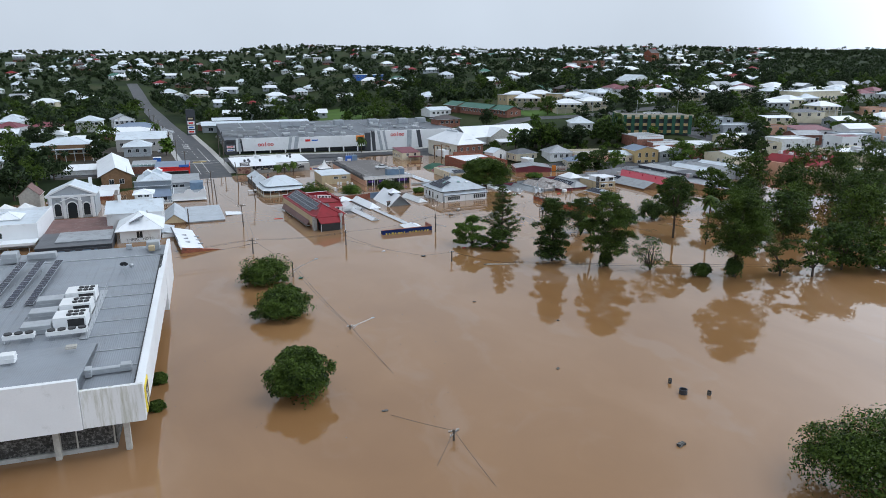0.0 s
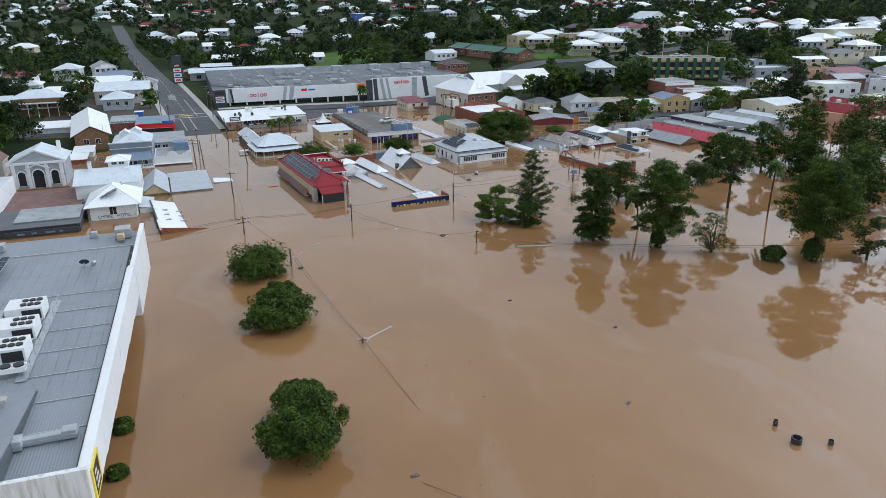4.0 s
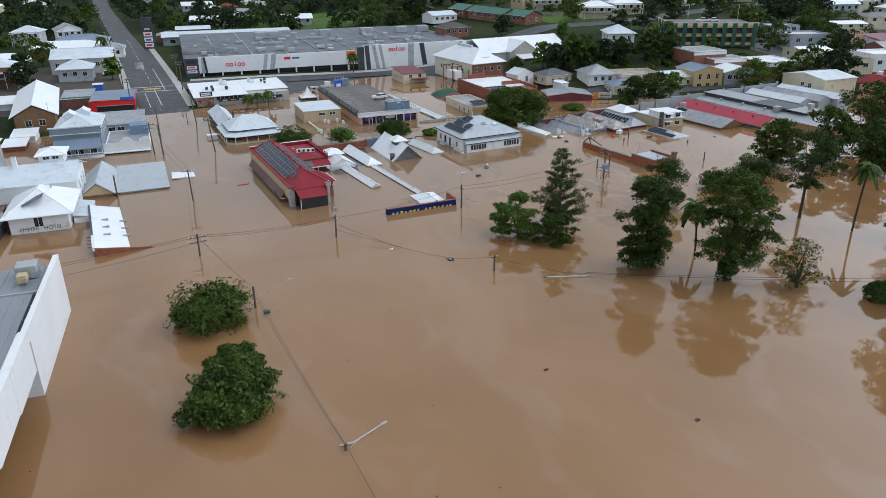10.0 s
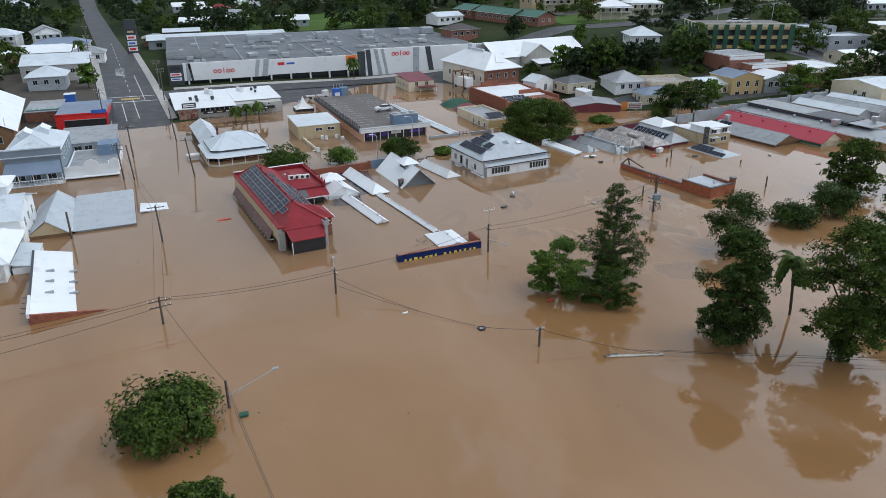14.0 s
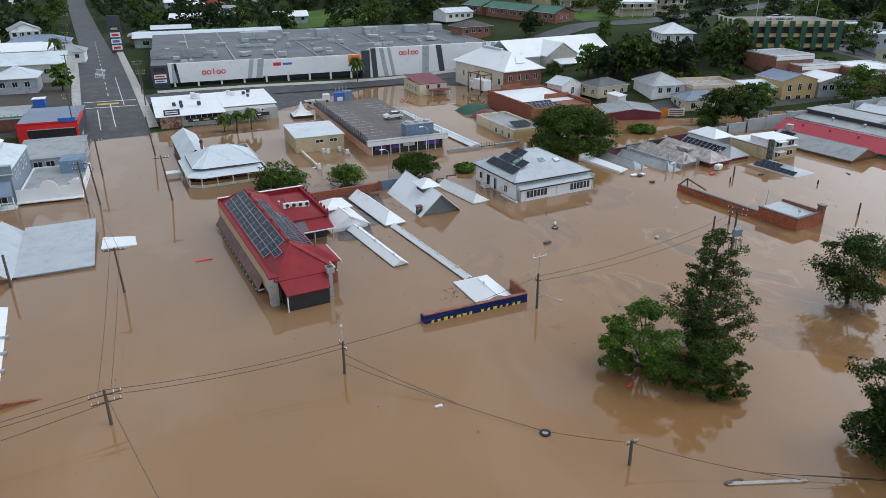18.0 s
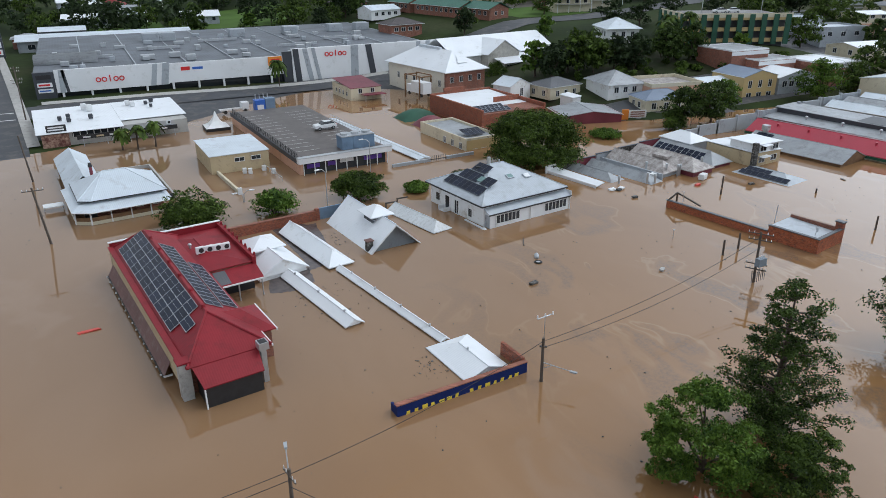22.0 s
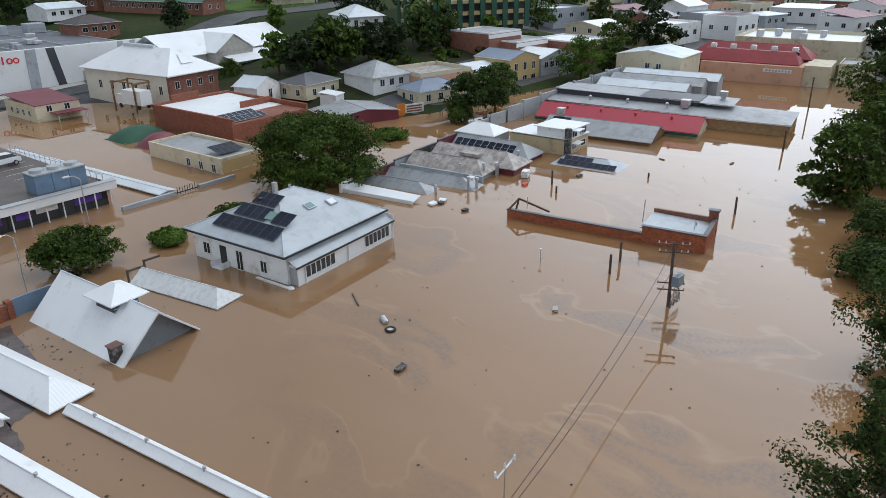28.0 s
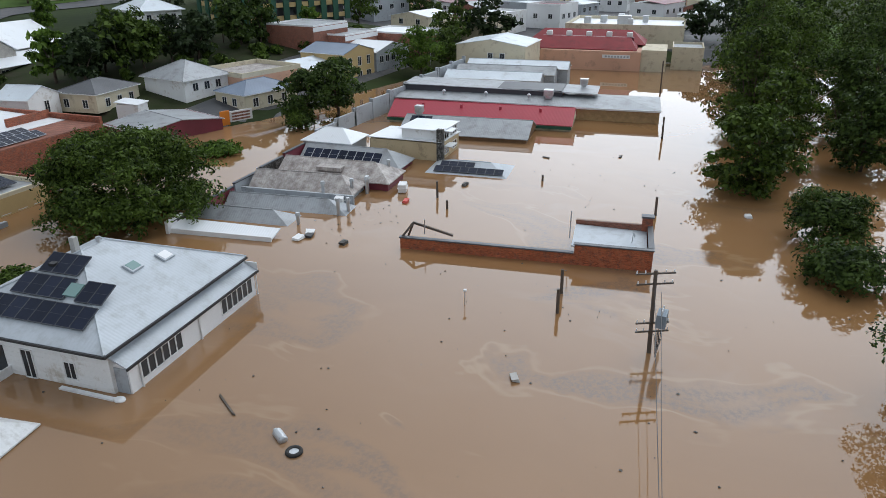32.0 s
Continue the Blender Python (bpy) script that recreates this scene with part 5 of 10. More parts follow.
part("gutter", box(B(), 8.72, 8.86, 0.2, 5.9, 5.78, 5.96), "white_metal", pub)
part("gutter", box(B(), 7.27, 7.4, -2.5, 0.2, 5.98, 6.14), "white_metal", pub)
bm = B(); slab(bm, [(0.95, -4.1, 4.95), (5.9, -4.1, 4.95), (6.1, -2.2, 6.2), (0.6, -2.2, 6.2)]); part("porch_roof", bm, "red_roof", pub, "red porch roof on the street front")
part("porch_wall", box(B(), 1.1, 5.75, -3.95, -1.25, 0, 4.8), "black", pub, "black boarded porch wall")
part("downpipe", rod(B(), (1.0, -4.1, 3.0), (1.0, -4.1, 4.8), 0.07), "white_metal", pub)
bm = B(); slab(bm, [(-0.85, 2.0, 3.5), (-0.16, 2.0, 4.7), (-0.16, 26.4, 4.7), (-0.85, 26.4, 3.5)], 0.08); part("street_awning", bm, "rust_roof", pub, "rusty red corrugated street awning")
part("awning_fascia", box(B(), -0.95, -0.84, 2.0, 26.4, 3.34, 3.5), "grime", pub)
for k in range(16):
    part("awning_bracket", box(B(), -1.08, -0.95, 2.4 + k * 1.58, 2.52 + k * 1.58, 3.36, 3.5), "white_metal", pub)
part("awning_end", box(B(), -0.9, -0.15, 1.9, 2.0, 3.4, 3.55), "white_metal", pub)
part("duct", box(B(), 6.15, 6.6, -2.95, -2.45, 2.2, 6.2), "galv", pub, "galvanised kitchen exhaust duct")
dh = part("duct_head", box(B(), 5.95, 6.8, -3.2, -2.3, 6.2, 6.85), "galv", pub, "square exhaust fan head")
part("duct_mouth", box(B(), 6.05, 6.7, -3.1, -2.4, 6.85, 6.87), "black", dh)
part("duct", rod(B(), (5.7, -2.5, 5.0), (6.2, -2.7, 5.6), 0.22, n=10), "galv", pub)
pm = pub.matrix_basis.copy()


def at(m, x, y, z):
    return m @ Vector((x, y, z))


west = math.degrees(math.atan2(2.1, 3.25))
east = math.degrees(math.atan2(2.2, 3.85))
p = at(pm, 0.62, 25.5, 6.25 + 0.27)
solar_array(p.x, p.y, p.z, 12, 3, 1.95, 1.0, west, 7 - 90, "large blue-black solar field on the pub's red roof", skip=((11, 2), (11, 0)))
p = at(pm, 5.35, 4.1, 8.35 - 1.9 / 3.85 * 2.2)
solar_array(p.x, p.y, p.z, 16, 1, 1.02, 1.65, east, 7 + 90, "strip of dark solar panels on the pub roof")
p = at(pm, 6.9, 4.9, 8.35 - 3.45 / 3.85 * 2.2)
solar_array(p.x, p.y, p.z, 11, 1, 1.02, 1.5, east, 7 + 90, "strip of dark solar panels beside the pub ridge")
for k in range(4):
    p = at(pm, 7.7 + k * 0.95, 19.3 + k * 0.1, 6.58 - 0.09 * k)
    split_unit(p.x, p.y, p.z, 7)
p = at(pm, 7.2, 21.5, 6.48)
roof_vent(p.x, p.y, p.z, 0.18)


def long_roof(name, label, cat, ox, oy, rz, w, d, z_eave, rise, rmat, group="", hips=(0, 0), wall="white_wall", base=-3.0):
    """A drowned roof with its walls below the water: w wide, d deep, ridge along its own y; hips: how far the ridge is drawn in at front and back."""
    e = thing(name, ox, oy, base, label, cat, group, rz)
    ze, zr = z_eave - base, z_eave - base + rise
    a, b = (w / 2, hips[0], zr), (w / 2, d - hips[1], zr)
    part("wall", box(B(), 0.3, w - 0.3, 0.3, d - 0.3, 0, ze), wall, e)
    bm = B(); slab(bm, [(w, 0, ze), (w, d, ze), b, a]); part("roof", bm, rmat, e)
    bm = B(); slab(bm, [(0, d, ze), (0, 0, ze), a, b]); part("roof", bm, rmat, e)
    for y, q, h, flip in ((0, a, hips[0], False), (d, b, hips[1], True)):
        bm = B()
        if h > 0.01:
            tri = [(0, y, ze), (w, y, ze), q]
            slab(bm, tri[::-1] if flip else tri)
            part("hip", bm, rmat, e)
        else:
            v = [bm.verts.new(c) for c in ((0.1, y + (-0.1 if flip else 0.1), ze), (w - 0.1, y + (-0.1 if flip else 0.1), ze), (w / 2, y + (-0.1 if flip else 0.1), zr - 0.08))]
            bm.faces.new(v)
            part("gable", bm, wall, e)
    part("ridge_cap", rod(B(), a, b, 0.07, n=5), rmat, e)
    return e


gz = long_roof("garden_pavilion", "white-roofed beer garden pavilion flooded to its eaves", "pavilion", 36.5, 185.9, 9, 6.2, 10.4, 0.5, 1.7, "white_roof", hips=(0, 3.0))
bm = box(B(), 1.8, 4.4, 4.9, 7.5, 4.2, 5.15); part("lantern", bm, "white_wall", gz)
bm = B(); fs, _ = hip_faces(0.95, 5.25, 4.0, 8.4, 5.05, 1.0)
for f in fs:
    slab(bm, f)
part("lantern_roof", bm, "white_roof", gz)
lc = long_roof("covered_walk", "white covered walkway roof just above the water", "walkway", 41.6, 171.9, 10, 2.1, 16.0, 0.2, 0.6, "white_roof")
for k in range(3):
    part("roof_vent", rod(B(), (1.05, 2 + k * 5.5, 3.75), (1.05, 2 + k * 5.5, 4.0), 0.12), "galv", lc)
long_roof("garden_roof", "long white gabled garden roof awash", "pavilion", 44.5, 185.7, 9, 3.3, 14.0, 0.3, 1.2, "white_roof", hips=(2.2, 0))
lw = long_roof("covered_walk", "narrow white covered walkway roof running to the sign wall", "walkway", 48.5, 165.3, 9.5, 1.1, 20.3, 0.22, 0.4, "white_roof")
for k in range(4):
    part("roof_vent", rod(B(), (0.55, 2.5 + k * 5.0, 3.5), (0.55, 2.5 + k * 5.0, 3.85), 0.11), "galv", lw)
er = long_roof("shelter_roof", "low white shelter roof behind the sign wall", "shelter", 47.5, 158.5, 5, 4.6, 6.7, 0.15, 0.8, "white_roof", hips=(0, 2.0))
part("roof_vent", rod(B(), (2.3, 3.2, 3.8), (2.3, 3.2, 4.2), 0.11), "galv", er)

ct = thing("restaurant", 50.3, 188.3, -3, "restaurant drowned to its steep pale roof with a ridge cupola", "restaurant", rz=6)
A, Cc = (3.55, -0.7, 6.2), (3.55, 12.6, 6.2)
for name, f, m in (("roof", [(7.2, -0.4, 2.85), (7.2, 12.4, 2.85), Cc, A], "pale_roof"), ("roof", [(-0.1, 12.4, 2.85), (-0.1, -0.4, 2.85), A, Cc], "white_roof")):
    bm = B(); slab(bm, f); part(name, bm, m, ct)
part("wall", box(B(), 0.2, 6.9, 0.0, 12.0, 0, 2.8), "white_wall", ct)
for y in (0.0, 12.0):
    bm = B(); v = [bm.verts.new(c) for c in ((0.2, y, 2.8), (6.9, y, 2.8), (3.55, y, 6.05))]; bm.faces.new(v if y < 1 else v[::-1]); bmesh.ops.solidify(bm, geom=bm.faces[:], thickness=0.1)
    part("gable", bm, "grey_wall", ct, "grey-blue boarded gable")
for s_ in (-1, 1):
    part("barge_board", rod(B(), (3.55 + s_ * 3.6, -0.5, 2.8), (3.55, -0.72, 6.12), 0.1, n=4), "white_panel", ct)
cu = part("cupola", box(B(), 2.5, 4.6, 3.4, 5.9, 4.9, 6.3), "dark_wall", ct, "dark louvred cupola")
for k in range(4):
    part("louvre", box(B(), 2.46, 4.64, 3.35, 3.4, 5.3 + k * 0.24, 5.4 + k * 0.24), "grey_wall", cu)
bm = B(); fs, _ = hip_faces(1.9, 5.2, 2.7, 6.6, 6.25, 0.95)
for f in fs:
    slab(bm, f)
part("cupola_roof", bm, "white_roof", cu)
fu = part("flue", box(B(), 0.1, 0.85, 0.3, 1.0, 2.9, 4.3), "grime", ct, "rusty dark flue")
part("flue_cap", box(B(), 0.0, 0.95, 0.2, 1.1, 4.3, 4.42), "rust_roof", fu)
part("ridge_cap", rod(B(), A, Cc, 0.08, n=5), "pale_roof", ct)

fl = long_roof("garden_roof", "rust-edged pale iron roof half under water", "shed", 60.0, 190.2, 12, 3.1, 10.8, 0.15, 1.0, "streaked_roof", hips=(1.4, 0))
for a, b in ((58.0, 201.3), (60.2, 202.4)):
    e = thing("drowned_pergola", a, b, 0.0, "dark timber frame sticking out of the water", "frame")
    part("post", box(B(), -0.08, 0.08, -0.08, 0.08, -1, 1.2), "pole_wood", e)
    part("rail", box(B(), -0.08, 1.6, -0.06, 0.06, 1.0, 1.2), "pole_wood", e)

# blue sign wall with half-drowned yellow letters
sg = thing("sign_wall", 40.5, 157.05, -2, "royal blue painted wall with half-drowned yellow lettering", "wall", rz=3.5)
part("wall", box(B(), 0, 12.5, -0.18, 0.18, 0, 3.0), "sign_blue", sg)
part("coping", box(B(), -0.05, 12.55, -0.23, 0.23, 3.0, 3.08), "brick_brown", sg)
rnd = random.Random(4)
for i in range(15):
    if i == 7:
        continue
    x, w = 0.75 + i * 0.745, rnd.uniform(0.3, 0.52)
    hgt, lean, nip = rnd.uniform(0.22, 0.34), rnd.uniform(-0.06, 0.12), rnd.choice((0.55, 0.8, 1.0, 1.0))
    bm = B()
    v = [bm.verts.new(c) for c in ((x, -0.2, 1.9), (x + w, -0.2, 1.9), (x + lean + w, -0.2, 2.05 + hgt), (x + lean + w * (1 - nip), -0.2, 2.05 + hgt))]
    u = [bm.verts.new((c.co.x, -0.182, c.co.z)) for c in v]
    bm.faces.new(v); bm.faces.new(u[::-1])
    for k in range(4):
        bm.faces.new((v[(k + 1) % 4], v[k], u[k], u[(k + 1) % 4]))
    part("letter_bar", bm, "sign_yellow", sg)
part("end_return", box(B(), 0.0, 0.2, 0.18, 0.95, 0, 2.75), "sign_blue", sg)
part("return_wall", box(B(), 12.2, 12.5, 0.18, 3.4, 0, 3.3), "brick_red", sg, "red brick return wall")
bw = thing("garden_wall", 35.8, 200.9, -2, "red brick garden wall at the back of the pub", "wall", rz=6.5)
part("wall", box(B(), 0, 12.8, -0.2, 0.2, 0, 3.3), "brick_red", bw)
part("coping", box(B(), 0, 12.8, -0.26, 0.26, 3.3, 3.38), "brick_brown", bw)
part("pier", box(B(), 12.4, 12.9, -0.3, 0.3, 0, 3.6), "brick_red", bw)
part("fence_panel", box(B(), 12.9, 17.2, -0.1, 0.1, 0, 3.6), "tank_blue", bw, "pale blue-grey sheet fence")

# ---- white house with solar panels ----
hs = thing("weatherboard_hall", 66.4, 189.0, -3, "white weatherboard house with grey pyramid roof and enclosed verandah, flooded", "house", rz=7)
part("wall", box(B(), 0.6, 14.2, 0.4, 13.0, 0, 6.0), "white_wall", hs)
for k in range(9):
    part("board", box(B(), 0.585, 0.6, 0.4, 13.0, 3.05 + k * 0.33, 3.33 + k * 0.33), "white_wall", hs)
apex, apex2 = (6.5, 6.8, 9.1), (8.6, 6.8, 9.1)
for f in ([(0, 0, 6.05), (14.9, 0, 6.05), apex2, apex], [(14.9, 0, 6.05), (14.9, 13.6, 6.05), apex2], [(14.9, 13.6, 6.05), (0, 13.6, 6.05), apex, apex2], [(0, 13.6, 6.05), (0, 0, 6.05), apex]):
    bm = B(); slab(bm, f); part("roof", bm, "worn_roof", hs)
for c in ((0, 0), (14.9, 0), (14.9, 13.6), (0, 13.6)):
    part("hip_cap", rod(B(), (*c, 6.05), apex if c[0] < 1 else apex2, 0.09, n=5), "worn_roof", hs)
part("ridge_cap", rod(B(), apex, apex2, 0.09, n=5), "worn_roof", hs)
part("gutter", box(B(), -0.1, 14.9, -0.12, 0, 5.86, 6.02), "black", hs)
part("gutter", box(B(), -0.12, 0, 0, 13.6, 5.86, 6.02), "black", hs)
bm = B(); slab(bm, [(0.6, -0.8, 5.0), (14.9, -0.8, 5.0), (14.9, 0.5, 5.62), (0.6, 0.5, 5.62)]); part("verandah_roof", bm, "worn_roof", hs)
part("verandah_wall", box(B(), 0.9, 14.7, -0.62, 0.55, 0, 4.95), "white_panel", hs)
part("gutter", box(B(), 0.55, 14.95, -0.92, -0.8, 4.84, 4.98), "black", hs)
for u0, n in ((2.2, 6), (10.6, 6)):
    for k in range(n):
        window(hs, "s", u0 + k * 0.66, 4.05, 0.56, 1.1, (0, 0, -0.62, 0), mullions=0)
for x in (1.8, 7.7, 14.8):
    part("downpipe", rod(B(), (x, -0.7, 2), (x, -0.7, 4.9), 0.06), "white_metal", hs)
part("door", box(B(), 0.86, 0.9, -0.5, 0.4, 3.0, 4.7), "grey_wall", hs, "dark grey side door")
for y, w, h, z in ((3.4, 0.75, 1.1, 4.1), (6.6, 0.8, 1.9, 4.0), (11.2, 0.9, 1.1, 4.3)):
    window(hs, "w", y, z, w, h, (0.58, 0, 0, 0))
part("door", box(B(), 0.55, 0.58, 8.4, 9.3, 3.0, 5.0), "glass", hs, "dark open side door")
part("chimney", box(B(), 6.5, 6.9, 7.3, 7.7, 8.4, 9.9), "concrete", hs)
part("vent", rod(B(), (8.0, 6.8, 9.0), (8.0, 6.8, 9.5), 0.12), "galv", hs)
for i, (x, y) in enumerate(((7.6, 3.9), (10.2, 3.4))):
    k = y / 6.8
    sk = part("skylight", box(B(), -0.55, 0.55, -0.45, 0.45, 0, 0.14), "worn_roof", hs, loc=pose(x, y, 6.05 + 3.05 * k + 0.03, 24))
    part("pane", box(B(), -0.42, 0.42, -0.34, 0.34, 0.14, 0.16), "skylight" if i == 0 else "white_panel", sk)
sk = part("skylight", box(B(), -0.5, 0.5, -0.5, 0.5, 0, 0.14), "skylight", hs, loc=pose(3.6, 5.0, 6.05 + 3.05 * 3.6 / 6.5 + 0.03, 0, -25))
part("roof_hatch", box(B(), 4.9, 5.4, 7.6, 8.1, 8.2, 8.7), "black", hs, "small dark roof ventilator")
part("fascia", box(B(), 14.92, 15.0, -0.8, 0.5, 4.7, 5.6), "white_metal", hs)
hm = hs.matrix_basis.copy()
sl = math.degrees(math.atan2(3.05, 6.5))
for cols, x, y in ((8, 1.15, 10.6), (4, 2.85, 9.4), (2, 2.85, 4.4), (3, 4.55, 8.6)):
    p = at(hm, x, y, 6.1 + 3.05 * x / 6.5)
    solar_array(p.x, p.y, p.z, cols, 1, 1.0, 1.62, sl, 7 - 90, "dark solar panels on the white house's west roof")
part("porch", box(B(), -0.5, 0.56, 8.1, 8.2, 2.7, 3.6), "white_panel", hs, "white side porch rail")
part("porch", box(B(), -0.5, 0.56, 9.5, 9.6, 2.7, 3.6), "white_panel", hs, "white side porch rail")
part("porch_floor", box(B(), -0.5, 0.56, 8.2, 9.5, 2.7, 3.05), "white_panel", hs)
e = thing("floating_board", 66.25, 191.0, 0.0, "white board and blue cloth caught at the house corner", "debris", rz=-84)
part("board", box(B(), -2.0, 2.0, -0.14, 0.14, -0.1, 0.12), "white_panel", e)
bm = B(); bmesh.ops.create_icosphere(bm, subdivisions=2, radius=0.3, matrix=pose(2.3, 0.1, 0.05) @ Matrix.Diagonal((1.3, 1, 0.6, 1)))
part("cloth", bm, "white_cloth", e)

# ---- bank, round corner pub, bottle shop ----
bk = building("bank", "sand-coloured block building with flat pale roof in the flood", "building", 39.2, 48.8, 230.6, 243, -3, 3.0, wall="sand_wall", roof="flat", rmat="pale_roof", eave=0.15, rz=2, wins=(("s", 42.5, 48, 2, 1.5, 0.6, 2.0),))
wv = thing("boundary_wall", 39.6, 218.2, -2, "low pale block wall running out of the water", "wall", rz=5)
part("wall", box(B(), 1.6, 1.95, 0, 12, 0, 2.6), "cream_wall", wv)
part("end_pier", box(B(), 1.5, 2.1, -0.3, 0.1, 0, 3.0), "white_panel", wv)
for x, y in ((44.4, 228.9), (45.2, 228.3), (47.6, 229), (48.6, 226.5)):
    box_unit(x, y, -0.4, 0.6, 0.5, 1.3, "pale electrical cabinet standing in the water", "white_metal", name="cabinet")
rl_ = thing("handrail", 48.8, 222, -1, "dark steel handrail rising from the water", "handrail", rz=5)
part("rail", rod(B(), (0, 0, 1.6), (0, 9, 1.6), 0.05), "galv", rl_)
for k in range(7):
    part("post", rod(B(), (0, k * 1.5, 0), (0, k * 1.5, 1.6), 0.04), "galv", rl_)

cp = thing("corner_pub", 18.4, 217.2, -3, "corner pub with pale two-tier hipped roof and verandah above the flood", "pub", rz=5)
cpm = cp.matrix_basis.copy()
part("wall", box(B(), 3.4, 12.2, -0.2, 8.6, 0, 5.5), "brick_brown", cp)
bm = B()
foot = [(1.9, 8.6), (1.9, 0.4), (3.4, -0.2), (3.4, 8.6)]
vl, vu = [bm.verts.new((x, y, 0)) for x, y in foot], [bm.verts.new((x, y, 5.5)) for x, y in foot]
for i in range(4):
    bm.faces.new((vl[i], vl[(i + 1) % 4], vu[(i + 1) % 4], vu[i]))
bm.faces.new(vu)
part("corner_wall", bm, "dark_wall", cp, "dark splayed corner of the bar")
VER = [(0.05, 9.4), (0.25, -2.38), (2.47, -3.81), (12.9, -3.5), (12.9, 9.4)]
TOPV = [(2.0, 9.4), (2.0, 0.2), (3.3, -0.5), (12.0, -0.4), (12.0, 9.4)]
EAVE = [(1.25, 9.2), (1.3, -0.35), (2.81, -1.35), (12.75, -1.3), (12.75, 9.2)]
A1, A2 = (5.4, 4.2, 8.2), (8.4, 4.2, 8.2)
for i in range(4):
    bm = B(); slab(bm, [(*VER[i], 4.9), (*VER[i + 1], 4.9), (*TOPV[i + 1], 5.5), (*TOPV[i], 5.5)], 0.06); part("verandah_roof", bm, "pale_roof", cp)
    part("verandah_gutter", rod(B(), (*VER[i], 4.86), (*VER[i + 1], 4.86), 0.07, n=5), "white_metal", cp)
for f in ([(*EAVE[0], 5.75), (*EAVE[1], 5.75), A1], [(*EAVE[1], 5.75), (*EAVE[2], 5.75), A1], [(*EAVE[2], 5.75), (*EAVE[3], 5.75), A2, A1], [(*EAVE[3], 5.75), (*EAVE[4], 5.75), A2], [(*EAVE[4], 5.75), (*EAVE[0], 5.75), A1, A2]):
    bm = B(); slab(bm, f); part("roof", bm, "pale_roof", cp)
part("ridge_cap", rod(B(), A1, A2, 0.1, n=5), "pale_roof", cp)
for i in range(4):
    part("hip_cap", rod(B(), (*EAVE[i + 1], 5.76) if i < 3 else (*EAVE[4], 5.76), A1 if i < 2 else A2, 0.08, n=5), "pale_roof", cp)
    part("eave_gutter", rod(B(), (*EAVE[i], 5.7), (*EAVE[i + 1], 5.7), 0.08, n=5), "black", cp, "dark gutter in the gap under the upper roof")
RAIL = [(0.45, 9.2), (0.55, -1.75), (2.35, -3.05), (12.6, -2.75)]
for (ax, ay), (bx, by) in zip(RAIL, RAIL[1:]):
    l = math.hypot(bx - ax, by - ay)
    q = pose(ax, ay, 0, 0, 0, math.degrees(math.atan2(by - ay, bx - ax)))
    part("verandah_floor", box(B(), 0, l, 0.05, 1.9, 2.9, 3.05), "timber", cp, loc=q)
    part("floor_band", box(B(), 0, l, -0.06, 0.04, 2.95, 3.45), "cream_wall", cp, "cream board along the verandah edge", loc=q)
    part("balustrade", box(B(), 0.05, l - 0.05, 0.0, 0.05, 3.46, 4.0), "timber", cp, loc=q)
    for k in range(max(2, int(l / 2.2) + 1)):
        u = l * k / max(1, int(l / 2.2))
        part("post", box(B(), u - 0.08, u + 0.08, -0.08, 0.08, 0, 4.88), "white_panel", cp, loc=q)
for k in range(4):
    window(cp, "s", 4.6 + k * 2.2, 4.4, 0.9, 1.5, (0, 0, -0.2, 0))
p = at(cpm, 0.7, 8.6, 0)
long_roof("corner_pub_wing", "pale gabled wing behind the corner pub", "pub", p.x, p.y, 5, 5.0, 20.5, 1.8, 2.0, "pale_roof", hips=(0, 1.8), wall="grime")
p = at(cpm, 4.6, 11.4, 2)
fl = thing("flue", p.x, p.y, -1, "rusty red flue pipe with black cap", "flue")
part("pipe", rod(B(), (0, 0, 0), (0, 0, 5.2), 0.24, n=10), "maroon_roof", fl)
part("cap", rod(B(), (0, 0, 5.2), (0, 0, 5.8), 0.34, 0.22, n=10), "black", fl)
rt = thing("yard_wall", 18.4, 217.2, -3, "low grey wall round the flooded pub yard", "wall", rz=5)
part("wall", box(B(), 14.2, 14.5, 2.6, 21.9, 0, 3.55), "concrete", rt)
part("wall", box(B(), 5.8, 14.2, 21.6, 21.9, 0, 3.55), "concrete", rt)
part("fence", box(B(), 12.95, 14.2, 2.6, 2.75, 0, 3.8), "dark_wall", rt, "dark boarded yard fence")
p = at(cpm, -1.3, 6.4, 3)
sgb = thing("hanging_awning", p.x, p.y, 0.0, "small white flat awning standing in the flood", "awning", rz=5)
part("sheet", box(B(), -1.4, 1.2, -0.9, 0.9, 0.7, 0.8), "white_metal", sgb)
for x in (-1.3, 1.1):
    part("post", rod(B(), (x, 0, -3), (x, 0, 0.7), 0.05), "galv", sgb)

wsx = thing("bottle_shop", 14.4, 262.0, -2.5, "white-roofed bottle shop with black signs and picture board", "shop", rz=3)
part("wall", box(B(), 0.4, 26.4, 0.5, 21, 0, 5.2), "concrete", wsx)
bm = B(); slab(bm, [(-0.6, -0.6, 5.3), (14.5, -0.6, 5.3), (14.5, 21.6, 5.9), (-0.6, 21.6, 5.9)]); part("roof", bm, "white_roof", wsx)
bm = B(); slab(bm, [(14.52, 4.0, 5.5), (27, 4.0, 5.5), (27, 21.6, 5.95), (14.52, 21.6, 5.95)]); part("roof", bm, "white_roof", wsx)
part("awning_roof", box(B(), 14.4, 24, -1.6, 3.9, 4.2, 4.4), "grey_roof", wsx)
part("fascia", box(B(), 6.0, 24, -1.75, -1.6, 3.9, 4.7), "black", wsx, "black fascia with pale lettering bars")
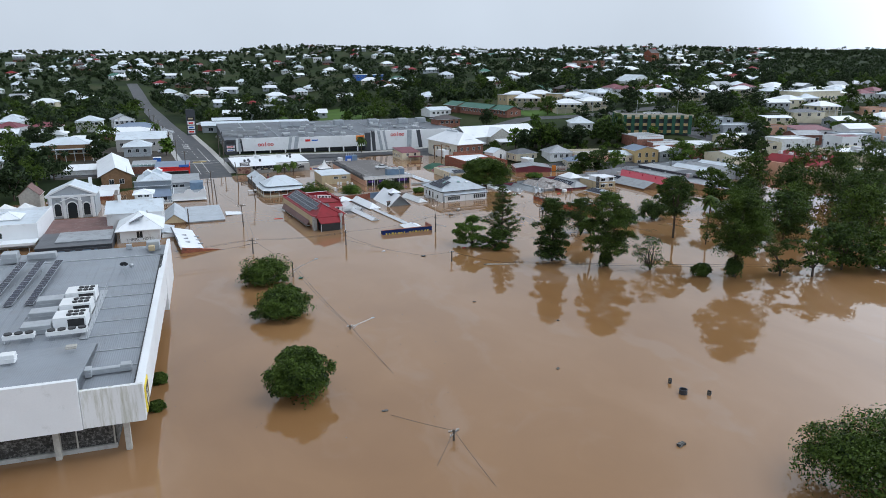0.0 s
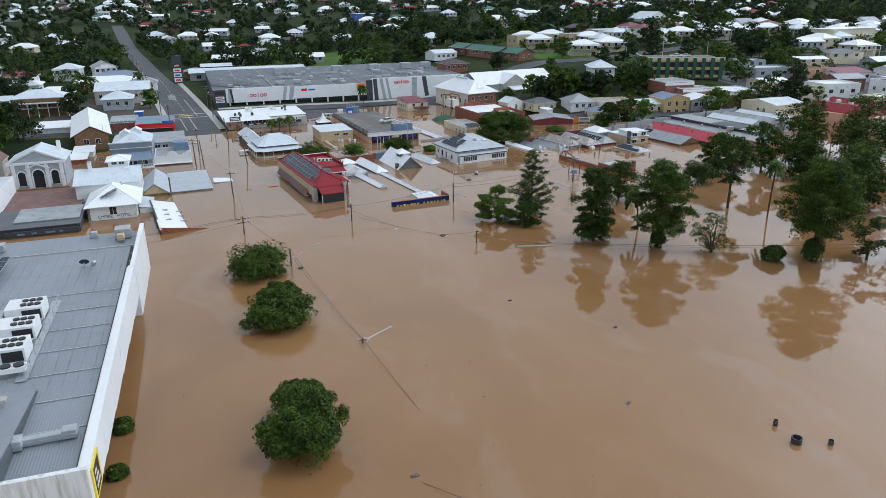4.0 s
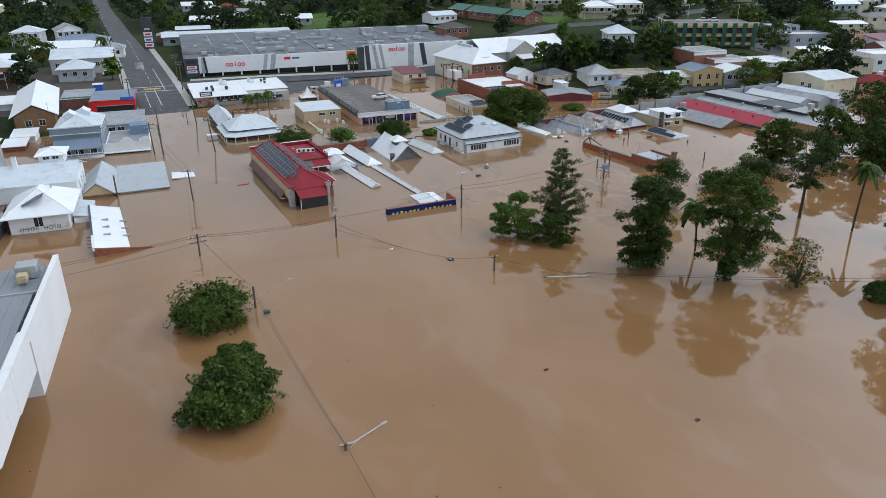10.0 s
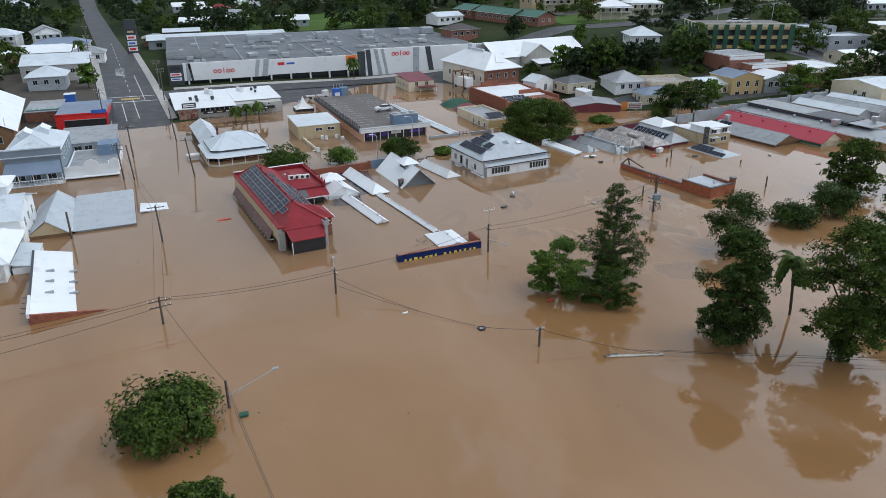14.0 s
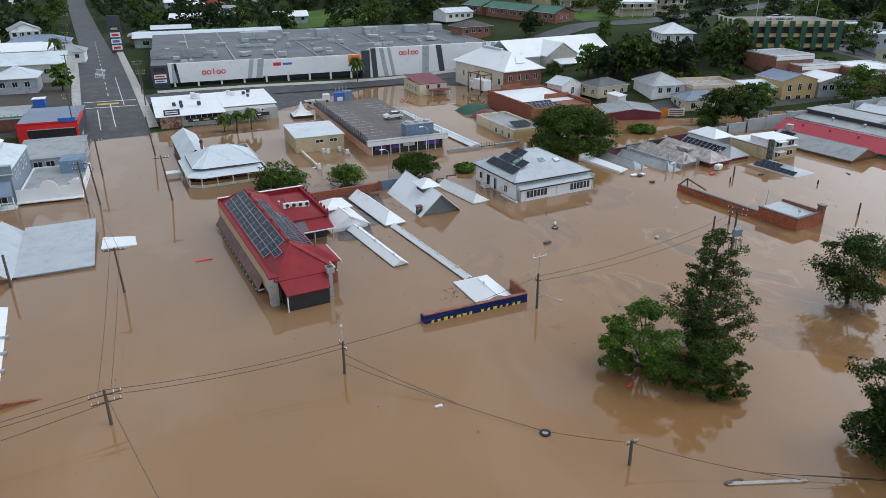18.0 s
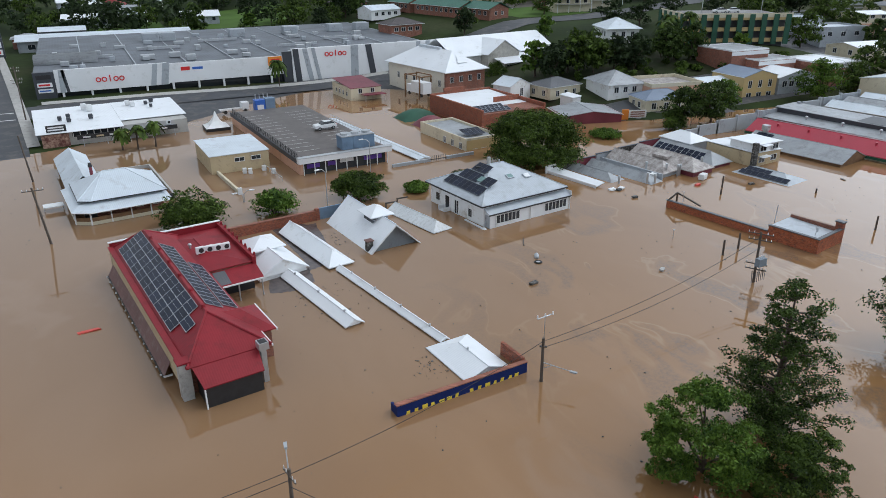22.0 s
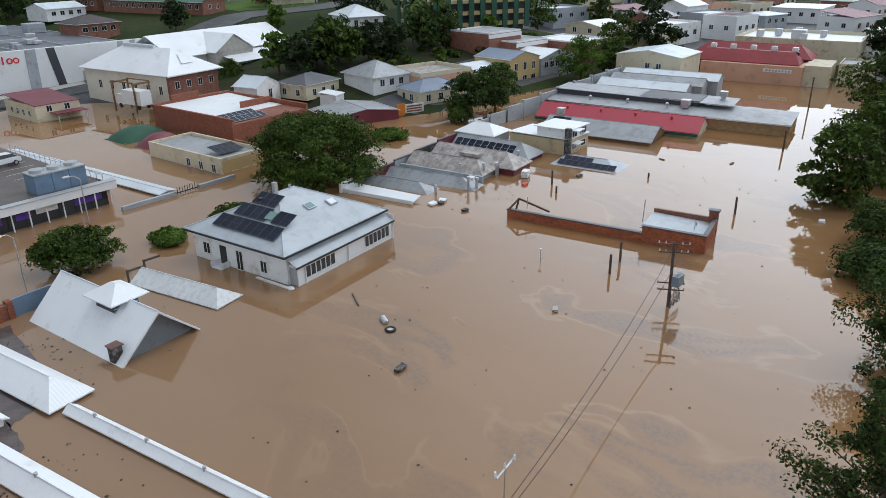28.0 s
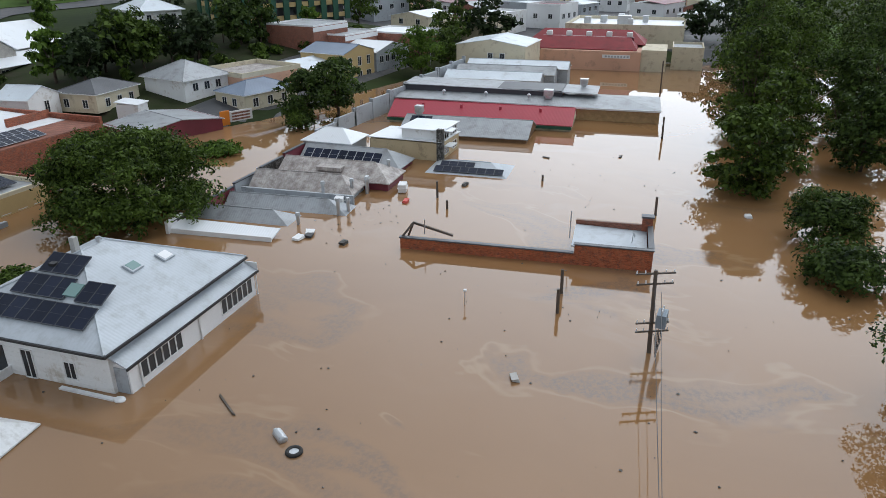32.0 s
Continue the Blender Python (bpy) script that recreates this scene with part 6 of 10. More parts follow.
for k in range(7):
    part("letter_bar", box(B(), 7 + k * 2.3, 8.3 + k * 2.3, -1.78, -1.751, 4.1, 4.4), "sand_wall" if k % 2 else "white_metal", wsx)
part("shopfront", box(B(), 5.4, 14.2, 0.44, 0.5, 4.0, 5.1), "glass", wsx, "row of shopfront windows")
for k in range(8):
    part("mullion", box(B(), 5.5 + k * 1.2, 5.6 + k * 1.2, 0.40, 0.44, 4.0, 5.1), "white_metal", wsx)
part("picture_board", box(B(), 0.2, 4.8, -0.3, 0.2, 2.6, 5.0), "poster", wsx, "mottled red and cream picture board")
part("sign_board", box(B(), 1.2, 4.6, 0.2, 0.5, 5.4, 6.6), "black", wsx)
for k in range(2):
    part("sign_bar", box(B(), 1.5, 4.2, 0.17, 0.2, 5.65 + k * 0.45, 5.9 + k * 0.45), "white_metal", wsx)
for k in range(5):
    part("awning_post", rod(B(), (7 + k * 4.1, -1.4, 0), (7 + k * 4.1, -1.4, 4.2), 0.07), "galv", wsx)
part("rear_sign", box(B(), 22, 26, 3.9, 4.0, 4.5, 5.2), "glass", wsx)
wm = wsx.matrix_basis.copy()
for x, y, s in ((4, 9, 0.9), (5.6, 10.5, 0.9), (5.5, 7, 0.9), (9.5, 8, 1.0), (9, 17, 1.3), (10, 15.5, 1.3), (17.5, 17, 1.1), (18.3, 15.5, 1.1), (21, 16, 0.8), (21.6, 13, 0.7), (22.4, 18, 1.0)):
    p = at(wm, x, y, 5.45 + y * 0.03)
    box_unit(p.x, p.y, p.z, s * 0.8, s * 0.8, s * 0.9, "dark and pale rooftop air conditioning unit", "white_metal" if s > 1.05 else "dark_wall", 3, name="roof_unit")
for x, y in ((17, 1), (18.5, 1.2), (22, 1.5), (22.8, 0.6)):
    p = at(wm, x, y, 4.4)
    split_unit(p.x, p.y, p.z, 3)

tn = thing("peaked_marquee", 46.2, 263.5, -1, "white peaked marquee tent above the flood", "tent")
bm = B()
prof = [(3.4, 1.6), (2.2, 2.0), (1.2, 2.7), (0.5, 3.7), (0.12, 4.6)]
rg = [[bm.verts.new((r * math.cos(math.pi / 4 + math.pi / 2 * i), r * math.sin(math.pi / 4 + math.pi / 2 * i), z)) for i in range(4)] for r, z in prof]
for a, b in zip(rg, rg[1:]):
    for i in range(4):
        bm.faces.new((a[i], a[(i + 1) % 4], b[(i + 1) % 4], b[i]))
part("canopy", bm, "white_cloth", tn)
# black box puts the shade under the canopy; the sides are open
part("skirt", box(B(), -2.4, 2.4, -2.4, 2.4, 0, 1.62), "black", tn, "black box for the shade inside the open sides")

# ---- car deck ----
dk = thing("car_deck", 52.0, 223.2, -3, "concrete rooftop car park over shops, flooded below", "car park", rz=3)
part("wall", box(B(), 0.2, 16, 0.4, 43, 0, 5.2), "peach_wall", dk)
part("deck_edge", box(B(), -0.05, 0.2, 0.4, 43, 4.75, 5.5), "dark_wall", dk, "dark stained edge beam of the deck")
part("deck", box(B(), 0.25, 15.95, 1.2, 43.3, 5.2, 5.35), "deck", dk)
part("fascia", box(B(), -0.2, 16.4, -0.6, 0.4, 5.0, 5.9), "white_panel", dk)
part("fascia_cap", box(B(), -0.25, 16.45, -0.65, 0.45, 5.9, 5.98), "galv", dk)
for k in range(9):
    part("shop_post", box(B(), 0.6 + k * 1.86, 0.72 + k * 1.86, -0.4, -0.28, 0, 5.0), "white_metal", dk)
part("kerb", box(B(), 0.2, 16, 1.0, 1.2, 5.2, 5.55), "galv", dk)
part("shopfront", box(B(), 0.8, 15.5, 0.34, 0.4, 3.0, 4.9), "glass", dk)
for k, (x0, x1) in enumerate(((1.4, 3.6), (5.0, 6.4), (11.5, 14.8))):
    part("shop_panel", box(B(), x0, x1, 0.28, 0.34, 3.9, 4.6), "purple", dk, "purple shop panel")
part("shop_panel", box(B(), 7.2, 9.6, 0.28, 0.34, 4.1, 4.7), "white_panel", dk)
for k in range(29):
    part("rail_post", rod(B(), (0.3, 1.5 + k * 1.45, 5.3), (0.3, 1.5 + k * 1.45, 6.35), 0.06), "black", dk)
for z in (5.6, 5.85, 6.1, 6.35):
    part("rail", rod(B(), (0.3, 1.5, z), (0.3, 42.5, z), 0.045), "black", dk)
for k in range(18):
    part("rail_post", rod(B(), (15.9, 1.5 + k * 1.45, 5.3), (15.9, 1.5 + k * 1.45, 6.35), 0.035), "galv", dk)
part("rail", rod(B(), (15.9, 1.5, 6.35), (15.9, 27, 6.35), 0.04), "galv", dk)
for k in range(13):
    for x0, x1 in ((1.2, 5.8), (10.0, 14.6)):
        part("bay_line", box(B(), x0, x1, 6 + k * 2.6, 6.1 + k * 2.6, 5.354, 5.362), "line", dk)
dm = dk.matrix_basis.copy()
p = at(dm, 11.8, 4.2, 5.36)
tk = thing("plant_tanks", p.x, p.y, p.z, "blue-grey clad cooling tanks with galvanised tops on the car deck", "roof plant", rz=3)
for i in range(3):
    part("tank", box(B(), -3.0 + i * 2.0, -1.05 + i * 2.0, -1.3, 1.3, 0, 2.2), "tank_blue", tk)
    bm = B(); ring(bm, (-2.02 + i * 2.0, 0), 0.8, 14, 2.2, 2.65); part("fan_cowl", bm, "galv", tk)
part("top_frame", box(B(), -3.1, 3.0, -1.4, 1.4, 2.18, 2.32), "galv", tk)


def hatchback(x, y, z, rz, label, paint="car_white"):
    """A parked car: lower body with shaped bonnet and tail, glasshouse, four wheels, lamps."""
    e = thing("car", x, y, z, label, "car", rz=rz)
    prof = [(-2.15, 0.35), (-2.15, 0.8), (-1.95, 0.98), (-1.0, 1.04), (1.45, 1.08), (2.1, 0.95), (2.15, 0.4)]
    bm = B()
    l, r = ([bm.verts.new((px, s * 0.88, pz)) for px, pz in prof] for s in (-1, 1))
    bm.faces.new(l); bm.faces.new(r[::-1])
    for i in range(len(prof)):
        j = (i + 1) % len(prof)
        bm.faces.new((l[j], l[i], r[i], r[j]))
    bmesh.ops.bevel(bm, geom=bm.edges[:], offset=0.05, segments=2, affect='EDGES')
    part("body", bm, paint, e, smooth=False)
    g = [(-1.05, 1.03), (-0.35, 1.5), (1.1, 1.5), (1.85, 1.05)]
    bm = B()
    l, r = ([bm.verts.new((px, s * (0.82 if pz < 1.2 else 0.66), pz)) for px, pz in g] for s in (-1, 1))
    bm.faces.new(l); bm.faces.new(r[::-1])
    for i in range(4):
        j = (i + 1) % 4
        bm.faces.new((l[j], l[i], r[i], r[j]))
    part("glasshouse", bm, "glass", e, "dark car windows")
    part("roof_panel", box(B(), -0.33, 1.08, -0.64, 0.64, 1.5, 1.54), paint, e)
    for sx in (-1.35, 1.35):
        for sy in (-0.85, 0.85):
            w = part("wheel", rod(B(), (sx, sy - 0.1, 0.32), (sx, sy + 0.1, 0.32), 0.32, n=16), "rubber", e)
            part("rim", rod(B(), (sx, sy - 0.11, 0.32), (sx, sy + 0.11, 0.32), 0.19, n=10), "galv", w)
    for sy in (-0.6, 0.6):
        part("headlight", box(B(), -2.17, -2.1, sy - 0.2, sy + 0.2, 0.68, 0.82), "white_metal", e)
        part("tail_light", box(B(), 2.1, 2.16, sy - 0.18, sy + 0.18, 0.75, 0.9), "red_paint", e)
    return e


p = at(dm, 11.9, 19.2, 5.37)
hatchback(p.x, p.y, p.z, 4, "white hatchback parked alone on the wet car deck")
wk = long_roof("walkway_roof", "flat pale walkway roof beside the car deck awash", "walkway", 72.6, 221.8, 7, 2.6, 38, 0.3, 0.25, "pale_roof")
lw = thing("boundary_wall", 67.2, 220.6, -2, "low grey boundary wall with a dark gate", "wall", rz=3)
part("wall", box(B(), 0, 7.2, -0.2, 0.2, 0, 2.5), "grey_wall", lw)
part("wall", box(B(), 10.5, 16, -0.2, 0.2, 0, 2.5), "grey_wall", lw)
gt = part("gate", box(B(), 7.3, 10.4, -0.06, 0.06, 2.2, 2.3), "black", lw, "dark steel gate")
for k in range(9):
    part("gate_bar", rod(B(), (7.4 + k * 0.36, 0, 1.6), (7.4 + k * 0.36, 0, 2.95), 0.04), "black", gt)
bx = thing("substation_box", 58.0, 271.5, 1.0, "blue and white plant kiosk at the end of the deck", "kiosk", rz=3)
part("casing", box(B(), -2, 0.2, -1, 1, 0, 2.6), "blue_paint", bx)
part("casing", box(B(), 0.3, 2.4, -1, 1, 0, 2.8), "tank_blue", bx)
part("panel", box(B(), -1.6, -0.2, -1.03, -1.0, 0.5, 1.6), "white_panel", bx)
for k in range(4):
    part("pipe", rod(B(), (-1.5 + k * 0.9, 0.5, 2.6), (-1.5 + k * 0.9, 0.5, 3.7), 0.1), "galv", bx)
ut = thing("flatbed_truck", 52.5, 276.5, 0.3, "white flatbed truck parked beside the deck", "truck", rz=5)
part("cab", box(B(), 1.6, 3.2, -0.9, 0.9, 0.5, 2.1), "car_white", ut)
part("windscreen", box(B(), 3.2, 3.23, -0.75, 0.75, 1.3, 2.0), "glass", ut)
part("tray", box(B(), -3.2, 1.5, -1.0, 1.0, 0.7, 0.85), "white_metal", ut)
part("tray_side", box(B(), -3.2, 1.5, -1.05, -1.0, 0.85, 1.15), "white_metal", ut)
for sx in (-2.2, 2.3):
    for sy in (-0.9, 0.9):
        part("wheel", rod(B(), (sx, sy - 0.12, 0.38), (sx, sy + 0.12, 0.38), 0.38, n=14), "rubber", ut)

# ---- shopping centre ----
sc = thing("shopping_centre", 13.0, 308.2, 0, "long white shopping centre with grey stripes and a plant-covered flat roof", "shopping centre", rz=0)
part("wall", box(B(), 0, 108, 1.2, 84, 0, 7.0), "dark_wall", sc)
bm = B(); slab(bm, [(0, 0.6, 7.1), (108, 0.6, 7.1), (108, 84, 7.4), (0, 84, 7.4)]); part("roof", bm, "membrane", sc)
for k in range(9):
    part("roof_gutter", box(B(), 11 + k * 12, 11.3 + k * 12, 1, 83, 7.38, 7.5), "grey_wall", sc)
part("fascia_panel", box(B(), 4.5, 30, -0.3, 0.6, 2.6, 7.9), "white_panel", sc)
part("fascia_panel", box(B(), 30.02, 59.5, -0.2, 0.6, 2.9, 7.6), "white_panel", sc)
part("fascia_panel", box(B(), 62, 108, -0.6, 0.6, 0.4, 9.2), "white_panel", sc)
part("fascia_panel", box(B(), 0, 4.4, -0.6, 0.6, 0.2, 7.6), "dark_wall", sc, "charcoal corner panel")
part("entry_panel", box(B(), 59.52, 62, -0.4, 0.6, 0.3, 8.6), "dark_wall", sc, "charcoal entry panel")


def stripe(x0, x1, lean, w, z0, z1, y, m):
    bm = B()
    v = [bm.verts.new(p) for p in ((x0, y, z0), (x0 + w, y, z0), (x0 + lean + w, y, z1), (x0 + lean, y, z1))]
    u = [bm.verts.new((p.co.x, y + 0.06, p.co.z)) for p in v]
    bm.faces.new(v); bm.faces.new(u[::-1])
    for i in range(4):
        bm.faces.new((v[(i + 1) % 4], v[i], u[i], u[(i + 1) % 4]))
    return bm


for x, lean, w, z0, z1, y, m in ((5.2, 0.3, 1.2, 2.6, 7.9, -0.37, "grey_wall"), (6.6, -0.6, 0.7, 2.6, 7.9, -0.37, "dark_wall"), (25.6, 1.0, 1.2, 2.6, 7.9, -0.37, "grey_wall"), (28.0, 1.0, 1.7, 2.6, 7.9, -0.37, "grey_wall"),
    (62.8, -0.6, 1.6, 0.4, 9.2, -0.67, "dark_wall"), (66.5, -1.6, 1.3, 0.4, 9.2, -0.67, "grey_wall"), (69, -1.6, 1.0, 0.4, 9.2, -0.67, "grey_wall"), (78.6, 0.2, 2.2, 0.4, 9.2, -0.67, "grey_wall"), (84.5, -1.4, 1.8, 0.4, 9.2, -0.67, "dark_wall"), (98, 1.0, 1.3, 0.4, 9.2, -0.67, "grey_wall"), (101, 1.0, 1.3, 0.4, 9.2, -0.67, "grey_wall")):
    part("stripe", stripe(x, 0, lean, w, z0, z1, y, m), m, sc)
for x0, z, w, y in ((13.2, 5.0, 6.6, -0.36), (71.1, 7.3, 6.4, -0.66)):
    for k in (0, 1, 3, 4):
        bm = B(); ring(bm, (0, 0), 0.62, 16, 0, 0.06, 0.36); part("logo_shape", bm, "red_paint", sc, loc=pose(x0 + 0.65 + k * w / 5, y, z, 90))
    part("logo_shape", box(B(), x0 + 0.5 + 2 * w / 5, x0 + 0.76 + 2 * w / 5, y - 0.06, y, z - 0.6, z + 1.0), "red_paint", sc)
part("logo_shape", box(B(), 33.2, 35.4, -0.26, -0.2, 5.7, 6.6), "red_paint", sc)
part("logo_shape", box(B(), 36.0, 38.6, -0.26, -0.2, 5.8, 6.4), "blue_paint", sc)
lo = part("sign_board", box(B(), 55.5, 59.2, -0.35, -0.22, 5.3, 7.6), "orange", sc, "orange shop sign board")
part("logo_shape", box(B(), 56.2, 58.6, -0.38, -0.352, 5.9, 7.0), "red_paint", lo)
for k in range(9):
    part("column", box(B(), 5.5 + k * 6.3, 6.0 + k * 6.3, -0.1, 0.5, 0, 2.9), "white_panel", sc)
part("shopfront", box(B(), 5, 59, 1.1, 1.2, 0.4, 2.6), "glass", sc)
part("roller_door", box(B(), 90.0, 93.2, -0.66, -0.6, 0.5, 3.6), "concrete", sc, "grey roller door")
for k, (z0, z1, m) in enumerate(((6.0, 7.0, "black"), (4.2, 5.2, "white_panel"), (2.9, 3.8, "white_panel"))):
    part("tenant_sign", box(B(), 0.6, 3.8, -0.66, -0.6, z0, z1), m, sc)
part("logo_shape", box(B(), 0.9, 3.3, -0.69, -0.662, 4.5, 4.9), "red_paint", sc)
part("logo_shape", box(B(), 0.9, 3.3, -0.69, -0.662, 3.2, 3.5), "blue_paint", sc)
rnd = random.Random(11)
for x, y, w, d, h in ((22, 312, 3, 2, 1.6), (24, 313, 2, 2, 1.4), (40, 322, 6, 3, 2.0), (47, 323, 5, 3, 2.2), (62, 322, 5, 3, 1.8), (66, 325, 3, 3, 1.2), (82, 324, 4, 3, 1.8), (85, 326, 2.4, 2, 2.2), (71, 345, 4, 2.5, 1.6), (98, 330, 3, 3, 2.2), (104, 336, 4, 3, 2.0), (35, 350, 5, 3, 1.5), (52, 352, 5, 3, 1.6), (88, 352, 6, 3, 1.8), (110, 352, 4, 3, 1.7), (60, 372, 4, 3, 1.6), (94, 374, 6, 4, 2.4)):
    box_unit(x, y, 7.3, w * 0.6, d * 0.6, h * 0.6, "galvanised plant unit on the shopping centre roof", rnd.choice(("galv", "grey_wall", "galv")), rnd.uniform(-3, 3), name="roof_plant")
for k in range(26):
    x, y = 20 + (k % 9) * 11 + rnd.uniform(-3, 3), 318 + (k // 9) * 20 + rnd.uniform(-5, 5)
    box_unit(x, y, 7.3, rnd.uniform(1.2, 2.6), rnd.uniform(1.0, 2.0), rnd.uniform(0.7, 1.5), "small plant box on the shopping centre roof", rnd.choice(("galv", "galv", "grey_wall")), rnd.uniform(-3, 3), name="roof_plant")
for k in range(5):
    e = thing("roof_duct", 26 + k * 19, 330 + (k % 3) * 12, 7.35, "long grey duct lying on the shopping centre roof", "duct")
    part("duct", box(B(), -6, 6, -0.4, 0.4, 0.15, 0.8), "galv", e)
    for u in (-5, 0, 5):
        part("bracket", box(B(), u - 0.1, u + 0.1, -0.5, 0.5, 0, 0.15), "grey_wall", e)
for x in (45, 50, 72, 90, 106, 116):
    box_unit(x, 364, 7.3, 5, 4, 2.6, "tall dark plant screen on the shopping centre roof", "grey_wall", name="plant_screen")
bm = B()
canopy = thing("curved_canopy", 20, 330, 7.3, "curved grey roof canopy", "canopy")
n = 10
va = [[bm.verts.new((x, 12 * math.sin(math.pi * (i / n - 0.5)) * 0.55, 1.8 * math.cos(math.pi * (i / n - 0.5)))) for i in range(n + 1)] for x in (-7, 8)]
for i in range(n):
    bm.faces.new((va[0][i], va[1][i], va[1][i + 1], va[0][i + 1]))
bmesh.ops.solidify(bm, geom=bm.faces[:], thickness=0.1)
part("shell", bm, "grey_roof", canopy)
def pylon(x, y, z, h, label):
    e = thing("pylon_sign", x, y, z, label, "sign")
    part("board", box(B(), -2.2, 2.2, -0.4, 0.4, 0, h), "dark_wall", e)
    for k in range(4):
        s = part("tenant_sign", box(B(), -1.7, 1.7, -0.45, -0.4, h * (0.08 + 0.17 * k), h * (0.08 + 0.17 * k) + h * 0.13), "white_panel" if k < 3 else "black", e)
        part("logo_shape", box(B(), -1.2, 1.1, -0.47, -0.451, h * (0.11 + 0.17 * k), h * (0.11 + 0.17 * k) + h * 0.06), ("red_paint", "blue_paint", "red_paint", "sand_wall")[k], s)
    return e


pylon(0.6, 386, ground_z(0.6, 386), 13, "tall black pylon sign with white tenant panels")
building("motor_dealer", "long low building with pale green-grey roof behind the shops", "shop", 6, 62, 396, 412, 2, 6.2, wall="grey_wall", roof="gable", axis="x", rise=1.4, rmat="pale_roof", eave=1.0, wins=(("s", 8, 60, 12, 2.2, 1.6, 4.2),))

# ---- flooded shop rows beyond the house ----
aw = thing("shop_awning", 90.2, 195.6, -1, "white sheet awning roof lying just above the water", "awning", rz=11)
bm = B(); slab(bm, [(0, 0, 1.25), (1.9, 0, 1.6), (1.9, 10.2, 1.8), (0, 10.2, 1.5)]); part("sheet", bm, "white_roof", aw)
part("fascia", box(B(), -0.08, 0, 0, 10.2, 0.9, 1.45), "white_panel", aw)
part("end_wall", box(B(), -0.4, 2.2, 10.2, 10.5, 0, 2.2), "white_panel", aw)
long_roof("drowned_shop", "grey iron shop roof barely above the flood", "shop", 94.0, 196.6, 10, 3.1, 10, 0.0, 0.95, "grey_roof", "row of drowned shops", hips=(2.2, 0))
long_roof("drowned_shop", "grey iron shop roof barely above the flood", "shop", 98.7, 193.0, 11, 3.1, 13.4, 0.0, 1.1, "grey_roof", "row of drowned shops", hips=(2.4, 0))
pw = thing("party_wall", 102.0, 194.0, -1, "grey party wall between the drowned shops", "wall", rz=9.5)
part("wall", box(B(), -0.3, 0, 0, 12.8, 0, 2.0), "grey_wall", pw)
long_roof("drowned_shop", "stained pale iron shop roof above the flood", "shop", 102.6, 194.6, 10, 4.4, 12, 0.7, 1.5, "old_roof", "row of drowned shops", hips=(2.0, 0), wall="grey_wall")
o4 = long_roof("drowned_shop", "wide stained iron roof with maroon walls above the flood", "shop", 107.0, 192.6, 7.5, 5.4, 13.8, 0.9, 1.5, "old_roof", "row of drowned shops", hips=(2.6, 0), wall="maroon_roof")
part("skylight", box(B(), 0.6, 2.0, 6.0, 9.0, 4.6, 5.0), "old_roof", o4)
for x, y, h in ((98.6, 193.8, 1.5), (99.8, 193.4, 1.2), (103.9, 195.4, 1.8), (105.6, 194.6, 1.6), (106.3, 194.9, 1.5), (101.6, 197.5, 1.9), (94.9, 196.0, 0.9), (110.6, 194.6, 2.2)):
    e = thing("roof_flue", x, y, 0.0, "galvanised flue standing above the shop roofs", "flue")
    part("pipe", rod(B(), (0, 0, 0), (0, 0, h), 0.17, n=10), "galv", e)
    part("cowl", rod(B(), (0, 0, h), (0, 0, h + 0.3), 0.28, 0.2, n=10), "galv", e)
for x, y in ((107.8, 191.4), (101.2, 195.3)):
    box_unit(x, y, 0.05, 1.4, 0.9, 0.9, "white rooftop unit on a small frame", "white_metal", 20, name="roof_unit")
for k in range(5):
    e = thing("street_parapet", 88.6 + k * 5.2, 205.9 + k * 0.55, -1, ("dark timber street parapet", "maroon street parapet wall", "grey street parapet wall")[k % 3] + " of the drowned shops", "wall", rz=6)
    part("wall", box(B(), 0, 5.0, -0.15, 0.15, 0, 1.9 + 0.28 * k), ("grime", "maroon_roof", "grey_wall")[k % 3], e)
    part("coping", box(B(), 0, 5.0, -0.2, 0.2, 1.9 + 0.28 * k, 2.0 + 0.28 * k), "dark_wall", e)
s5 = long_roof("drowned_shop", "dark-panelled pale iron roof above the flood", "shop", 113.2, 194.6, 6, 5.2, 13.4, 0.6, 1.6, "grey_roof", "row of drowned shops", hips=(2.6, 0), wall="maroon_roof")
sm = s5.matrix_basis.copy()
p = at(sm, 0.45, 13.0, 3.8)
solar_array(p.x, p.y, p.z, 9, 1, 1.1, 1.75, 31.6, 6 - 90, "long dark solar strip on a drowned shop roof")
s6 = long_roof("shop", "pale blue-white hipped shop roof", "shop", 116.4, 203.0, 6, 5.4, 7.2, 2.0, 1.3, "white_roof", hips=(2.4, 2.4), wall="grey_wall")
tw = thing("two_storey_shop", 120.2, 192.5, -3, "two-storey shop with white roofs and grimy side wall", "shop", rz=5)
part("wall", box(B(), 0, 7.0, 0, 9.6, 0, 5.2), "sand_wall", tw, "muddy brown rendered wall")
bm = B(); slab(bm, [(-0.2, -0.2, 5.5), (7.2, -0.2, 5.2), (7.2, 9.8, 5.2), (-0.2, 9.8, 5.5)]); part("roof", bm, "white_roof", tw)
part("upper_wall", box(B(), 0.6, 6.6, 0.2, 5.4, 5.2, 6.6), "white_wall", tw)
bm = B(); slab(bm, [(0.2, -0.2, 6.8), (7.0, -0.2, 6.6), (7.0, 5.8, 6.6), (0.2, 5.8, 6.8)]); part("upper_roof", bm, "white_roof", tw)
part("chimney", box(B(), -0.2, 0.5, -0.3, 0.5, 3, 7.0), "grime", tw)
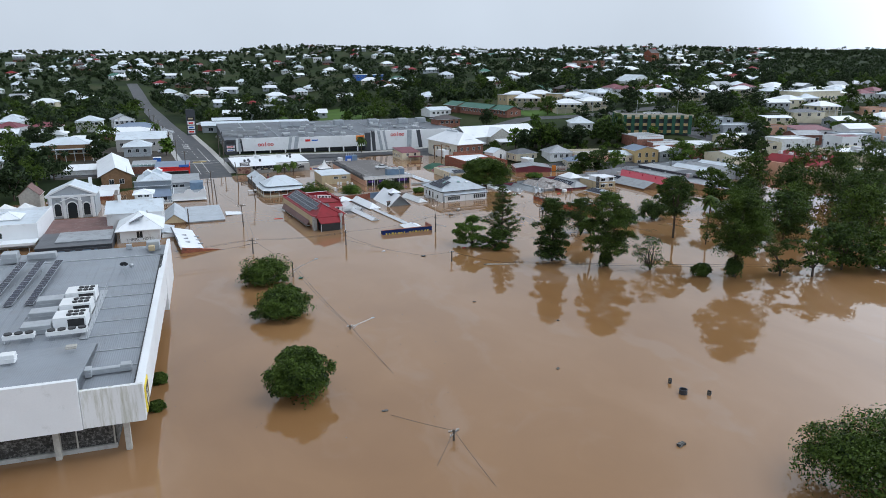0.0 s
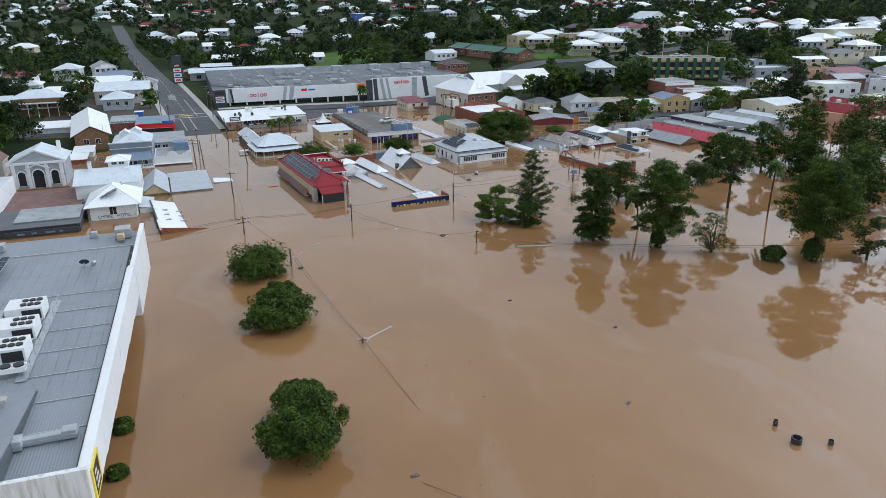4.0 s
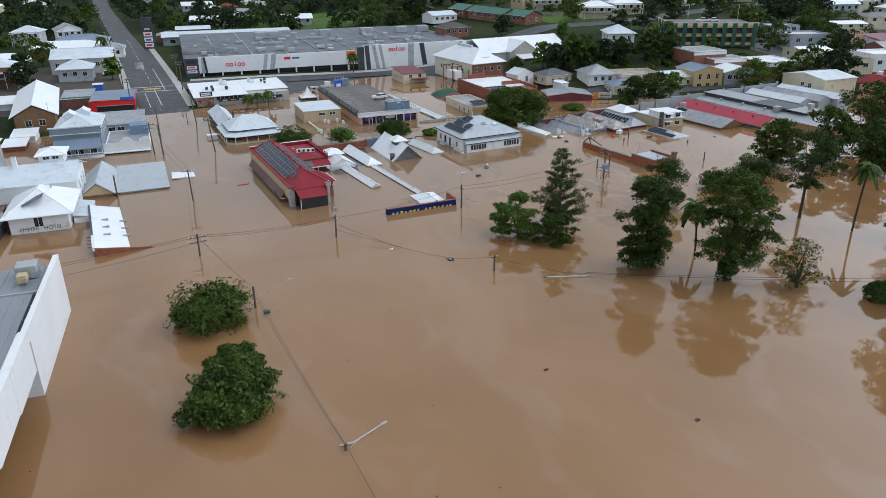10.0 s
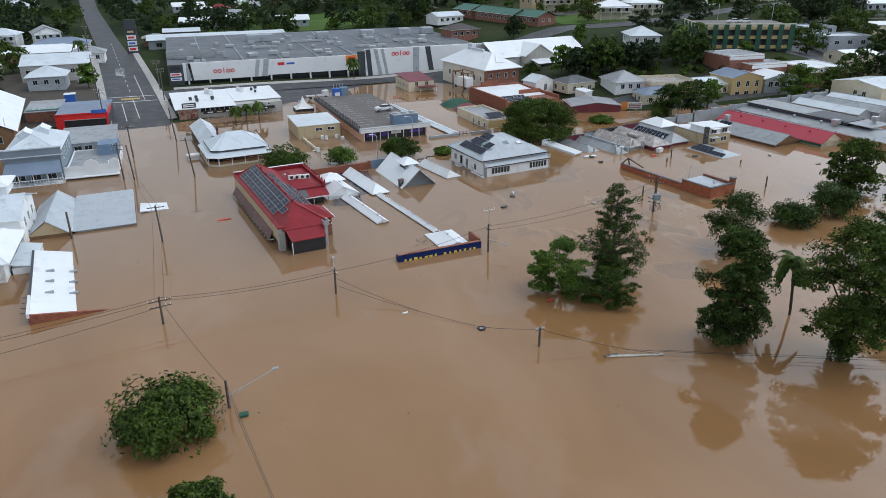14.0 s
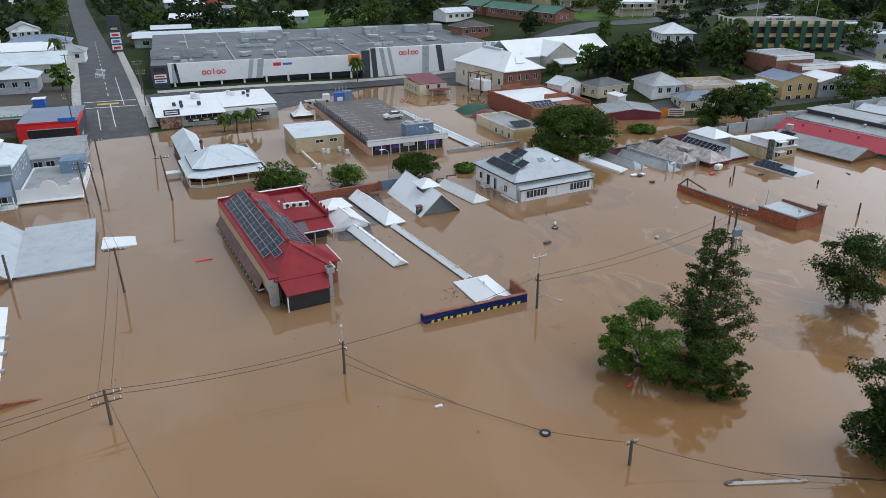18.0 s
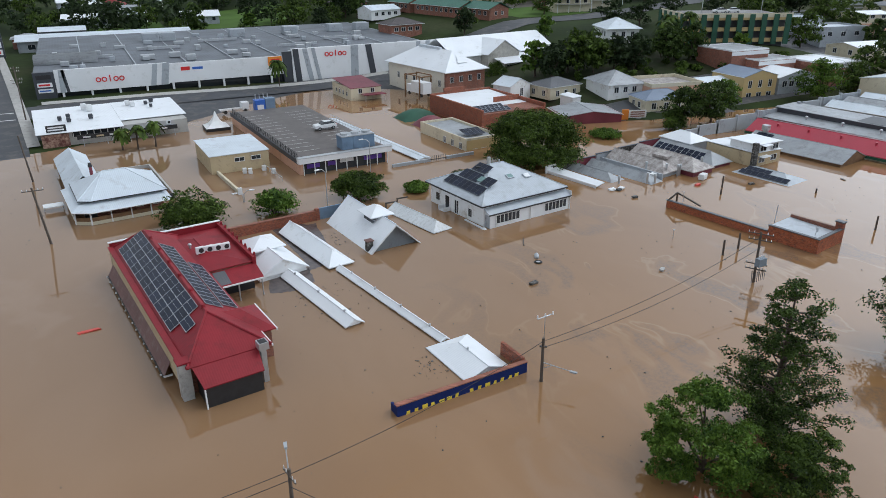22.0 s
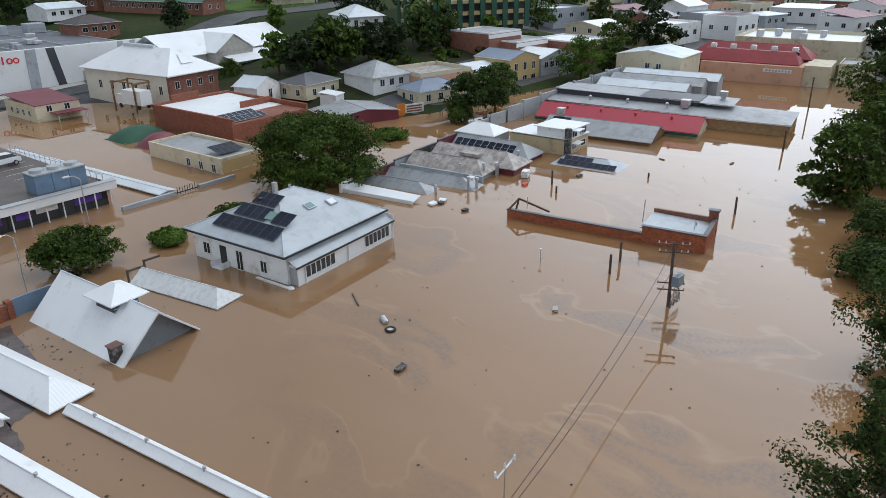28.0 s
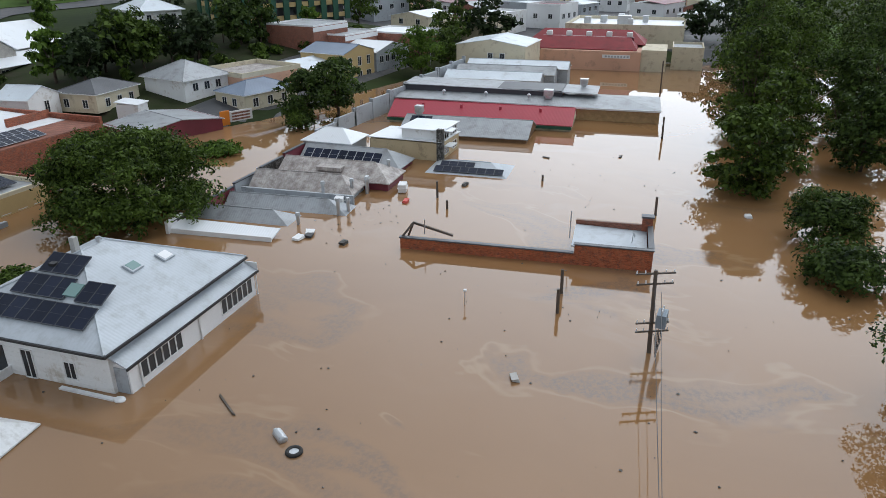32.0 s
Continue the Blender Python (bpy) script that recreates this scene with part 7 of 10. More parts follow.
for z in (3.7, 5.6):
    part("hood", box(B(), 1.0, 3.2, -1.1, -0.02, z + 0.9, z + 1.0), "white_roof", tw, "white window hood")
    window(tw, "s", 2.1, z + 0.3, 1.5, 0.9, (0, 0, 0, 0))
    window(tw, "s", 5.2, z + 0.3, 1.5, 0.9, (0, 0, 0, 0))
so = long_roof("drowned_shop", "pale hipped roof with dark solar panels, awash", "shop", 116.6, 182.6, 9, 5.6, 9.8, 0.0, 1.0, "worn_roof", hips=(2.4, 2.4))
sm = so.matrix_basis.copy()
p = at(sm, 0.35, 8.8, 3.15)
solar_array(p.x, p.y, p.z, 8, 1, 1.0, 1.1, 20, 9 - 90, "dark solar panels on an awash roof")
p = at(sm, 1.45, 8.3, 3.52)
solar_array(p.x, p.y, p.z, 4, 1, 1.0, 1.0, 20, 9 - 90, "dark solar panels on an awash roof")
gl = long_roof("shop", "long grey iron shop roof with brown gable end", "shop", 132.4, 185.2, 9, 8.6, 18.5, 0.6, 1.7, "grey_roof", wall="timber")
p = at(gl.matrix_basis.copy(), 2.3, 17.5, 4.55)
solar_array(p.x, p.y, p.z, 3, 1, 1.0, 1.6, 21, 9 - 90, "small dark solar array on the grey shop roof")
p = at(gl.matrix_basis.copy(), 4.4, 16.6, 5.2)
cooler(p.x, p.y, p.z, 1.1, 1.3, 9)
rdl = long_roof("shop", "long shop with bright red metal roof and green fascia", "shop", 141.3, 181.5, 9, 7.4, 28, 0.9, 1.9, "bright_red", wall="cream_wall")
part("fascia", box(B(), -0.1, 0.0, 0.1, 28, 3.35, 3.75), "green_cloth", rdl, "green fascia band")
for k in range(4):
    part("roof_vent", rod(B(), (2.6, 5 + k * 6, 5.1), (2.6, 5 + k * 6, 5.7), 0.2), "bright_red", rdl)
dkr = thing("arcade", 151.7, 171.0, -3, "long low grey-roofed arcade with rubble stone side wall", "shop", rz=9.5)
part("wall", box(B(), 0, 11.0, 0, 41.5, 0, 4.8), "stone_wall", dkr, "ochre rubble stone wall")
for f in ([(-0.2, -0.2, 4.9), (11.2, -0.2, 4.9), (5.5, 5.5, 5.7)], [(-0.2, 41.5, 5.2), (-0.2, -0.2, 4.9), (5.5, 5.5, 5.7), (5.5, 41.5, 5.8)], [(11.2, -0.2, 4.9), (11.2, 41.5, 5.2), (5.5, 41.5, 5.8), (5.5, 5.5, 5.7)]):
    bm = B(); slab(bm, f); part("roof", bm, "grey_roof", dkr)
part("gutter", box(B(), -0.35, -0.2, -0.2, 41.5, 4.7, 4.95), "white_metal", dkr)
part("upper_wall", box(B(), 4.2, 11.0, 15, 41.3, 5.0, 6.5), "dark_wall", dkr, "dark sheet clerestory wall")
bm = B(); slab(bm, [(4.0, 9.5, 6.3), (11.4, 9.5, 6.3), (11.4, 41.5, 6.7), (4.0, 41.5, 6.7)]); part("upper_roof", bm, "grey_roof", dkr)
dmx = dkr.matrix_basis.copy()
for x, y in ((2.5, 34), (2.5, 27), (2.2, 20)):
    p = at(dmx, x, y, 5.5); roof_vent(p.x, p.y, p.z, 0.25)
p = at(dmx, 3.0, 17.0, 5.5); cooler(p.x, p.y, p.z, 1.4, 1.3, 9)
p = at(dmx, 9.0, 12.0, 6.5); cooler(p.x, p.y, p.z, 1.2, 1.2, 9)
for k in range(3):
    building("shop", "shop with stepped grey and pale iron roofs", "shop", 163.5 + k * 5.4, 168.6 + k * 5.4, 194 - k * 1.0, 211.5, -3, 2.8 + 0.3 * k, wall="grey_wall", roof="gable", axis="y", rise=1.1, rmat=("pale_roof", "grey_roof", "pale_roof")[k], eave=0.2, rz=9, group="stepped shops")
for k, (x, z) in enumerate(((122.5, 1.6), (127.5, 2.1), (132.5, 2.6), (138, 3.0), (144, 3.3), (150, 3.6), (156.5, 3.9), (163, 4.2), (169, 4.4))):
    e = thing("street_parapet", x, 212.4, -1, "grey rendered street parapet above the shop roofs", "wall", rz=0)
    part("wall", box(B(), 0, 5.6, -0.2, 0.2, 0, z + 1.0), "grey_wall", e)
    part("pier", box(B(), 5.3, 5.8, -0.3, 0.3, 0, z + 1.5), "grey_wall", e)
pl = building("warehouse", "pale rendered warehouse with shallow gable roof", "warehouse", 181, 194, 202.5, 217, -3, 6.4, wall="cream_wall", roof="gable", axis="x", rise=1.2, rmat="pale_roof", eave=0.2, rz=4, wins=(("w", 206, 211, 2, 1.0, 1.6, 4.0),))
box_unit(180.3, 208, 2.6, 1.2, 1.2, 1.4, "grey air conditioner on the warehouse wall", "galv", name="wall_unit")
sr = thing("supermarket", 199.8, 182.4, -3, "peach-walled supermarket with dark red hipped roofs", "supermarket", rz=7.5)
part("wall", box(B(), 0, 18, 0, 21.5, 0, 7.0), "peach_wall", sr)
part("wall", box(B(), 0.6, 12, -5.2, 0, 0, 7.4), "cream_wall", sr, "cream rendered corner block")
part("sign_board", box(B(), -0.06, 0, 2.2, 8.0, 5.6, 6.3), "white_panel", sr, "white sign board with faded letters")
for k in range(8):
    part("letter_bar", box(B(), -0.09, -0.061, 2.5 + k * 0.65, 2.9 + k * 0.65, 5.75, 6.15), "grey_wall", sr)
fs, rr = hip_faces(1.2, 9.5, 1.0, 24.5, 7.2, 2.2, 20)
for f in fs:
    bm = B(); slab(bm, f); part("roof", bm, "red_roof", sr)
fs, rr = hip_faces(8.0, 18.5, -0.5, 26, 7.6, 2.6, 20)
for f in fs:
    bm = B(); slab(bm, f); part("roof", bm, "red_roof", sr)
part("clerestory", box(B(), 6.2, 7.4, 2, 22, 8.3, 9.3), "maroon_roof", sr)
smx = sr.matrix_basis.copy()
for k in range(5):
    p = at(smx, 7.0, 3 + k * 4.4, 9.3); box_unit(p.x, p.y, p.z, 1.2, 1.2, 1.0, "white rooftop cooler on the red supermarket roof", "white_metal", 7, name="roof_unit")
building("department_store", "cream department store with flat white roof and parapet", "shop", 222, 245, 178, 206, -1, 6.6, wall="cream_wall", roof="flat", rmat="white_roof", parapet=0.8, rz=6)
for x, y, s in ((226, 190, 1.4), (229, 192, 3.2), (233, 198, 1.6), (236, 188, 1.4), (240, 195, 1.5), (228, 201, 1.6)):
    box_unit(x, y, 6.8, s, s, 1.2 + 0.3 * s, "galvanised plant on the white store roof", "galv", 6, name="roof_plant")
building("shop", "cream corner shop with flat grey roof", "shop", 206, 216, 171, 177.5, -3, 4.2, wall="cream_wall", roof="flat", rmat="grey_roof", parapet=0.5, rz=7)

# drowned brick building
bb = thing("brick_building", 97.4, 163.2, -3, "roofless red brick building drowned to its parapet", "building", rz=10.3)
part("wall", box(B(), 0.02, 0.33, 6.3, 21.4, 0, 3.95), "courses", bb)
part("wall", box(B(), 0.02, 0.33, 0.33, 6.3, 0, 4.75), "courses", bb)
part("wall", box(B(), 0.02, 6.0, 0.02, 0.33, 0, 4.75), "courses", bb)
part("coping", box(B(), -0.05, 0.42, 6.4, 21.5, 4.0, 4.1), "dark_roof", bb)
part("coping", box(B(), -0.05, 0.42, -0.05, 6.4, 4.8, 4.9), "dark_roof", bb)
part("coping", box(B(), 0.42, 6.1, -0.05, 0.42, 4.8, 4.92), "dark_roof", bb)
part("pier", box(B(), 5.6, 6.2, 0.0, 0.9, 0, 5.6), "brick_red", bb)
part("pier_cap", box(B(), 5.5, 6.3, -0.1, 1.0, 5.6, 5.75), "dark_roof", bb)
part("side_wall", box(B(), 5.7, 6.0, 0.9, 6.6, 0, 4.9), "brick_brown", bb)
bm = B(); slab(bm, [(0.45, 0.45, 4.35), (5.65, 0.45, 4.35), (5.65, 6.6, 4.55), (0.45, 6.6, 4.55)]); part("roof", bm, "worn_roof", bb, "pale blue-grey iron roof sheet")
bm = B(); slab(bm, [(0.34, 6.6, 3.3), (1.1, 6.6, 3.05), (1.1, 17.5, 3.05), (0.34, 17.5, 3.5)]); part("roof", bm, "pale_roof", bb)
for a, b in (((0.2, 21.3, 4.0), (0.9, 20.4, 5.2)), ((0.9, 20.4, 5.2), (1.6, 17.0, 4.0)), ((0.9, 20.4, 5.2), (2.4, 21.4, 3.2))):
    part("rafter", rod(B(), a, b, 0.13, n=4), "pole_wood", bb)
part("vent_pipe", rod(B(), (0.9, 19.4, 4.2), (0.9, 19.4, 5.6), 0.05), "galv", bb)
part("antenna_mast", rod(B(), (2.4, 6.9, 4.4), (2.6, 6.9, 6.8), 0.05), "galv", bb)
bm = B(); bmesh.ops.create_cone(bm, segments=14, cap_ends=False, radius1=0.4, radius2=0.08, depth=0.15)
part("satellite_dish", bm, "grey_wall", bb, loc=pose(2.6, 1.6, 5.2, 60, 20))
part("dish_mast", rod(B(), (2.6, 1.7, 4.4), (2.6, 1.65, 5.2), 0.04), "galv", bb)

# ---- across the street: brick hall, cream shop, offices ----
bh = thing("brick_hall", 93.4, 236.3, -2, "red brick hall with white sheet roof behind brick parapets", "hall", rz=4)
part("wall", box(B(), 0, 16, 0, 21, 0, 5.0), "brick_red", bh)
for x0, x1, y0, y1, h in ((-0.02, 0.4, 0, 21, 6.0), (0.4, 16, 20.6, 21.02, 6.1), (15.6, 16.02, 0, 20.6, 5.9), (9, 15.6, 8.8, 9.2, 6.3)):
    part("parapet", box(B(), x0, x1, y0, y1, 5.0, h), "brick_red", bh)
bm = B(); slab(bm, [(0.5, 6, 5.15), (15.5, 6, 5.15), (15.5, 20.5, 5.7), (0.5, 20.5, 5.7)]); part("roof", bm, "white_roof", bh)
part("roof_sheet", box(B(), 0.45, 15.5, 0.1, 5.9, 5.0, 5.12), "brick_brown", bh)
bhm = bh.matrix_basis.copy()
p = at(bhm, 0.8, 0.6, 5.3)
for j in range(2):
    p = at(bhm, 0.4, 1.0 + j * 2.4, 5.2 + 0.1 * j)
    solar_array(p.x, p.y, p.z, 7, 1, 1.05, 1.75, 14, 4, "blue-black solar panels on the brick hall")
part("pediment", box(B(), 3.5, 9, 20.5, 21.0, 6.1, 7.0), "brick_red", bh)
cs = building("cream_shop", "cream shop with brick front and grey roof, flooded", "shop", 82.4, 89.8, 224.2, 241, -3, 1.7, wall="cream_wall", roof="flat", rmat="grey_roof", parapet=0.5, rz=4, wins=(("w", 224.5, 233, 3, 0.8, 1.1, 0.6), ("s", 83.5, 89.2, 3, 1.1, 1.0, 0.7)))
part("front_wall", box(B(), -3.5, 3.7, -8.46, -8.42, 3, 4.8), "yellow_wall", cs, "pale yellow shopfront wall")
part("side_wall", box(B(), 3.72, 4.1, -8.4, -2, 3, 5.4), "brick_red", cs)
solar_array(84.6, 226.5, 2.0, 4, 2, 1.0, 1.4, 12, 4, "small solar array on the cream shop roof")
for x, y, w, d, m, lab in ((86.8, 253.5, 8.6, 6.2, "green_cloth", "dark green vaulted shade canopy beside the water"), (86.6, 246.2, 6.8, 4.2, "maroon_roof", "maroon curved awning roof beside the cream shop")):
    e = thing("shade_canopy", x, y, -1, lab, "canopy", rz=4)
    bm = B()
    n = 9
    g = [[bm.verts.new((w * (i / n - 0.5), d * (j / n - 0.5), 1.0 + 1.9 * (math.sin(math.pi * i / n) ** 0.6) * (math.sin(math.pi * j / n) ** 0.5))) for i in range(n + 1)] for j in range(n + 1)]
    for j in range(n):
        for i in range(n):
            bm.faces.new((g[j][i], g[j][i + 1], g[j + 1][i + 1], g[j + 1][i]))
    part("cover", bm, m, e, smooth=True)
    for a in (-1, 1):
        for b in (-1, 1):
            part("post", rod(B(), (a * w * 0.48, b * d * 0.48, -1), (a * w * 0.48, b * d * 0.48, 1.1), 0.06), "galv", e)
sm_ = building("corner_shop", "small cream shop with maroon iron roof and crumbling parapet", "shop", 80.2, 88.2, 277.5, 289.5, -2, 3.0, wall="cream_wall", roof="skillion", axis="s", rise=0.9, rmat="maroon_roof", eave=0.1, rz=3, wins=(("w", 279, 288, 4, 0.8, 1.0, 1.4), ("s", 81, 87.5, 2, 0.9, 1.0, 2.2)))
part("porch_roof", box(B(), -1.5, 4.2, -8.6, -6.05, 3.4, 3.55), "maroon_roof", sm_)
for x in (-1.2, 3.9):
    part("post", rod(B(), (x, -8.3, 0), (x, -8.3, 3.4), 0.08), "white_metal", sm_)

po = thing("post_office", 101.2, 267.6, 0, "tall cream and brick office with white hipped metal roof", "office building", rz=10)
part("wall", box(B(), 0, 12, 0, 25, 0, 6.6), "ivory_wall", po)
part("brick_front", box(B(), -0.03, 12.03, -0.12, 0.5, 0, 6.55), "brick_brown", po, "brown brick end wall")
fs, rr = hip_faces(-0.8, 12.8, -0.9, 25.8, 6.6, 4.0, 14)
for f in fs:
    bm = B(); slab(bm, f); part("roof", bm, "white_roof", po)
part("ridge_vent", box(B(), 5.6, 6.4, 10, 19, 10.4, 11.0), "pale_roof", po)
part("gutter", box(B(), -0.9, 12.9, -1.0, -0.9, 6.4, 6.6), "white_metal", po)
bm = B(); slab(bm, [(4.6, 1.2, 8.2), (7.4, 1.2, 8.2), (6, 3.8, 9.8)]); part("gablet", bm, "white_roof", po)
for k in range(4):
    window(po, "s", 1.8 + k * 2.8, 4.6, 1.0, 1.3, (0, 0, -0.12, 0))
for k in range(6):
    window(po, "w", 2.5 + k * 3.6, 3.6, 0.9, 1.5, (0, 0, 0, 0))
wl2 = thing("retaining_wall", 94.0, 262.5, -1, "stone retaining wall with dark sheet above the water", "wall", rz=6)
part("wall", box(B(), 0, 9, -0.3, 0.3, 0, 3.2), "stone_wall", wl2)
part("sheet", box(B(), 1.6, 9, -0.36, -0.3, 2.2, 3.9), "blue_roof", wl2)
part("notice", box(B(), 2.0, 3.2, -0.4, -0.362, 2.6, 3.5), "sign_yellow", wl2, "yellow notice board")
tr = thing("box_truck", 95.5, 270, 1.2, "white box truck parked in the loading yard", "truck", rz=100)
part("box_body", box(B(), -3, 2.2, -1.2, 1.2, 0.8, 3.4), "white_panel", tr)
part("cab", box(B(), 2.3, 4.0, -1.1, 1.1, 0.5, 2.5), "car_white", tr)
part("windscreen", box(B(), 4.0, 4.03, -0.9, 0.9, 1.5, 2.3), "glass", tr)
for sx in (-2, 3):
    for sy in (-1.05, 1.05):
        part("wheel", rod(B(), (sx, sy - 0.12, 0.45), (sx, sy + 0.12, 0.45), 0.45, n=14), "rubber", tr)
gf = thing("loading_frame", 94.4, 268, 0.5, "rusty steel loading frame over the truck yard", "frame", rz=10)
for x in (0, 3.4):
    for y in (0, 6):
        part("column", box(B(), x - 0.12, x + 0.12, y - 0.12, y + 0.12, 0, 5.2), "timber", gf)
for y in (0, 6):
    part("beam", box(B(), -0.2, 3.6, y - 0.14, y + 0.14, 5.2, 5.5), "timber", gf)
for x in (0, 3.4):
    part("beam", box(B(), x - 0.12, x + 0.12, 0, 6, 5.5, 5.7), "timber", gf)

hl = thing("assembly_hall", 113.5, 281.5, 1, "big white-roofed hall with grey gable and verandah", "hall", rz=9)
part("wall", box(B(), 1, 36, 5.0, 20, 0, 6.2), "white_wall", hl)
for f in ([(0, 4, 6.0), (37, 4, 6.0), (37, 12.5, 10.2), (0, 12.5, 10.2)], [(37, 21, 6.0), (0, 21, 6.0), (0, 12.5, 10.2), (37, 12.5, 10.2)]):
    bm = B(); slab(bm, f); part("roof", bm, "white_roof", hl)
for f in ([(9.5, 1.5, 6.2), (15.5, 1.5, 9.8), (15.5, 12.4, 9.8), (9.5, 9.0, 6.2)][::-1], [(15.5, 1.5, 9.8), (21.5, 1.5, 6.2), (21.5, 9.0, 6.2), (15.5, 12.4, 9.8)]):
    bm = B(); slab(bm, f[::-1] if f[0][2] == 9.8 else f[::-1]); part("cross_roof", bm, "white_roof", hl)
bm = B(); v = [bm.verts.new(c) for c in ((10, 1.8, 6.2), (21, 1.8, 6.2), (15.5, 1.8, 9.6))]; w_ = [bm.verts.new((c.co.x, 2.2, c.co.z)) for c in v]
bm.faces.new(v); bm.faces.new(w_[::-1])
part("gable", bm, "post_pale", hl, "weathered grey timber gable")
part("wing_wall", box(B(), 9.8, 21.2, 2.0, 5.0, 0, 6.2), "post_pale", hl)
bm = B(); slab(bm, [(12, -2.6, 4.2), (36, -2.6, 4.2), (36, 4.2, 5.6), (12, 4.2, 5.6)]); part("verandah_roof", bm, "white_roof", hl)
part("verandah_wall", box(B(), 13, 35, -1.6, 2.0, 0, 4.1), "post_pale", hl)
for k in range(9):
    window(hl, "s", 14.5 + k * 2.4, 3.0, 1.6, 1.2, (0, 0, -1.6, 0))
building("white_shed", "white weatherboard shed on stumps with grey roof", "shed", 109.8, 116.4, 254.0, 259.6, ground_z(113, 257), 4.6, wall="white_wall", roof="gable", axis="y", rise=1.6, rmat="pale_roof", eave=0.3, rz=14, wins=(("s", 112, 115, 1, 0.9, 1.7, 3.0),))
building("stone_cottage", "small cream stone cottage with dark hipped roof", "house", 118.0, 127.6, 249.6, 257.0, ground_z(123, 252) - 0.5, 4.4, wall="cream_wall", rise=1.5, rmat="dark_roof", eave=0.3, rz=8, wins=(("s", 119, 127, 3, 0.9, 1.2, 2.8), ("w", 250, 257, 2, 0.9, 1.2, 2.8)))
building("white_shed", "little white outhouse shed", "shed", 119.6, 122.8, 243.0, 246.4, 0, 3.0, wall="white_wall", roof="skillion", axis="s", rise=0.4, rmat="white_roof", eave=0.2, rz=20)
building("workshop", "low workshop with grey roofs and maroon end wall", "shop", 111.8, 124.6, 230.6, 240.6, -2, 1.7, wall="maroon_roof", roof="gable", axis="y", rise=0.9, rmat="grey_roof", eave=0.2, rz=-16)
ob = thing("notice_sign", 127.2, 229.4, 0, "white notice sign beside an orange hoarding", "sign", rz=-20)
part("board", box(B(), -1.6, 2.2, -0.1, 0.1, 0.4, 2.0), "white_panel", ob)
for k in range(3):
    part("letter_bar", box(B(), -1.3, 1.8, -0.12, -0.101, 0.6 + k * 0.45, 0.85 + k * 0.45), "brick_brown", ob)
part("hoarding", box(B(), -3.2, -1.7, -0.1, 0.1, 0, 2.2), "orange", ob)
building("cream_shop", "cream rendered shop with slate-grey roof and green window hoods", "shop", 132.4, 143.4, 230.6, 238, -1, 3.2, wall="cream_wall", roof="hip", rise=1.6, rmat="blue_roof", eave=0.2, rz=-12, wins=(("s", 133, 142, 3, 1.0, 1.3, 1.8), ("w", 232, 237, 2, 1.0, 1.2, 1.8)))
building("old_shops", "row of old pink-cream shops with broken parapet and grey roofs", "shop", 138.5, 152, 235.5, 247, 0, 4.6, wall="peach_wall", roof="flat", rmat="old_roof", parapet=0.8, pmat="cream_wall", rz=-10)
building("old_shops", "old cream shops with low rusted roofs", "shop", 152.6, 164, 232.8, 244, 0, 4.2, wall="cream_wall", roof="gable", axis="x", rise=1.2, rmat="pale_roof", eave=0.2, rz=-6, wins=(("s", 153, 164, 4, 1.0, 1.2, 2.6),))
building("cottage", "grey-roofed cottage behind the shops", "house", 130, 139, 241, 251, ground_z(134, 246) - 1.6, 5.2, wall="white_wall", rise=2.4, rmat="grey_roof", eave=0.5, rz=-8, wins=(("s", 131, 138, 3, 1.0, 1.2, 3.9),))
building("yellow_building", "two-storey ochre building with slate-blue roof", "shop", 160.5, 170.5, 230.5, 241, 0, 6.0, wall="yellow_wall", roof="gable", axis="y", rise=1.4, rmat="blue_roof", eave=0.2, rz=-5, wins=(("s", 161, 170, 3, 1.0, 1.6, 4.2), ("s", 161, 170, 3, 1.4, 1.2, 1.6)))
building("pale_shop", "grey-white gabled shop with white roof", "shop", 171.2, 184, 229.5, 243, 0, 5.2, wall="grey_wall", roof="gable", axis="y", rise=1.5, rmat="white_roof", eave=0.2, rz=-4, wins=(("s", 172, 183, 5, 1.4, 1.3, 3.6),))
for nm, x0, x1, y0, y1, z0, z1, lab in (("brick_office", 170, 182, 243.5, 256, 3, 9.6, "modern brick office with flat grey roof and white fascia"), ("brick_office", 174, 186, 238.5, 246, 2, 7.6, "lower modern brick office with white fascia"), ("brick_office", 187, 200, 229, 243, 1, 7.0, "brick office with white roof and pale corner")):
    o = building(nm, lab, "office building", x0, x1, y0, y1, z0, z1, wall="brick_brown", roof="flat", rmat="white_roof" if x0 == 187 else "grey_roof", parapet=0.35, pmat="white_panel", rz=-4)
    part("fascia", box(B(), (x0 - x1) / 2 - 0.1, (x1 - x0) / 2 + 0.1, (y0 - y1) / 2 - 0.12, (y0 - y1) / 2 - 0.004, z1 - z0 - 1.0, z1 - z0 - 0.1), "white_panel", o)

go = thing("green_office", 179.5, 270.5, 8.0, "three-level office with green fins, ochre balconies and rooftop parking", "office building", rz=-24)
part("wall", box(B(), 0.8, 29, 0.8, 20, -5, 7.6), "dark_wall", go)
for k in range(3):
    part("balcony", box(B(), 0, 30, -0.6, 0.8, 0.6 + k * 3.0, 1.6 + k * 3.0), "yellow_wall", go)
    part("balcony", box(B(), -0.6, 0.8, 0, 20.6, 0.6 + k * 3.0, 1.6 + k * 3.0), "yellow_wall", go)
for k in range(9):
    part("fin", box(B(), 0.4 + k * 3.5, 1.9 + k * 3.5, -0.95, -0.6, 0, 8.2), "green_cloth", go, "dark green panel fin")
for k in range(5):
    part("fin", box(B(), -0.95, -0.6, 1 + k * 4.6, 2.8 + k * 4.6, 0, 8.2), "green_cloth", go, "dark green panel fin")
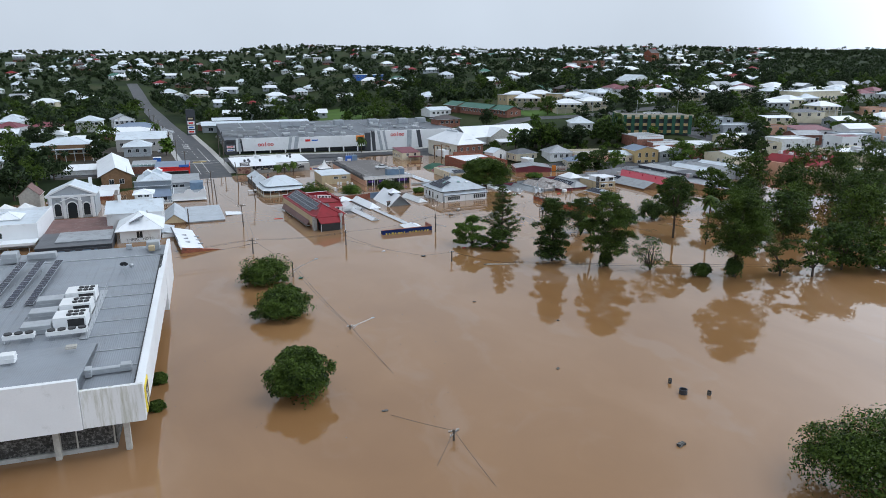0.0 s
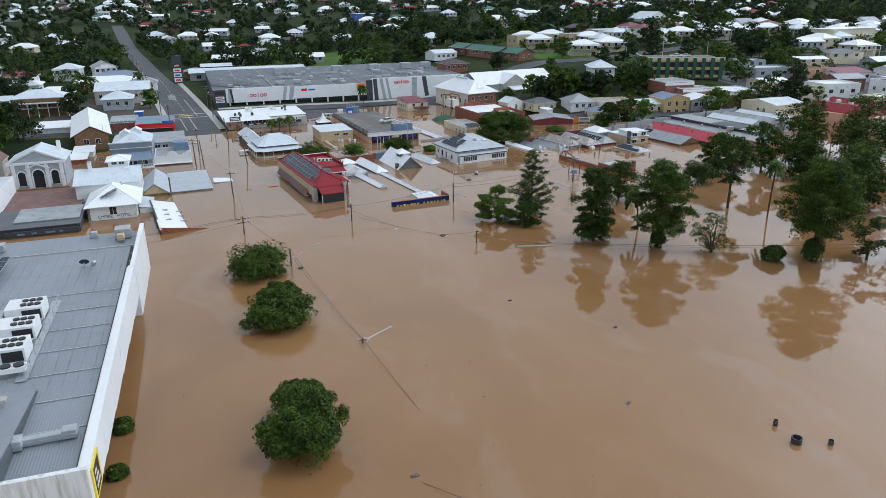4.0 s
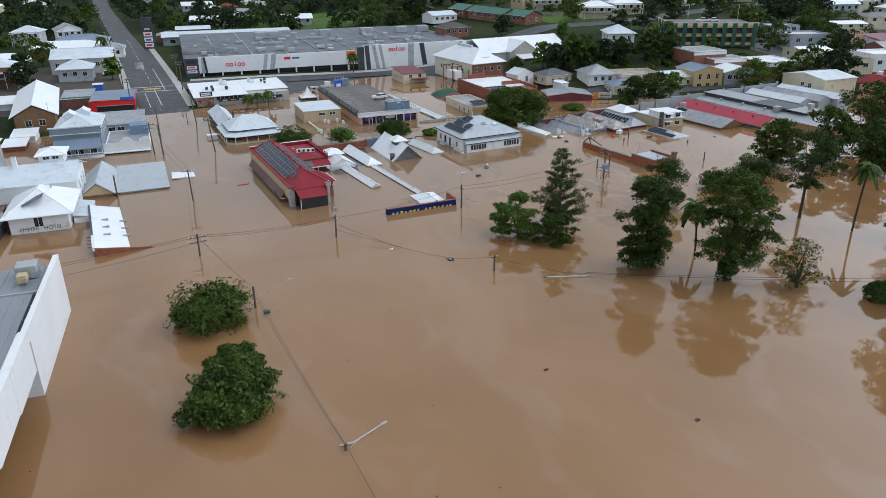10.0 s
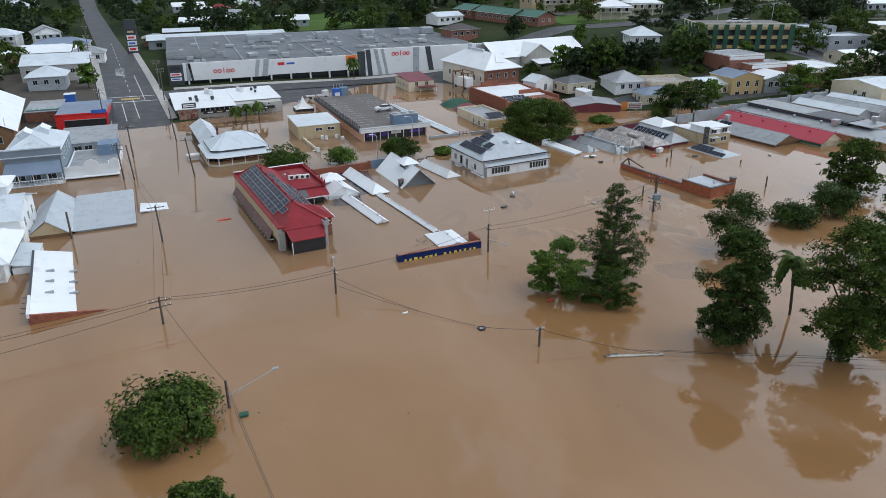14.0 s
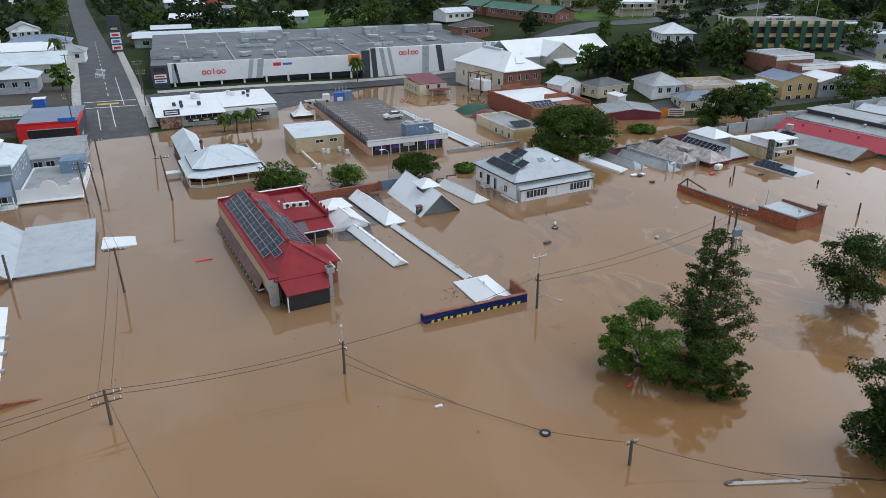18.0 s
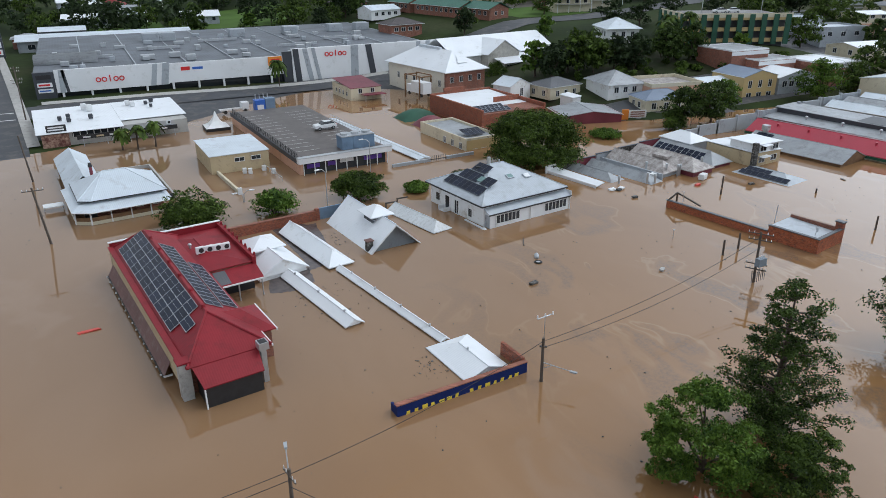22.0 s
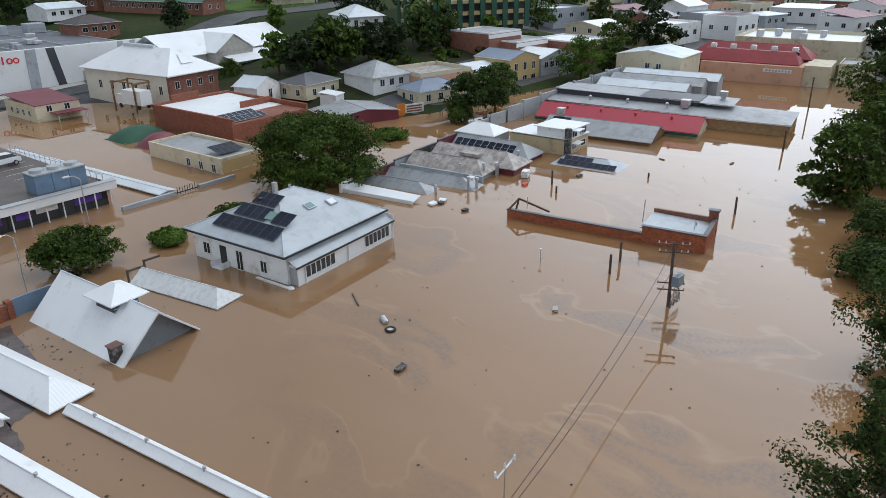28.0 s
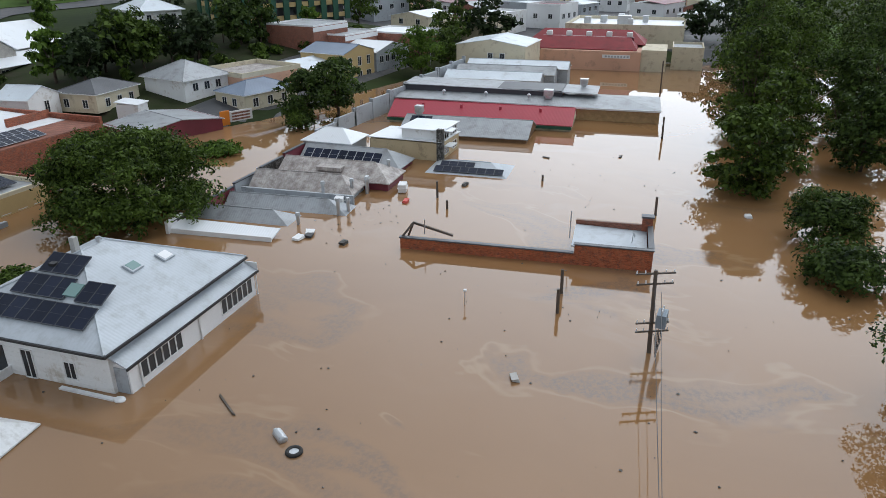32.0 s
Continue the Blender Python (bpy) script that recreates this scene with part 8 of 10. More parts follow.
part("deck", box(B(), 0.2, 29.8, 0.2, 20, 7.6, 7.75), "deck", go)
part("parapet", box(B(), -0.6, 30.4, -0.7, -0.4, 7.3, 8.5), "cream_wall", go)
part("parapet", box(B(), -0.7, -0.4, -0.4, 20.6, 7.3, 8.5), "cream_wall", go)
gmx = go.matrix_basis.copy()
for x, y in ((13, 9), (17, 9.5)):
    p = at(gmx, x, y, 7.76); hatchback(p.x, p.y, p.z, -20, "white car parked on the office roof deck")
for x in (8, 26):
    part("light_mast", rod(B(), (x, 10, 7.7), (x, 10, 14), 0.1), "galv", go)

gh = building("gable_house", "white weatherboard house with big pale hipped roof", "house", 163.5, 173, 281, 293, ground_z(168, 287) - 0.5, 12.2, wall="white_wall", roof="hip", rise=2.6, rmat="pale_roof", eave=0.7, rz=-20, wins=(("s", 164, 172.5, 3, 1.0, 1.4, 10.6), ("w", 282, 292, 4, 1.0, 1.4, 10.6)))
# motel with green roofs
for k, (x, y, l, w) in enumerate(((154, 372, 30, 8), (160, 350, 14, 9), (150, 396, 14, 10))):
    zb = ground_z(x, y)
    m_ = building("motel", "brick motel wing with dark green metal roof", "motel", x - w / 2, x + w / 2, y - l / 2, y + l / 2, zb - 0.5, zb + 3.4, wall="brick_brown", roof="gable", axis="y", rise=2.2, rmat="green_roof", eave=1.0, rz=10, group="motel wings", wins=(("w", y - l / 2 + 1, y + l / 2 - 1, int(l / 3.2), 1.4, 1.3, zb + 1.9), ("s", x - 3, x + 3, 2, 1.0, 1.2, zb + 1.9)))
zb = ground_z(126, 350)
building("brick_house", "brown brick house with dark tiled hipped roof", "house", 119.5, 131.5, 345.5, 355, zb - 0.4, zb + 4.6, wall="brick_brown", rise=1.9, rmat="tile_roof", eave=0.7, rz=6, wins=(("s", 120, 131, 4, 1.5, 1.2, zb + 3.0),))
zb = ground_z(136, 396)
building("white_house", "white low house with grey roof", "house", 128, 142, 388, 398, zb - 0.4, zb + 3.4, wall="white_wall", roof="gable", axis="x", rise=1.6, rmat="pale_roof", eave=0.4, rz=12, wins=(("s", 129, 141, 4, 1.4, 1.2, zb + 1.9),))

# ---- buildings of the hillside, left of the street ----
def gb(name, label, cat, cx, cy, w, d, h, **k):
    z = min(ground_z(cx - w / 2, cy - d / 2), ground_z(cx + w / 2, cy - d / 2), ground_z(cx, cy))
    wz = z + h * 0.6
    k.setdefault("wins", (("s", cx - w / 2 + 0.6, cx + w / 2 - 0.6, max(2, int(w / 3.2)), 1.2, 1.3, wz), ("w", cy - d / 2 + 0.6, cy + d / 2 - 0.6, max(2, int(d / 3.6)), 1.2, 1.3, wz)))
    return building(name, label, cat, cx - w / 2, cx + w / 2, cy - d / 2, cy + d / 2, z - 0.6, z + h, **k)


pubz = ground_z(-47, 312)
qb = gb("old_hotel", "two-storey timber hotel with pale double roof and deep verandahs", "hotel", -46, 312, 17, 11, 6.4, wall="timber", rise=2.4, rmat="pale_roof", eave=0.3)
for k in range(7):
    part("post", box(B(), -9.6 + k * 3.15, -9.4 + k * 3.15, -7.9, -7.7, 0.5, 5.0), "white_panel", qb)
part("verandah_roof", box(B(), -10.2, 10.2, -8.2, 7.0, 5.2, 5.4), "pale_roof", qb)
part("verandah_floor", box(B(), -9.8, 9.8, -8.0, 6.6, 3.5, 3.7), "post_pale", qb)
gb("house", "small house with pale hipped gable roof", "house", -21, 316, 10, 10, 4.2, wall="grey_wall", rise=2.6, rmat="pale_roof", eave=0.6)
gb("warehouse", "large pale green gabled warehouse", "warehouse", -20, 336, 20, 18, 5.4, wall="concrete", roof="gable", axis="x", rise=2.4, rmat="pale_roof", eave=0.3)
gb("motel", "long low motel with white metal roof", "motel", -30, 380, 26, 12, 3.4, wall="brick_brown", rise=2.2, rmat="white_roof", eave=0.9)
gb("house", "blue-grey roofed house behind the motel", "house", -26, 398, 20, 12, 4.0, wall="grey_wall", rise=2.2, rmat="blue_roof", eave=0.6)
gb("garage", "dark garage with pale roof", "garage", 20, 428, 16, 9, 4.0, wall="dark_wall", roof="gable", axis="x", rise=1.2, rmat="pale_roof", eave=0.3)
gb("house", "low cream house with a white roof beside the street", "house", -46, 345, 14, 10, 3.8, wall="cream_wall", rise=2.0, rmat="white_roof", eave=0.8)
gb("house", "grey-roofed cottage beside the hillside street", "house", -14, 368, 11, 9, 3.8, wall="white_wall", rise=2.2, rmat="grey_roof", eave=0.6)
gb("house", "white verandah house above the old hotel", "house", -62, 372, 14, 11, 4.4, wall="white_wall", rise=2.4, rmat="white_roof", eave=0.9)
gb("warehouse", "pale shed with long flat roof behind the hotel", "warehouse", -66, 330, 16, 11, 3.8, wall="grey_wall", roof="gable", axis="x", rise=1.2, rmat="pale_roof", eave=0.3)
bs = gb("shop_stall", "blue and white roadside kiosk", "kiosk", -13, 292, 2.6, 2.6, 2.2, wall="blue_paint", roof="flat", rmat="white_roof", eave=0.2, wins=())
vn = hatchback(-12.5, 322, ground_z(-12.5, 322) + 0.02, 80, "white van parked beside the warehouse")
sf = building("skillion_flat", "tin-roofed flat at the road edge", "house", 4, 14, 408, 416, ground_z(8, 410), ground_z(8, 410) + 3.4, wall="brick_brown", roof="hip", rise=1.4, rmat="grey_roof", eave=0.6)

# ---- hillside houses: five kinds, set down over the slopes ----
FAR = []


def far_window(e, place, w):
    """A window seen only from afar: its frame and its pane in one mesh."""
    if not FAR:
        bm = box(box(box(box(B(), -w / 2 - 0.08, -w / 2, -0.06, 0.02, -0.75, 0.75), w / 2, w / 2 + 0.08, -0.06, 0.02, -0.75, 0.75), -w / 2, w / 2, -0.06, 0.02, 0.67, 0.75), -w / 2, w / 2, -0.06, 0.02, -0.75, -0.67)
        nf = len(bm.faces)
        box(bm, -w / 2, w / 2, -0.02, 0.01, -0.67, 0.67)
        bm.faces.ensure_lookup_table()
        for f in bm.faces[nf:]:
            f.material_index = 1
        me = bpy.data.meshes.new("window")
        bm.to_mesh(me); bm.free()
        me.materials.append(M["white_metal"]); me.materials.append(M["glass"])
        FAR.append(me)
    part("window", FAR[0], None, e, loc=place)


def house_kind(kind):
    """A hillside house at the origin; kind picks its plan, roof and colours."""
    walls = ("white_wall", "cream_wall", "brick_brown", "white_wall", "grey_wall", "white_wall")
    roofs = ("pale_roof", "white_roof", "tile_roof", "grey_roof", "white_roof", "maroon_roof")
    labels = ("white timber house on stumps with pale hipped roof", "cream house with a white hipped roof and verandah", "brown brick house with dark tiled roof", "white gabled house with grey iron roof",
              "grey house with white gabled roof", "white house with a dull red roof")
    w, d, h = ((11, 10, 4.6), (14, 10, 4.4), (15, 9, 3.2), (10, 12, 5.0), (13, 9, 3.8), (12, 11, 4.2))[kind]
    e = building("hillside_house", labels[kind], "house", -w / 2, w / 2, -d / 2, d / 2, -1.5, h, wall=walls[kind], roof=("hip", "hip", "hip", "gable", "gable", "hip")[kind], axis="y" if kind == 3 else "x", rise=(2.4, 2.2, 2.0, 2.6, 1.8, 2.4)[kind], rmat=roofs[kind], eave=0.7, group="hillside houses",
        wins=())
    for k in range(4):
        far_window(e, pose(-w / 2 + w * (k + 0.5) / 4, -d / 2, h), 1.4)
    for k in range(2):
        far_window(e, pose(-w / 2, -d / 2 + d * (k + 0.5) / 2, h, 0, 0, -90), 1.4)
    if kind in (0, 1, 3, 5):
        part("verandah_roof", box(B(), -w / 2 - 0.4, w / 2 + 0.4, -d / 2 - 2.6, -d / 2 - 0.6, h + 0.9, h + 1.05), roofs[kind], e)
        part("verandah_floor", box(B(), -w / 2, w / 2, -d / 2 - 2.4, -d / 2, 3.2, 3.4), "post_pale", e)
        for k in range(4):
            part("post", box(B(), -w / 2 + 0.1 + k * (w - 0.4) / 3, -w / 2 + 0.3 + k * (w - 0.4) / 3, -d / 2 - 2.3, -d / 2 - 2.1, 0, h + 0.9), "white_panel", e)
    return e


def far_house_kind(kind):
    """A house of the far slopes: wall, roof, a band of windows and a verandah."""
    walls = ("white_wall", "cream_wall", "brick_brown", "white_wall", "grey_wall", "white_wall", "white_wall")
    roofs = ("pale_roof", "white_roof", "tile_roof", "grey_roof", "white_roof", "red_roof", "green_roof")
    label = ("white timber house with pale hipped roof on the far slope", "cream house with white hipped roof on the far slope", "brick house with dark roof on the far slope", "white house with grey iron roof on the far slope", "grey house with long white roof on the far slope", "white house with red roof on the far slope", "white house with green roof on the far slope")[kind]
    w, d, h = ((12, 10, 4.8), (15, 10, 4.4), (15, 9, 3.4), (11, 12, 5.2), (19, 10, 4.0), (12, 11, 4.4), (14, 9, 4.2))[kind]
    e = thing("far_house", 0, 0, 0, label, "house", "far houses")
    part("wall", box(B(), -w / 2, w / 2, -d / 2, d / 2, -2, h), walls[kind], e)
    bm = B()
    if kind in (3, 4):
        fs, ln = gable_faces(-w / 2 - 0.6, w / 2 + 0.6, -d / 2 - 0.7, d / 2 + 0.7, h - 0.1, 2.2, "x")
        box(bm, -w / 2 + 0.01, w / 2 - 0.01, -1.6, 1.6, h - 0.2, h + 1.4)
    else:
        fs, ln = hip_faces(-w / 2 - 0.7, w / 2 + 0.7, -d / 2 - 0.7, d / 2 + 0.7, h - 0.05, 2.5)
    for f in fs:
        slab(bm, f, 0.25)
    part("roof", bm, roofs[kind], e)
    bm = B()
    for k in range(4):
        u = -w / 2 + w * (k + 0.5) / 4
        box(bm, u - 0.7, u + 0.7, -d / 2 - 0.05, -d / 2 + 0.02, h - 2.0, h - 0.6)
    for k in range(3):
        u = -d / 2 + d * (k + 0.5) / 3
        box(bm, -w / 2 - 0.05, -w / 2 + 0.02, u - 0.6, u + 0.6, h - 2.0, h - 0.6)
    part("window_band", bm, "glass", e)["kind"] = "stuff"
    if kind in (0, 1, 5, 6):
        bm = B()
        slab(bm, [(-w / 2 - 0.2, -d / 2 - 2.4, h - 0.7), (w / 2 + 0.2, -d / 2 - 2.4, h - 0.7), (w / 2 + 0.2, -d / 2 - 0.1, h - 0.25), (-w / 2 - 0.2, -d / 2 - 0.1, h - 0.25)])
        box(bm, -w / 2, w / 2, -d / 2 - 2.2, -d / 2 - 0.06, 1.9, 2.1)
        for k in range(5):
            u = -w / 2 + 0.15 + k * (w - 0.3) / 4
            box(bm, u - 0.1, u + 0.1, -d / 2 - 2.2, -d / 2 - 2.0, -1.5, h - 0.7)
        part("verandah", bm, "white_roof", e)
    return e


KIND = [house_kind(k) for k in range(6)]
FARKIND = [far_house_kind(k) for k in range(7)]
rnd = random.Random(23)
taken = [(-46, 345, 9), (-14, 368, 8), (-62, 372, 10), (-66, 330, 10), (-46, 312, 15), (-21, 316, 9), (-20, 336, 15), (-30, 380, 18), (-26, 398, 14), (20, 428, 12), (34, 404, 32), (60, 404, 20), (8, 412, 9), (126, 350, 11), (136, 393, 12), (154, 372, 20), (160, 350, 14), (150, 396, 14), (200, 278, 24), (168, 287, 11), (64, 350, 60), (100, 360, 50), (132, 292, 26), (104, 280, 20)]


def road_gap(x, y):
    best = 99.0
    for line, half in ((MAIN, 8), ([(100, 303), (132, 318), (160, 330), (230, 335), (330, 360)], 8)):
        for (ax, ay), (bx, by) in zip(line, line[1:]):
            t = max(0, min(1, ((x - ax) * (bx - ax) + (y - ay) * (by - ay)) / ((bx - ax) ** 2 + (by - ay) ** 2)))
            best = min(best, math.hypot(x - ax - t * (bx - ax), y - ay - t * (by - ay)) - half)
    return best


def free(x, y, r):
    return road_gap(x, y) > r and all(math.hypot(x - a, y - b) > r + c for a, b, c in taken)


count = [0, 0]
for _ in range(9000):
    y = 250 + (rnd.random() ** 1.15) * 1250
    x = -0.05 * y + rnd.uniform(-0.62, 0.95) * (y + 40) * (0.75 if y > 500 else 1.0) + (0.28 * y)
    if ground_z(x, y) < 1.2 or not free(x, y, 8) or (8 < x < 130 and y < 460) or (130 < x < 300 and y < 335) or (-60 < x < 0 and y < 345):
        continue
    far = int(y > 430)
    kinds = FARKIND if far else KIND
    if count[far] >= (400 if far else 75):
        continue
    z = min(ground_z(x - 5, y - 5), ground_z(x + 5, y - 5), ground_z(x, y))
    k = count[far] if count[far] < len(kinds) else rnd.choice((0, 0, 0, 1, 1, 1, 2, 3, 4, 4, 5) + ((6,) if far else ()))
    m = pose(x, y, z - 0.2, 0, 0, rnd.choice((0, 8, -8, 90, -12)) + rnd.uniform(-6, 6))
    if count[far] < len(kinds):
        kinds[k].matrix_basis = m
    else:
        copy_thing(kinds[k], m)
    taken.append((x, y, 7.5))
    count[far] += 1
# larger blocks on the right-hand hillside
rnd = random.Random(5)
for cx, cy, w, d, h, wl, rm, lab in ((318, 215, 24, 16, 5, "white_panel", "white_roof", "white shed with white roof"), (344, 327, 34, 14, 9, "cream_wall", "white_roof", "cream three-level block with white roof"), (330, 485, 22, 20, 6, "white_wall", "pale_roof", "church hall with steep pale roof"), (193, 403, 26, 10, 7, "sand_wall", "grey_roof", "brown brick apartment block"), (222, 396, 24, 10, 7, "sand_wall", "grey_roof", "brown brick apartment block"), (206, 360, 30, 10, 3.6, "brick_brown", "tile_roof", "long brick units with dark roofs"), (454, 763, 34, 18, 9, "brick_brown", "tile_roof", "large brown brick school building"), (260, 420, 34, 12, 5, "white_wall", "pale_roof", "long white building with pale roof"), (640, 900, 16, 14, 12, "brick_red", "tile_roof", "red brick church on the ridge"), (170, 700, 28, 12, 6, "blue_paint", "white_roof", "bright blue building on the far hill")):
    gb("hill_building", lab, "building", cx, cy, w, d, h, wall=wl, roof="gable" if "church" in lab else "hip" if w < 24 else "flat", axis="y" if "hall" in lab else "x", rise=5 if "church" in lab else 1.8, rmat=rm, eave=0.4, rz=rnd.uniform(-10, 12))
    taken.append((cx, cy, w * 0.6))
# trade buildings packed along the right-hand streets
rnd = random.Random(61)
TRADE = (("cream_wall", "white_roof", "cream shop with white iron roof"), ("brick_brown", "grey_roof", "brick store with grey iron roof"), ("white_panel", "maroon_roof", "white store with dull red roof"), ("grey_wall", "pale_roof", "grey workshop with pale roof"), ("brick_red", "pale_roof", "red brick shop with pale roof"), ("white_wall", "white_roof", "white shop with white roof"), ("peach_wall", "rust_roof", "peach shop with rusty roof"), ("cream_wall", "dark_roof", "cream shop with dark roof"))
taken += [(233, 192, 21), (211, 192, 16), (211, 174, 7)]
for row in range(9):
    for col in range(9):
        cx, cy = 206 + col * 18.5 + row * 2 + rnd.uniform(-2, 2), 172 + row * 13.5 + col * 1.5 + rnd.uniform(-1.5, 1.5)
        w, d, h = rnd.uniform(11, 17), rnd.uniform(9, 12), rnd.uniform(3.6, 6.2)
        if rnd.random() < 0.22 or ground_z(cx, cy) < 0.6 or not free(cx, cy, 7.5):
            continue
        wl, rm, lab = rnd.choice(TRADE)
        kind = rnd.choice(("flat", "hip", "gable", "flat", "skillion"))
        gb("trade_building", lab, "building", cx, cy, w, d, h, wall=wl, roof=kind, axis="x" if kind == "gable" else "s", rise=rnd.uniform(0.8, 2.0), rmat=rm, eave=0.3, parapet=0.6 if kind == "flat" else 0.0, group="trade buildings", rz=rnd.uniform(-14, -8),
           wins=(("s", cx - w / 2 + 0.6, cx + w / 2 - 0.6, 3, 1.6, 1.3, ground_z(cx, cy) + h * 0.55), ("w", cy - d / 2 + 0.6, cy + d / 2 - 0.6, 2, 1.2, 1.2, ground_z(cx, cy) + h * 0.55)))
        taken.append((cx, cy, 8.0))
# lawns
def lawn(name, x0, x1, y0, y1, m, label, lift=0.1):
    n = 8
    vs = [(x0 + (x1 - x0) * i / n, y0 + (y1 - y0) * j / n, ground_z(x0 + (x1 - x0) * i / n, y0 + (y1 - y0) * j / n) + lift) for j in range(n + 1) for i in range(n + 1)]
    fs = [(j * 9 + i, j * 9 + i + 1, j * 9 + i + 10, j * 9 + i + 9) for j in range(n) for i in range(n)]
    me = bpy.data.meshes.new(name); me.from_pydata(vs, [], fs); me.materials.append(M[m])
    return tagged(new(name, me), label, "ground", kind="structure")


lawn("car_park", 13, 112, 270, 300, "asphalt", "wet asphalt yard before the shopping centre", 0.06)
lawn("yard", -44, -3, 262, 346, "mud", "damp gravel yards beside the main street", 0.06)
lawn("lawn", 112, 150, 240, 300, "rough_grass", "dull green yards behind the shops", 0.06)
lawn("yard", 112, 152, 222, 240, "asphalt", "wet asphalt yard beside the cottages", 0.05)
lawn("yard", 150, 205, 228, 246, "asphalt", "wet asphalt lane behind the shops", 0.05)
lawn("yard", 206, 350, 168, 300, "asphalt", "wet asphalt between the warehouses", 0.05)
lawn("lawn", 66, 122, 440, 520, "lawn", "bright green mown park lawn")
lawn("lawn", 20, 60, 440, 480, "lawn", "green lawn behind the shops")
lawn("lawn", 168, 200, 340, 372, "lawn", "green lawn beside the motel")
lawn("bare_earth", 172, 214, 372, 390, "mud", "bare brown earth bank")
lawn("lawn", 150, 182, 246, 272, "rough_grass", "grassy slope behind the shops")
lawn("lawn", 228, 262, 118, 150, "lawn", "green bank above the flooded trees")

# ---- trees ----
def leaves(rs, blobs, per, size, hang=0.0, fill=0.55):
    """Leaf quads over ellipsoid clumps (cx, cy, cz, rx, ry, rz): arrays of corners, four to a leaf."""
    out = []
    for cx, cy, cz, rx, ry, rz_ in blobs:
        n = per
        d = rs.normal(size=(n, 3)); d /= np.linalg.norm(d, axis=1)[:, None]
        d[:, 2] = np.where((d[:, 2] < -0.25) & (rs.random(n) < 0.7), -d[:, 2], d[:, 2])
        r = fill + (1.06 - fill) * rs.random(n) ** 0.45
        lump = 1 + 0.16 * np.sin(d @ rs.normal(scale=4, size=3) + 1) + 0.12 * np.sin(d @ rs.normal(scale=7, size=3))
        c = np.array([cx, cy, cz]) + d * (r * lump)[:, None] * np.array([rx, ry, rz_])
        nrm = d + rs.normal(scale=0.55, size=(n, 3)) + np.array([0, 0, 0.35]); nrm /= np.linalg.norm(nrm, axis=1)[:, None]
        a = np.cross(nrm, rs.normal(size=(n, 3))); a[:, 2] -= hang; a /= np.linalg.norm(a, axis=1)[:, None]
        b = np.cross(nrm, a)
        s = size * (0.6 + 0.8 * rs.random(n))[:, None]
        bend = nrm * s * 0.18
        out.append(np.stack([c - a * s, c + b * s * 0.5 + bend, c + a * s - bend, c - b * s * 0.5 + bend], 1))
    return np.concatenate(out)


def quads_mesh(name, q, material):
    n = len(q)
    me = bpy.data.meshes.new(name)
    me.vertices.add(4 * n); me.loops.add(4 * n); me.polygons.add(n)
    me.vertices.foreach_set("co", q.reshape(-1).astype(np.float32))
    me.loops.foreach_set("vertex_index", np.arange(4 * n, dtype=np.int32))
    me.polygons.foreach_set("loop_start", np.arange(0, 4 * n, 4, dtype=np.int32))
    me.update(calc_edges=True)
    me.materials.append(M[material])
    return me


def clumps(rs, r, h0, h1, n, flat=1.0, lean=(0, 0), size=0.42):
    """Leaf clumps that fill a crown of radius r between two heights, thinner towards its foot."""
    out = []
    for i in range(n):
        t = (i + rs.random()) / n
        z = h0 + (h1 - h0) * t
        w = r * math.sqrt(max(0.05, 1 - ((t - 0.42) / 0.62) ** 2)) * flat
        a, k = rs.random() * 2 * math.pi, w * (0.35 + 0.65 * math.sqrt(rs.random()))
        s = r * size * (0.7 + 0.6 * rs.random())
        k = max(0.0, k - s * 0.6)
        out.append((lean[0] * t + k * math.cos(a), lean[1] * t + k * math.sin(a), z, s, s, s * 0.72))
    return out


def limbs(bm, base, blobs, z_fork, r0, rs, count=9):
    rod(bm, base, (base[0] * 0.5, base[1] * 0.5, z_fork), r0, r0 * 0.7, n=8, caps=False)
    top = Vector((base[0] * 0.5, base[1] * 0.5, z_fork))
    for b in sorted(blobs, key=lambda c: -c[3])[:count]:
        tip = Vector(b[:3])
        mid = top.lerp(tip, 0.5) + Vector((rs.normal() * 0.2, rs.normal() * 0.2, 0.25))
        rod(bm, top, mid, r0 * 0.5, r0 * 0.32, n=6, caps=False)
        rod(bm, mid, tip, r0 * 0.32, r0 * 0.1, n=5, caps=False)


def tufts(rs, blobs, k, shrink=0.5):
    """Breaks each clump into k smaller tufts set on its upper side, so that the crown has gaps and shade in it."""
    out = []
    for cx, cy, cz, rx, ry, rz_ in blobs:
        for _ in range(k):
            d = rs.normal(size=3); d /= np.linalg.norm(d)
            d[2] = abs(d[2]) * 0.9 - 0.2
            s = shrink * (0.65 + 0.7 * rs.random())
            out.append((cx + d[0] * rx * 0.8, cy + d[1] * ry * 0.8, cz + d[2] * rz_ * 0.85, rx * s, ry * s, rz_ * s * 0.85))
    return out


